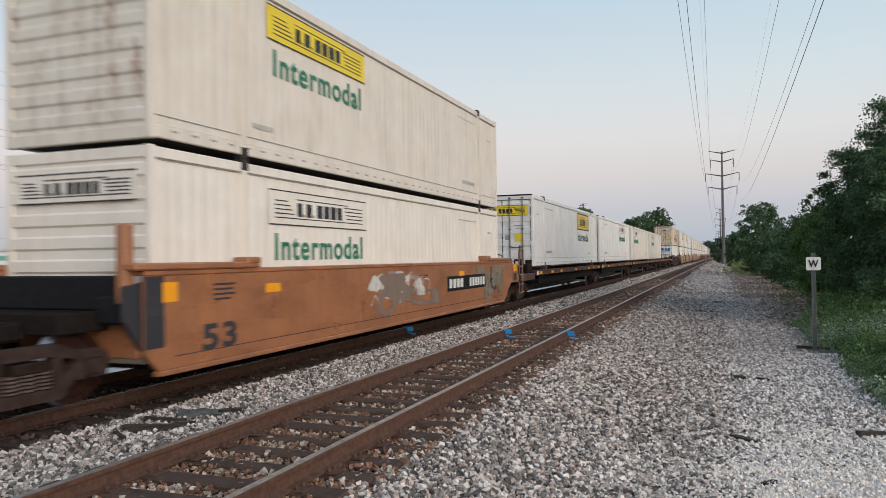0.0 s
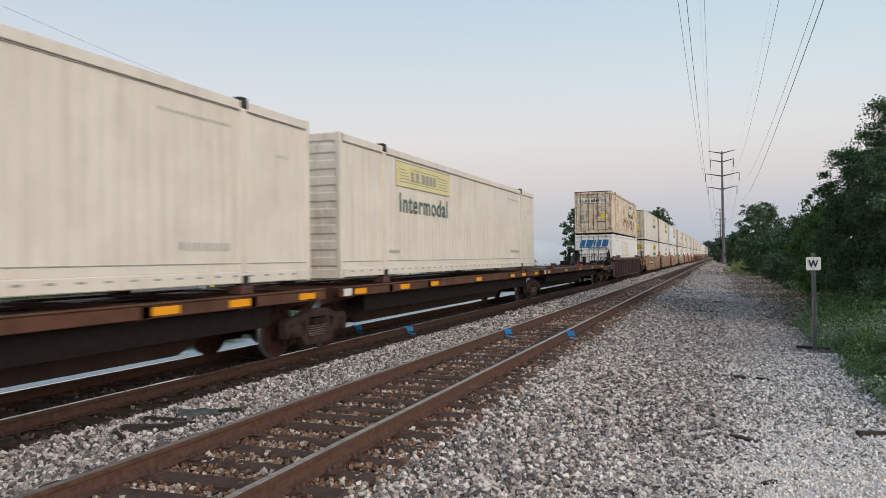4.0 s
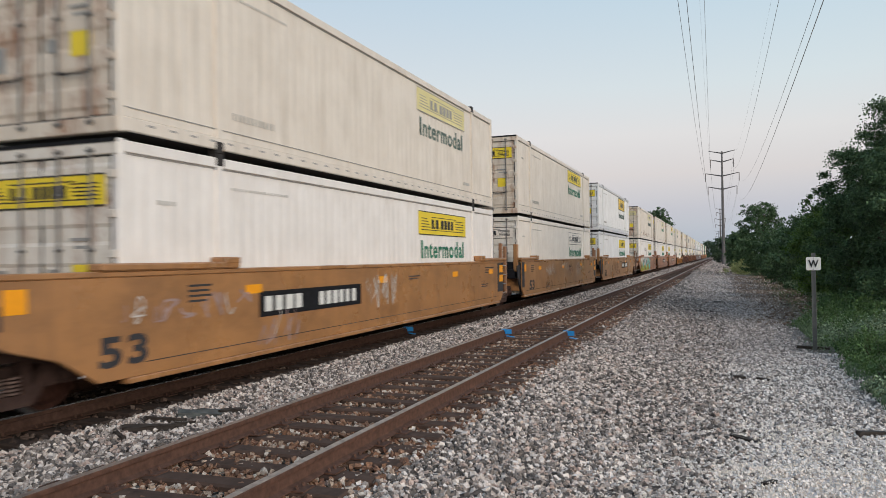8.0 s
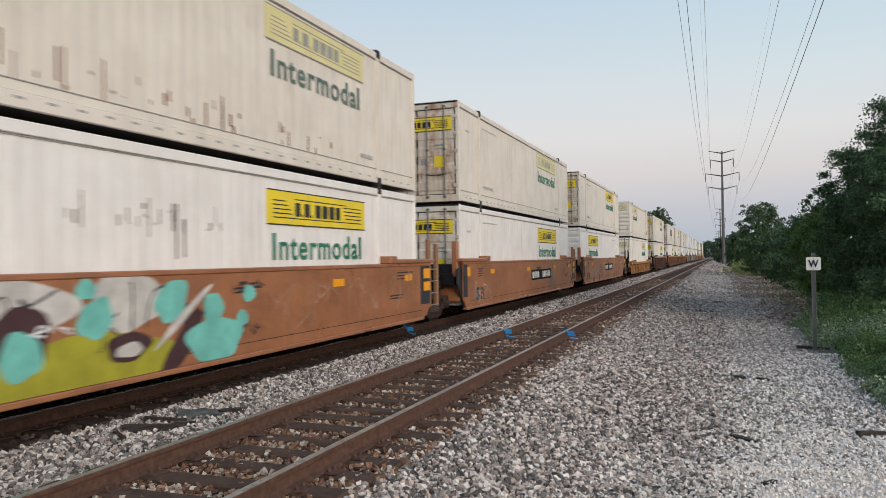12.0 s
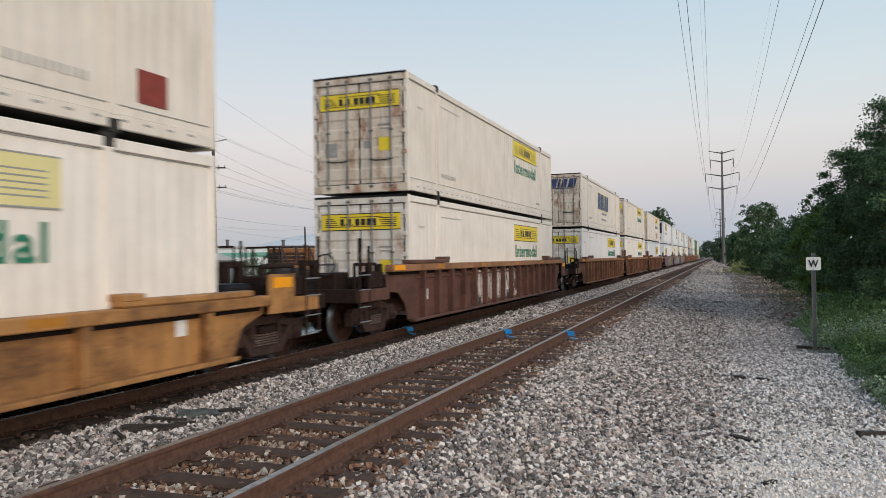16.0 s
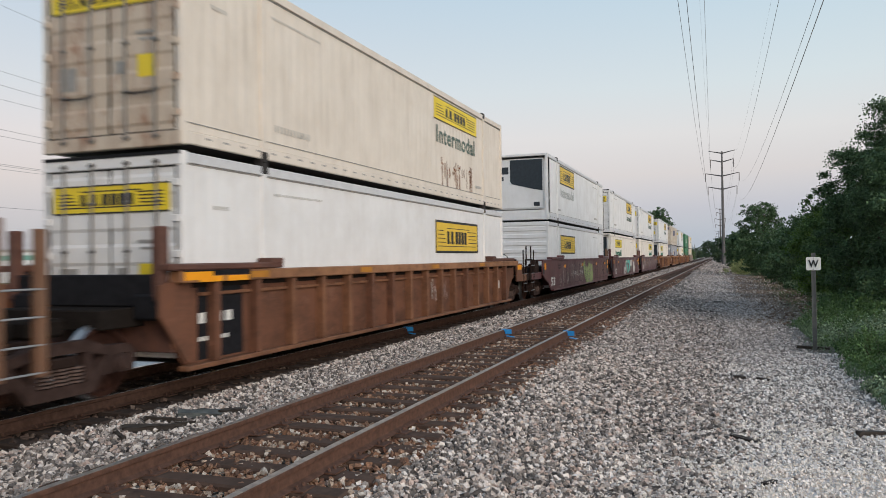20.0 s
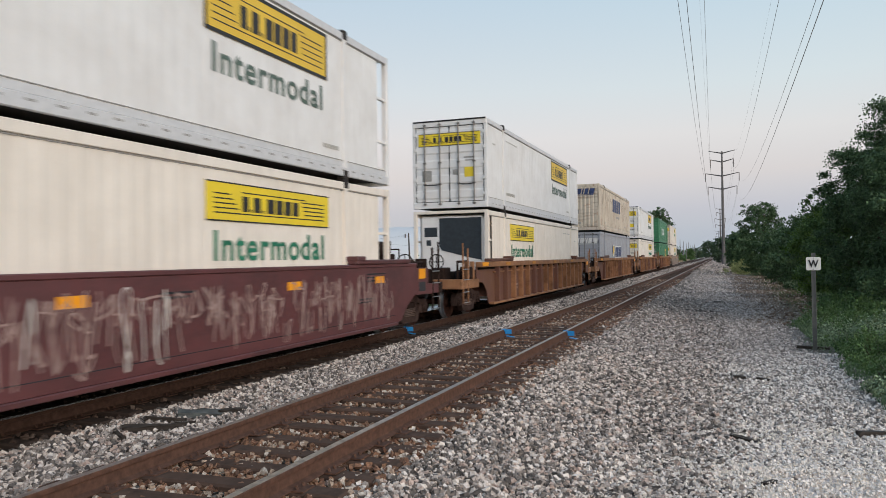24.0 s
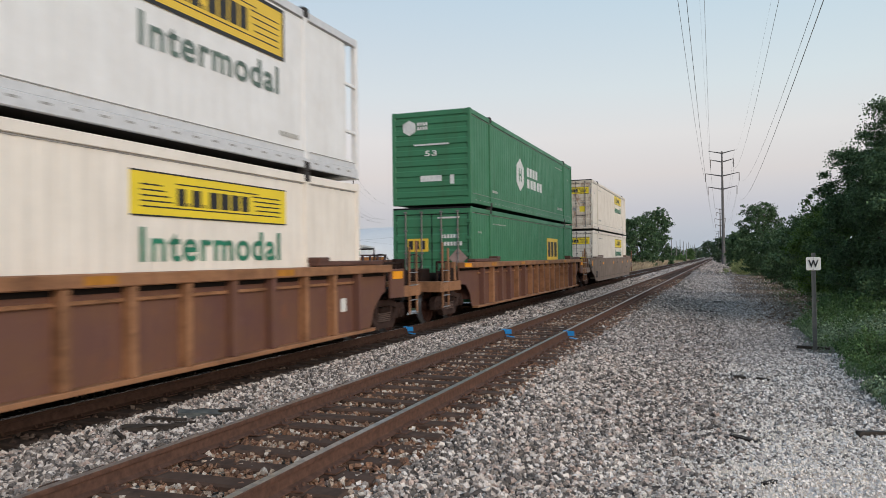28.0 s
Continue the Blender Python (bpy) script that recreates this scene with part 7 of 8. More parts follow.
def bars_logo(box_ob, kind):
    """Carrier marks drawn as leaning bars on the doors or nose and on both sides."""
    col = {"blue": SWBLUE, "navy": SWNAVY, "ghost": WORD_PALE, "light": LETTERWHITE}
    letters = [(0.0, 0.30, 0.0, 0.42), (0.38, 0.40, 0.0, 0.42), (0.86, 0.10, 0.0, 0.42), (1.04, 0.26, 0.0, 0.42), (1.38, 0.36, 0.0, 0.42), (0.0, 1.74, -0.07, -0.03)]
    return lambda mat, k: cached(("italic", mat.name, k), lambda: slanted("logo_mark", [(x * k, w * k, a * k, b * k) for x, w, a, b in letters], mat)), col


def box(u, z, flip=False, body=WHITE, doors=None, end="ribbed", side=YEL, door=YEL, words=WORD_GREEN, label="", extra="", refrigerated=False, nose=None, seed=0, fold=0.010):
    c = container(body, doors or (body if body in (GREEN, GREY, COOL) else DOORGRIMY if z > 2 and body is CREAM else DOORWHITE), end, (side[0], side[1], 3.6, 0.88 if side is OCH else 0.60, 2.75, (1.78 if z > 1 else 1.48) if side is OCH else (2.06 if z > 1 else 1.94)) if side else None, door, words=words, label=label, refrigerated=refrigerated, seed=seed, fold=fold, rail=ALLOY if 0.005 < fold < 0.015 and body is COOL else None, nose_logo=nose)
    place(c, u, z, flip)
    mk, col = bars_logo(c, extra)
    hw = CW / 2

    def side_mark(y, z, k, front, back):
        """Leaning bars on both sides over a slightly larger edging."""
        for s in (-1, 1):
            w = 2.0 * k
            under = cached(("backing", back.name, k), lambda: slanted("logo_edge", [(x * k - 0.07, q * k + 0.14, a * k - 0.07, b * k + 0.07) for x, q, a, b in LEANING], back))
            over = cached(("leaning", front.name, k), lambda: slanted("logo_mark", [(x * k, q * k, a * k, b * k) for x, q, a, b in LEANING], front))
            m = side_pose(s, y if s > 0 else y + w, z)
            e = put("logo_edge", under, c, m, "pale edging of a mark")
            put("logo_mark", over, e, Matrix.Translation((0, 0, 0.008)), "slanted bars")
    if extra == "blue_doors":
        put("logo_mark", mk(SWBLUE, 1.1), c, Matrix.Translation((-0.98, -0.012, 2.02)) @ pose(0, 0, 0, 90), "slanted blue bars")
        put("lettering", word("INTERMODAL", 1.45, 0.13, FADED, 0.01), c, Matrix.Translation((-0.35, -0.012, 1.80)) @ pose(0, 0, 0, 90))
        put("small_marking", cached("swn", lambda: boxes("small_marking", [(-0.2 + 0.1 * i, -0.13 + 0.1 * i, -0.012, 0, 1.4, 1.56) for i in range(11) if i != 4] + [(-1.0 + 0.1 * i, -0.93 + 0.1 * i, -0.012, 0, 1.4, 1.54) for i in range(6)], FADED, 0)), c)
        side_mark(5.55, 1.38, 2.25, WARM, OCHRE_PALE)
    if extra == "navy":
        put("logo_mark", mk(SWNAVY, 1.1), c, Matrix.Translation((-0.98, -0.012, 2.15)) @ pose(0, 0, 0, 90), "slanted navy bars")
        put("small_marking", cached("swn2", lambda: boxes("small_marking", [(-0.9 + 0.1 * i, -0.84 + 0.1 * i, -0.012, 0, 1.85, 1.98) for i in range(17) if i != 6] + [(-0.1 + 0.1 * i, -0.03 + 0.1 * i, -0.012, 0, 2.02, 2.08) for i in range(9)], FADED, 0)), c)
        for s in (-1, 1):
            put("small_marking", cached(("swl", s), lambda: boxes("small_marking", bar_rows(7.3, 9.6, 0.98, 1.12, s * (hw - 0.028), 9, 51) + bar_rows(7.2, 9.4, 0.62, 0.74, s * (hw - 0.028), 8, 52), FADED, 0)), c)
        side_mark(5.7, 1.28, 2.35, SWNAVY, PALE)
    if extra == "navy_nose":
        put("logo_mark", mk(SWNAVY, 0.85), c, Matrix.Translation((0.55, CL + 0.004, 2.25)) @ pose(0, 0, 0, 90, 0, 180), "slanted navy bars")
        put("small_marking", cached("swnose", lambda: boxes("small_marking", [(0.0, 0.42, CL, CL + 0.006, 1.05, 1.3), (-0.1, 0.45, CL, CL + 0.006, 0.42, 0.5), (0.36, 0.44, CL, CL + 0.006, 1.7, 2.1)], FADED, 0)), c)
        for s in (-1, 1):
            put("small_marking", cached(("swl2", s), lambda: boxes("small_marking", bar_rows(6.4, 8.4, 1.05, 1.2, s * (hw - 0.028), 6, 53), FADED, 0)), c)
        side_mark(5.8, 1.45, 2.15, SWNAVY, TAN)
    if extra == "grey":
        put("logo_mark", mk(LETTERWHITE, 0.80), c, Matrix.Translation((-0.3, -0.014, 2.15)) @ pose(0, 0, 0, 90), "slanted white bars")
        shield = [(0, 0.55), (0.5, 0.62), (0.55, 0.3), (0.25, 0.0), (0.03, 0.25)]
        put("emblem", cached("shield", lambda: mesh_of("emblem", [(x, y, q) for q in (0, 0.006) for x, y in shield], [(4, 3, 2, 1, 0), (5, 6, 7, 8, 9)] + [(i, (i + 1) % 5, 5 + (i + 1) % 5, 5 + i) for i in range(5)], [LETTERWHITE])), c, Matrix.Translation((-0.95, -0.014, 2.02)) @ pose(0, 0, 0, 90), "white shield emblem")
        put("emblem", cached("shield2", lambda: mesh_of("emblem", [(x * 0.5 + 0.24, y * 0.8 + 0.05, q) for q in (0.006, 0.01) for x, y in shield], [(4, 3, 2, 1, 0), (5, 6, 7, 8, 9)] + [(i, (i + 1) % 5, 5 + (i + 1) % 5, 5 + i) for i in range(5)], [OCHRE])), c, Matrix.Translation((-0.95, -0.014, 2.02)) @ pose(0, 0, 0, 90), "gold half of the emblem")
        for s in (-1, 1):
            put("emblem", cached(("shieldbig", s), lambda: mesh_of("emblem", [(x * 2.6, y * 1.5, q) for q in (0, 0.006) for x, y in shield], [(4, 3, 2, 1, 0), (5, 6, 7, 8, 9)] + [(i, (i + 1) % 5, 5 + (i + 1) % 5, 5 + i) for i in range(5)], [LETTERWHITE])), c, side_pose(s, 5.4 if s > 0 else 6.9, 1.22), "white shield emblem")
            put("emblem", cached(("shieldbig3", s), lambda: mesh_of("emblem", [(x * 1.2 + 0.12, y * 1.25 + 0.12, q) for q in (0.006, 0.009) for x, y in shield], [(4, 3, 2, 1, 0), (5, 6, 7, 8, 9)] + [(i, (i + 1) % 5, 5 + (i + 1) % 5, 5 + i) for i in range(5)], [SWNAVY])), c, side_pose(s, 5.4 if s > 0 else 6.9, 1.22), "navy half of the emblem")
            put("emblem", cached(("shieldbig2", s), lambda: mesh_of("emblem", [(x * 1.3 + 0.6, y * 1.2 + 0.1, q) for q in (0.006, 0.01) for x, y in shield], [(4, 3, 2, 1, 0), (5, 6, 7, 8, 9)] + [(i, (i + 1) % 5, 5 + (i + 1) % 5, 5 + i) for i in range(5)], [OCHRE])), c, side_pose(s, 5.4 if s > 0 else 6.9, 1.22), "gold half of the emblem")
        side_mark(7.2, 1.28, 1.68, SWNAVY, LETTERWHITE)
    if extra == "green_nose":
        hexa = lambda k: [(k * math.sin(i * math.tau / 6), k * math.cos(i * math.tau / 6)) for i in range(6)]

        def hex_me(k):
            o = hexa(k)
            return mesh_of("emblem", [(x, y, q) for q in (0, 0.006) for x, y in o], [(5, 4, 3, 2, 1, 0), (6, 7, 8, 9, 10, 11)] + [(i, (i + 1) % 6, 6 + (i + 1) % 6, 6 + i) for i in range(6)], [LETTERWHITE])
        put("emblem", cached("hex_s", lambda: hex_me(0.24)), c, Matrix.Translation((0.7, CL + 0.004, 2.4)) @ pose(0, 0, 0, 90, 0, 180), "white hexagon emblem")
        put("logo_mark", cached("hexb", lambda: boxes("logo_mark", [(0.1 + 0.09 * i, 0.17 + 0.09 * i, CL, CL + 0.006, z, z + 0.1) for i in range(4) for z in (2.32, 2.45)] + [(-0.6, 0.55, CL, CL + 0.006, 1.83, 1.88), (-0.35, 0.35, CL, CL + 0.006, 0.72, 0.9), (-0.75, -0.62, CL, CL + 0.006, 0.62, 0.9)], LETTERWHITE, 0)), c)
        put("number", word("53", 0.4, 0.17, LETTERWHITE, 0.02), c, Matrix.Translation((0.2, CL + 0.004, 1.5)) @ pose(0, 0, 0, 90, 0, 180), "white number")
        for s in (-1, 1):
            put("emblem", cached("hex_b", lambda: hex_me(0.62)), c, side_pose(s, 10.2, 1.45), "white hexagon emblem")
            put("logo_mark", cached(("hexside", s), lambda: boxes("logo_mark", bar_rows(7.4, 9.3, 1.5, 1.85, s * (hw - 0.028), 4, 61) + bar_rows(6.6, 9.3, 1.05, 1.4, s * (hw - 0.028), 5, 62), LETTERWHITE, 0)), c)
            put("emblem_mark", cached(("hexin", s), lambda: boxes("emblem_mark", [(s * (hw - 0.02) - 0.002, s * (hw - 0.02) + 0.002, y - 0.05, y + 0.05, 1.2, 1.7) for y in (10.05, 10.35)] + [(s * (hw - 0.02) - 0.002, s * (hw - 0.02) + 0.002, 10.05, 10.35, 1.4, 1.5)], GREEN, 0)), c)
    if extra == "green_doors":
        put("logo_panel", cached("gpan", lambda: boxes("logo_panel", [(-0.80, 0.0 - 0.12, -0.012, 0.0, 1.55, 1.95)], OCHRE, 0)), c, None, "gold panel with dark bars")
        put("logo_mark", cached("gpanb", lambda: boxes("logo_mark", [(-0.76 + 0.2 * i, -0.62 + 0.2 * i, -0.016, -0.012, 1.62, 1.88) for i in range(3)], INK, 0)), c)
        put("small_marking", cached("gnum", lambda: boxes("small_marking", [(0.3 + 0.1 * i, 0.37 + 0.1 * i, -0.012, 0, 1.95, 2.06) for i in range(6)] + [(0.3 + 0.1 * i, 0.37 + 0.1 * i, -0.012, 0, 1.72, 1.84) for i in range(7)] + [(0.2, 0.3, -0.012, 0, 2.55, 2.6), (0.3, 0.9, -0.012, 0, 2.55, 2.6)], LETTERWHITE, 0)), c)
        dia = [(0, -0.3), (0.3, 0), (0, 0.3), (-0.3, 0)]
        put("placard", cached("gdia", lambda: mesh_of("placard", [(x, y, q) for q in (0, 0.006) for x, y in dia], [(3, 2, 1, 0), (4, 5, 6, 7)] + [(i, (i + 1) % 4, 4 + (i + 1) % 4, 4 + i) for i in range(4)], [SPRAY_PINK])), c, Matrix.Translation((0.85, -0.014, 1.35)) @ pose(0, 0, 0, 90), "pale diamond placard")
        for s in (-1, 1):
            put("logo_panel", cached(("gsp", s), lambda: boxes("logo_panel", [(s * (hw - 0.026) - 0.003, s * (hw - 0.026) + 0.003, 10.4, 12.6, 1.2, 2.15)], OCHRE, 0)), c, None, "gold panel with dark bars")
            put("logo_mark", cached(("gspb", s), lambda: boxes("logo_mark", bar_rows(10.6, 12.5, 1.35, 2.0, s * (hw - 0.021), 3, 63), INK, 0)), c)
    for q in c.children:
        if q.name.startswith("small_marking"):
            q["kind"] = "stuff"
    return c


def stains(car_box, y0, y1, z, seed, col=(0.26, 0.105, 0.04), count=34, sign=1):
    """Rusty streaks that run down from old scratches on a side."""
    rnd = random.Random(seed)
    rows = []
    for i in range(count):
        y, l = rnd.uniform(y0, y1), rnd.uniform(0.08, 0.9) * (1 if rnd.random() < 0.6 else 0.4)
        rows.append((sign * (CW / 2 - 0.032) - 0.003, sign * (CW / 2 - 0.032) + 0.003, y, y + rnd.uniform(0.015, 0.05), max(0.34, z - l), z + rnd.uniform(-0.3, 0.15)))
    put("rust_streak", boxes("rust_streak", rows, plain("rust_run", col, 0.85, vary=0.5), 0), car_box, None, "brown rust streaks")


def mural(car):
    """A wide sprayed mural along a car side: ellipses of paint in layers over an olive and pale ground. Rows: centre y, centre z, half sizes, lean, colour."""
    ground_rows = [(0.6, 0.52, 1.3, 0.30, 0.0, 0), (2.4, 0.50, 1.5, 0.34, 0.1, 0), (4.2, 0.48, 1.5, 0.30, 0.0, 0), (5.9, 0.55, 1.5, 0.34, 0.2, 0), (0.3, 1.2, 0.9, 0.42, 0.0, 1), (1.5, 1.22, 0.9, 0.40, 0.1, 1),
                   (2.9, 1.2, 1.0, 0.40, 0.0, 1), (4.6, 1.22, 1.1, 0.38, 0.0, 1), (6.5, 1.25, 0.62, 0.36, 0.0, 1)]
    mid_rows = [(0.35, 0.95, 0.42, 0.28, 0.3, 3), (1.85, 0.98, 0.36, 0.36, 0.0, 3), (3.25, 1.22, 0.36, 0.24, 0.0, 3), (5.0, 0.92, 0.36, 0.38, 0.0, 3), (6.5, 0.70, 0.36, 0.18, 0.2, 3), (7.45, 0.62, 0.22, 0.46, 0.8, 3),
                (1.3, 0.48, 0.12, 0.28, 0.4, 3), (2.7, 0.66, 0.14, 0.22, 0.2, 3), (3.85, 0.5, 0.25, 0.12, 0.4, 3)]
    top_rows = [(0.35, 1.02, 0.32, 0.20, 0.3, 0), (1.85, 0.88, 0.30, 0.30, 0.0, 2), (3.25, 1.20, 0.27, 0.14, 0.0, 2), (5.0, 0.76, 0.26, 0.26, 0.0, 2), (5.84, 1.42, 0.15, 0.12, 0.0, 2), (5.98, 1.08, 0.26, 0.24, 0.2, 2),
                (7.25, 1.22, 0.30, 0.28, 0.3, 2), (8.15, 0.62, 0.62, 0.32, 0.0, 2), (8.1, 1.05, 0.22, 0.24, 0.0, 2), (8.95, 1.23, 0.16, 0.13, 0.0, 2), (8.77, 0.87, 0.15, 0.12, 0.0, 2), (6.5, 0.66, 0.22, 0.09, 0.2, 1),
                (7.5, 1.02, 0.10, 0.40, 1.4, 1), (2.7, 1.4, 0.10, 0.14, 0.0, 2)]
    cols = [SPRAY_OLIVE, SPRAY_WHITE, SPRAY_TEAL, SPRAY_MAROON]
    v, f, idx = [], [], []
    n = 28
    for i, (cy, cz, ry, rz, lean, c) in enumerate(ground_rows + mid_rows + top_rows):
        k = len(v)
        for j in range(n):
            a = j * math.tau / n
            w = 1 + 0.07 * math.sin(3 * a + i) + 0.05 * math.sin(5 * a + 2 * i)
            z = min(1.55, max(0.33, cz + rz * math.sin(a) * w))
            v.append((1.5035 + 0.0004 * i, cy + ry * math.cos(a) * w + lean * (z - cz), z))
        f.append(tuple(range(k, k + n)))
        idx.append(c)
    put("graffiti", mesh_of("graffiti", v, f, cols, idx), car, None, "olive and teal sprayed mural")["kind"] = "stuff"


def build_train():
    W_G, G_G = WORD_GREEN, WORD_GREY
    std = "white ribbed intermodal container with yellow logo panels"
    crm = "cream ribbed intermodal container with a yellow logo panel"
    # leading double stack
    box(7.75, Z_TOP, True, CREAM, end="ribbed", nose=YEL, label="cream intermodal container stacked nose first", seed=1)
    box(7.75, Z_LOW, True, WARM, end="ribbed", side=GRW, door=GRW, nose=GRW, label="ivory intermodal container in the well, nose first", seed=2)
    well_car(7.75, "smooth", CAR_ORANGE, "joint", "full", "orange-brown smooth-sided well car with graffiti", name_y=12.4, seed=2, lead=True,
             spray=[(2.6, 9.0, 0.5, 1.4, [CAR_GREYBROWN, CAR_ORANGE], 7), (6.3, 9.0, 0.85, 1.45, [SPRAY_WHITE, SPRAY_PINK], 9), (6.0, 9.4, 0.7, 1.45, [SPRAY_WHITE, SPRAY_PINK], -9), (13.4, 16.0, 0.36, 1.45, [KHAKI], 5), (13.6, 15.8, 0.5, 1.3, [SPRAY_DARK, KHAKI], -6), (14.2, 15.4, 0.7, 1.1, [SPRAY_DARK], 2)])
    # five spine platforms, the last one empty
    sp = "dark rusty skeleton spine car carrying one container"
    box(29.03, 1.355, False, WHITE, side=OCH, door=YEL, words=G_G, label="white container with an ochre logo panel on a spine car", seed=3, doors=COOL, fold=0.003)
    box(46.30, 1.355, False, WHITE, end="ribbed", side=GRW, door=None, label="white container with a lined logo panel on a spine car", seed=4, fold=0.003)
    box(63.66, 1.355, True, CREAM, end="ribbed", side=GRW, door=GRW, label="cream container with a lined logo panel on a spine car", seed=5, fold=0.008)
    box(80.97, 1.355, True, CREAM, end="ribbed", side=PAL, door=PAL, words=G_G, label="grimy cream container on a spine car", seed=6)
    for i, u in enumerate((29.03, 46.30, 63.66, 80.97, 98.38)):
        spine_car(u, "full" if i == 0 else "joint", "full" if i == 4 else "joint", sp if i < 4 else "empty dark rusty spine car with a trailer hitch", empty=i == 4, seed=i)
    # single dark well car with a rust-streaked box
    b = box(120.27, Z_TOP, False, RUSTY, doors=RUSTY, side=GRW, door=GRW, label="rust-streaked cream container stacked on a pale one", seed=7)
    stains(b, 6.5, 14.0, 1.25, 5, count=90)
    box(120.27, Z_LOW, False, WHITE, side=None, door=None, words=None, extra="blue_doors", label="pale container with slanted blue bars on its doors", doors=WHITE, seed=8)
    well_car(120.27, "ribbed", CAR_DARK, "full", "full", "dark purple-brown ribbed well car", rail_m=CAR_DARK, marks=False, seed=3, spray=[(3.0, 3.6, 0.6, 1.2, [SPRAY_TEAL], -3)])
    # tan three-unit set
    tan = "orange-tan smooth-sided well car with faded graffiti"
    box(143.94, Z_TOP, False, CREAM, side=PAL, words=G_G, door=PAL, label=crm, seed=9)
    box(143.94, Z_LOW, False, WHITE, label=std, seed=10)
    well_car(143.94, "smooth", CAR_TAN, "full", "joint", tan, name_y=4.4, seed=4, spray=[(-0.4, 2.4, 0.95, 1.3, [SPRAY_WHITE, SPRAY_PINK], -9), (6.3, 7.9, 0.7, 1.42, [SPRAY_WHITE], -8), (2.6, 3.8, 0.35, 1.0, [SPRAY_PINK, SPRAY_WHITE], -5)])
    box(163.38, Z_TOP, False, CREAM, label=crm, seed=11)
    box(163.38, Z_LOW, False, WARM, side=GRW, door=GRW, label="ivory container with a lined white logo panel", seed=12)
    well_car(163.38, "smooth", CAR_TAN, "joint", "joint", tan, marks=False, seed=5, spray=[(3.6, 5.2, 0.95, 1.45, [SPRAY_WHITE], -8), (6.6, 8.4, 1.1, 1.45, [SPRAY_WHITE], -6), (3.6, 4.8, 0.4, 0.85, [SPRAY_DARK], -6), (10.6, 12.0, 0.7, 1.45, [SPRAY_WHITE, SPRAY_PINK], -8), (8.5, 9.6, 0.9, 1.3, [CAR_MAROON], -4)])
    box(182.89, Z_TOP, False, COOL, side=OCH, words=G_G, label="clean white container with an ochre logo panel", seed=13, fold=0.012)
    box(182.89, Z_LOW, False, COOL, side=YEL, label="clean white container with a yellow logo panel", seed=14, fold=0.008)
    well_car(182.89, "smooth", CAR_TAN, "joint", "full", tan, name_y=11.0, seed=6, spray=[(1.8, 3.6, 0.4, 1.35, [SPRAY_PINK, SPRAY_WHITE], -7), (3.8, 7.4, 0.5, 1.35, [SPRAY_DARK, CAR_BROWN], -16), (13.6, 14.8, 0.6, 1.45, [SPRAY_WHITE], -11)])
    # brown three-unit set with large graffiti
    bx = box(206.58, Z_TOP, False, CREAM, side=PAL, words=G_G, door=PAL, label=crm, seed=15)
    stains(bx, 4.5, 12.0, 0.7, 9)
    by = box(206.58, Z_LOW, False, WHITE, label=std, seed=16)
    stains(by, 5.6, 8.6, 2.1, 19, (0.33, 0.27, 0.24), 24)
    car = well_car(206.58, "smooth", CAR_ORANGE, "full", "joint", "orange-brown well car covered in olive and teal graffiti", marks=False, seed=7,
             spray=[(0.4, 8.0, 0.55, 1.5, [SPRAY_MAROON, SPRAY_DARK], -13), (4.3, 5.8, 0.92, 1.06, [LETTERWHITE], -9), (9.4, 15.6, 0.5, 1.42, [SPRAY_FAINT], -15), (8.5, 9.4, 1.25, 1.45, [SPRAY_DARK], -4), (8.7, 9.3, 0.6, 0.8, [SPRAY_DARK], -3)])
    mural(car)
    box(226.02, Z_TOP, False, CREAM, side=PAL, label=crm, seed=17)
    box(226.02, Z_LOW, False, WHITE, label=std, seed=18)
    well_car(226.02, "smooth", CAR_ORANGE, "joint", "joint", "orange-brown smooth-sided well car with a dark name board", name_y=9.4, seed=8, spray=[(0.4, 2.4, 0.4, 1.0, [SPRAY_WHITE, SPRAY_PINK], -7), (11.0, 11.7, 0.35, 1.4, [CAR_GREYBROWN], 3)])
    box(245.55, Z_TOP, False, CREAM, label=crm, seed=19)
    box(245.55, Z_LOW, True, WHITE, end="ribbed", label="white container in the well, nose first", seed=20)
    well_car(245.55, "smooth", CAR_ORANGE, "joint", "full", "orange-brown smooth-sided well car with graffiti", name_y=9.2, seed=10, spray=[(1.5, 4.8, 0.4, 1.4, [SPRAY_WHITE, SPRAY_PINK], -10), (5.2, 6.2, 0.4, 1.4, [CAR_GREYBROWN], 4)])
    # single cars
    bx = box(268.90, Z_TOP, True, CREAM, end="ribbed", side=PAL, words=G_G, door=YEL, nose=PAL, label="grimy cream container stacked nose first", seed=21)
    put("placard", boxes("placard", [(-CW / 2 + 0.024, -CW / 2 + 0.03, 1.0, 1.55, 0.42, 0.86)], plain("dull_red_paint", (0.26, 0.05, 0.035), 0.6), 0), bx, None, "dull red square plate")
    box(268.90, Z_LOW, False, WARM, side=PAL, door=PAL, label="ivory container with a pale logo panel", doors=WARM, seed=22)
    well_car(268.90, "ribbed", CAR_AMBER, "full", "full", "amber-tan rusty ribbed well car", rail_m=CAR_AMBER, marks=False, top=1.17, ribs_n=8, seed=11)
    box(292.30, Z_TOP, False, CREAM, label=crm, seed=23)
    box(292.30, Z_LOW, False, WARM, label=std, seed=24)
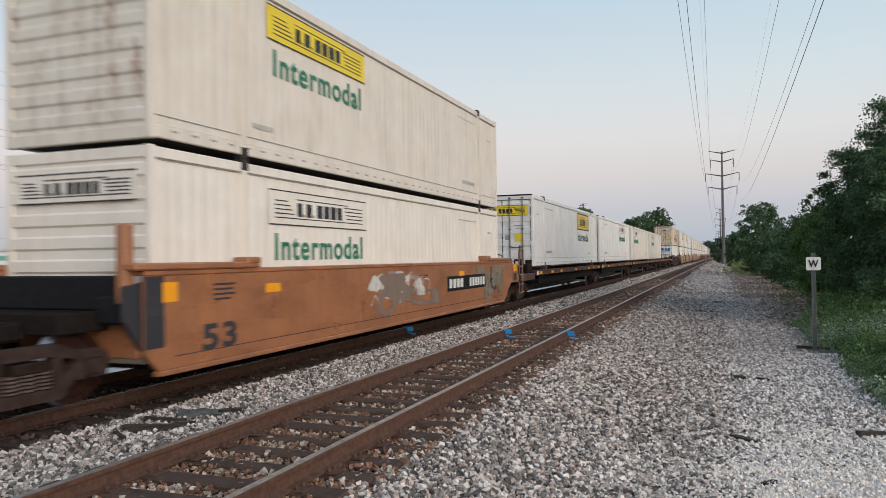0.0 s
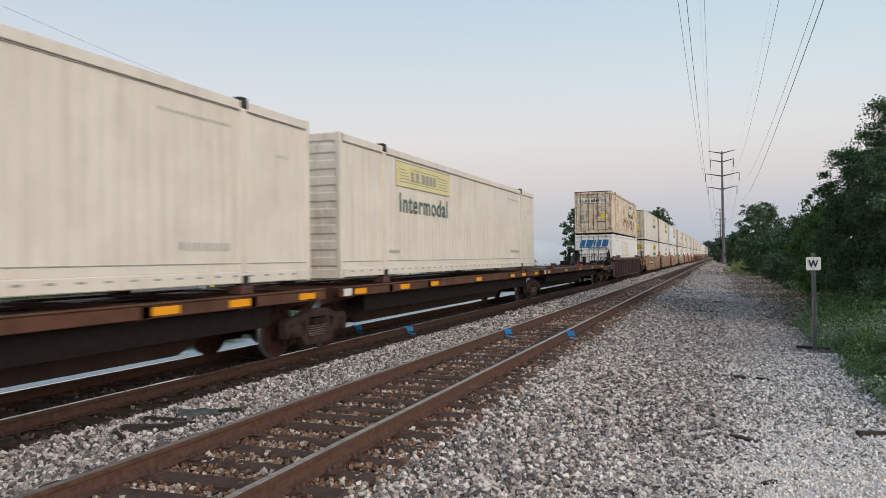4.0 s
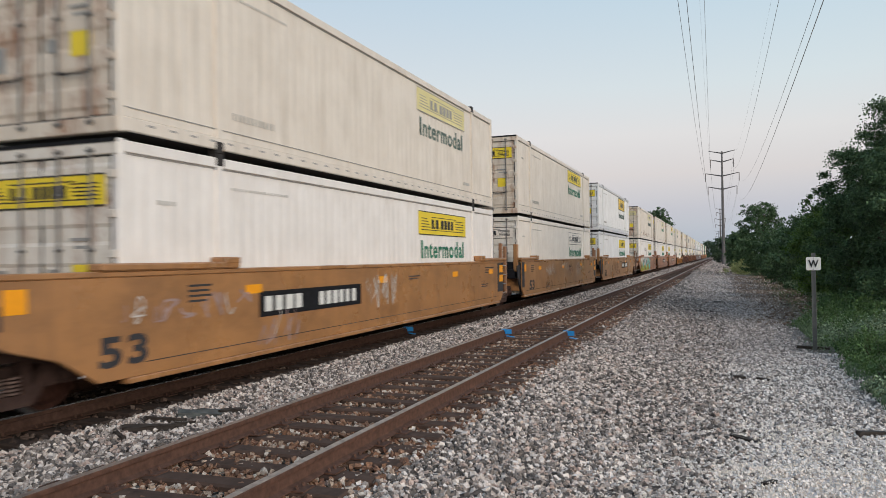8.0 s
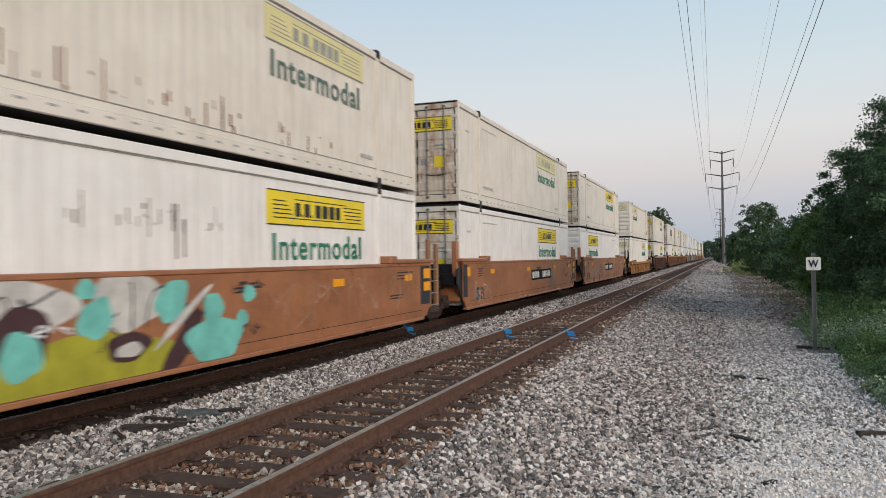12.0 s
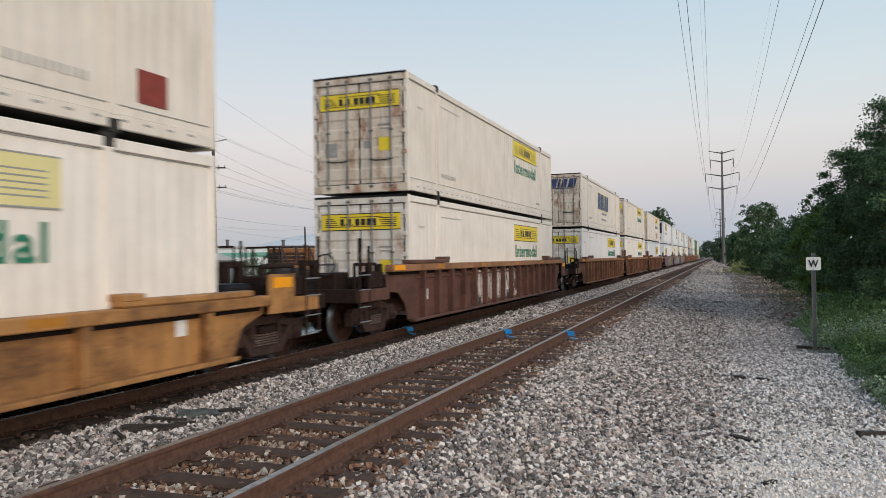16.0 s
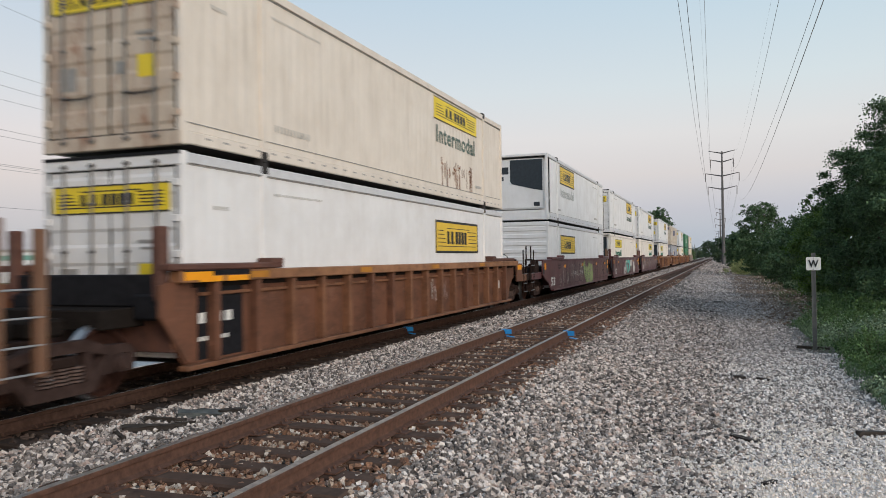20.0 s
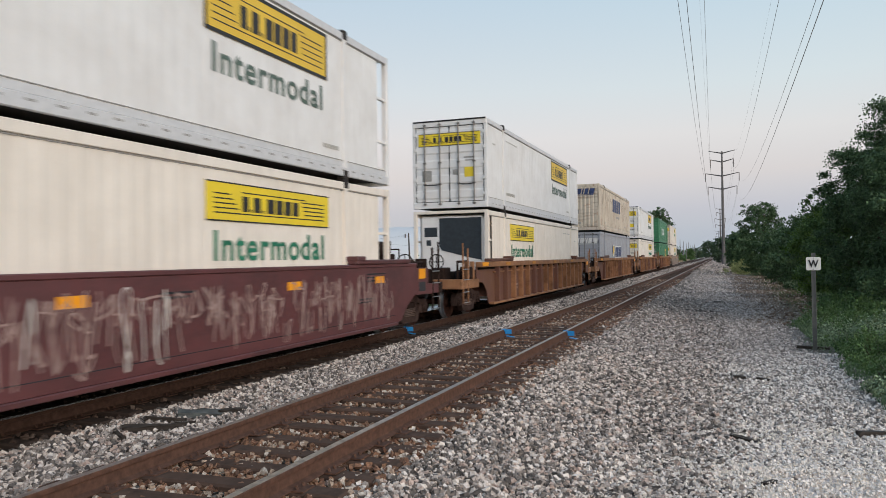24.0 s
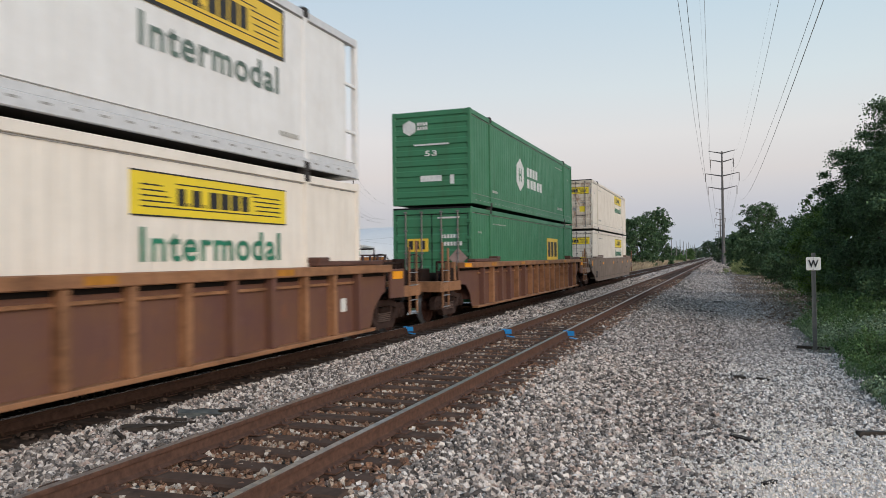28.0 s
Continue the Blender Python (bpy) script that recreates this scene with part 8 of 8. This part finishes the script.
    well_car(292.30, "ribbed", CAR_BROWN, "full", "full", "dark brown ribbed well car with white and black graffiti", rail_m=CAR_BROWN, marks=False, seed=12,
             spray=[(4.6, 10.2, 0.34, 1.4, [SPRAY_DARK, CAR_BROWN], 12), (4.6, 10.0, 0.36, 1.38, [SPRAY_WHITE, SPRAY_WHITE, SPRAY_PINK], -95), (5.2, 9.6, 0.4, 1.3, [SPRAY_WHITE], 7), (11.4, 12.4, 0.75, 1.1, [CAR_RUST], -5)])
    box(316.16, Z_TOP, False, CREAM, side=None, door=None, words=None, extra="navy", label="cream container with slanted navy bars", seed=25)
    box(316.16, Z_LOW, False, WHITE, label=std, seed=26)
    brn = "faded brown ribbed well car"
    well_car(316.16, "ribbed", CAR_BROWN, "full", "joint", brn, rail_m=RIB_RUST, wall_m=PANEL_RUST, name_y=8.6, seed=13)
    box(335.46, Z_TOP, False, CREAM, label=crm, seed=27)
    box(335.46, Z_LOW, False, WARM, label=std, seed=28)
    well_car(335.46, "ribbed", CAR_BROWN, "joint", "joint", brn, rail_m=RIB_RUST, wall_m=PANEL_RUST, panel=0.6, marks=False, seed=15)
    bx = box(355.14, Z_TOP, False, CREAM, doors=DOORRUST, words=G_G, label=crm, seed=29)
    stains(bx, 10.3, 13.0, 0.95, 12)
    box(355.14, Z_LOW, False, COOL, side=OCH, words=None, label="clean white container with a large ochre logo panel", seed=30, fold=0.006)
    well_car(355.14, "ribbed", CAR_BROWN, "joint", "full", brn, rail_m=RIB_RUST, wall_m=PANEL_RUST, panel=0.6, marks=False, seed=16, spray=[(9.2, 10.4, 0.5, 1.25, [SPRAY_WHITE, SPRAY_PINK], -9)])
    # maroon three-unit set
    mar = "maroon smooth-sided well car with scattered graffiti"
    box(378.53, Z_TOP, True, COOL, side=OCH, words=WORD_PALE, door=YEL, refrigerated=True, label="white refrigerated container with its cooling unit leading", seed=31, fold=0.006)
    box(378.53, Z_LOW, True, COOL, end="ribbed", side=OCH, words=None, label="clean white container with a large ochre logo panel", seed=32, fold=0.006)
    mg = lambda *c: [SPRAY_PINK, SPRAY_DARK, *c]
    well_car(378.53, "smooth", CAR_MAROON, "full", "joint", mar, marks=False, seed=17, spray=[(1.2, 7.6, 0.4, 1.45, mg(SPRAY_WHITE, SPRAY_PINK), -40), (10.2, 15.4, 0.4, 1.45, mg(SPRAY_PINK), -30), (3.9, 7.4, 0.75, 1.05, [SPRAY_WHITE], -14), (7.8, 10.2, 0.3, 1.5, [SPRAY_GREEN], 7), (7.8, 10.2, 0.3, 1.5, [SPRAY_DARK], -7)])
    box(397.91, Z_TOP, False, COOL, side=OCH, words=WORD_GREY, label="clean white container with a large yellow logo panel", seed=33, fold=0.006)
    box(397.91, Z_LOW, True, WARM, side=YEL, refrigerated=True, label="ivory refrigerated container in the well", seed=34, fold=0.01)
    well_car(397.91, "smooth", CAR_MAROON, "joint", "joint", mar, marks=False, seed=18, spray=[(0.8, 6.0, 0.4, 1.4, mg(SPRAY_PINK), -14), (6.0, 13.0, 0.35, 1.4, [SPRAY_TEAL, SPRAY_WHITE, CAR_MAROON], 10), (6.0, 13.0, 0.35, 1.42, [SPRAY_WHITE, SPRAY_TEAL], -20)])
    box(417.21, Z_TOP, False, COOL, side=OCH, words=WORD_GREY, refrigerated=True, label="clean white container with a large yellow logo panel", seed=35, fold=0.006)
    box(417.21, Z_LOW, False, WARM, refrigerated=True, label=std, words=W_G, seed=36)
    well_car(417.21, "smooth", CAR_MAROON, "joint", "full", mar, marks=False, tank=True, seed=20, spray=[(0.6, 9.0, 0.4, 1.4, [SPRAY_PINK, SPRAY_PINK, SPRAY_WHITE], -62), (9.5, 15.8, 0.4, 1.4, [SPRAY_PINK], -52), (2.0, 13.0, 0.9, 1.35, [SPRAY_PINK], -40)])
    # last single cars
    box(440.94, Z_TOP, False, COOL, side=OCH, words=WORD_GREY, label="clean white container with a large yellow logo panel", seed=37, fold=0.006)
    box(440.94, Z_LOW, True, WARM, side=YEL, words=W_G, refrigerated=True, label="ivory refrigerated container with its cooling unit leading", seed=38, fold=0.012)
    well_car(440.94, "ribbed", CAR_BROWN, "full", "full", brn, rail_m=CAR_RUST, wall_m=PANEL_BROWN, name_y=7.6, seed=22)
    bx = box(464.70, Z_TOP, True, TAN, end="upright", side=None, words=None, door=None, extra="navy_nose", label="stained tan container with navy bars, nose first", seed=39, fold=0.036)
    stains(bx, 1.0, 15.0, 2.3, 23, (0.30, 0.25, 0.19), 70, -1)
    box(464.70, Z_LOW, False, GREY, side=None, door=None, words=None, extra="grey", label="blue-grey container with white bars and a shield", seed=40, fold=0.02)
    well_car(464.70, "ribbed", CAR_BROWN, "full", "full", brn, rail_m=CAR_RUST, wall_m=PANEL_BROWN, name_y=6.0, marks=False, seed=23, spray=[(6.8, 10.2, 0.6, 1.15, [STENCIL, SPRAY_PINK], -7)])
    box(488.41, Z_TOP, False, COOL, side=OCH, words=WORD_GREY, refrigerated=True, label="clean white container with a yellow logo panel", seed=41, fold=0.006)
    box(488.41, Z_LOW, False, WARM, label=std, seed=42)
    well_car(488.41, "ribbed", CAR_BROWN, "full", "full", brn, rail_m=CAR_RUST, wall_m=PANEL_BROWN, marks=False, seed=24, spray=[(4.4, 5.7, 0.6, 1.15, [SPRAY_WHITE, SPRAY_PINK], -7)])
    box(511.96, Z_TOP, True, GREEN, end="ribbed", side=None, door=None, words=None, extra="green_nose", label="green container with a white hexagon, nose first", seed=43)
    box(511.96, Z_LOW, False, GREEN, side=None, door=None, words=None, extra="green_doors", label="green container with a gold panel on its doors", seed=44)
    well_car(511.96, "ribbed", CAR_BROWN, "full", "full", brn, rail_m=CAR_RUST, wall_m=PANEL_BROWN, marks=False, seed=26)
    box(534.69, Z_TOP, False, CREAM, label=crm, seed=45)
    box(534.69, Z_LOW, False, CREAM, words=W_G, label=crm, seed=46)
    well_car(534.69, "smooth", CAR_GREYBROWN, "full", "full", "grey-brown smooth-sided well car at the train's end", name_y=8.0, marks=False, seed=28)


def motions():
    times = range(int(SECONDS) + 1)
    for thing, m in MOVING:
        walk(thing, [(t, m(t)) for t in times])
    starts = {thing: m(0).translation.y for thing, m in MOVING}
    r = 0.46
    for wheel, dy, ty, car in ROLLING:
        y0 = starts[car] + ty + dy
        shown = [k / FPS for k in range(int(SECONDS * FPS) + 1) if 2.0 < y0 - gone(k / FPS) < 27.0]
        turn = lambda t: pose(0, dy, 0.46, math.degrees(gone(t) / r) % 360.0)
        rows = [(t, turn(t)) for t in shown]
        if not rows:
            continue
        if rows[0][0] > 0:
            rows.insert(0, (0.0, rows[0][1]))
        if rows[-1][0] < SECONDS:
            rows.append((SECONDS, rows[-1][1]))
        walk(wheel, rows)


build_ground()
build_lines()
build_buildings()
build_sign()
build_debris()
build_plants()
build_train()
for ob in list(bpy.data.objects):
    if ob.name.split(".")[0] in ("panel_lettering", "name_lettering", "rust_streak"):
        ob["kind"] = "stuff"
build_track("near_track", NEAR_C, "rusty near railway track on weathered timber ties", RAIL_TOP, 62, 1, RAIL_RUST, TIEWOOD)
build_track("far_track", FAR_C, "far railway track with bright rail heads under a train", RAIL_SHINE, 62, 2, RAIL_DARK, TIE_SHADE)
build_stones()
motions()
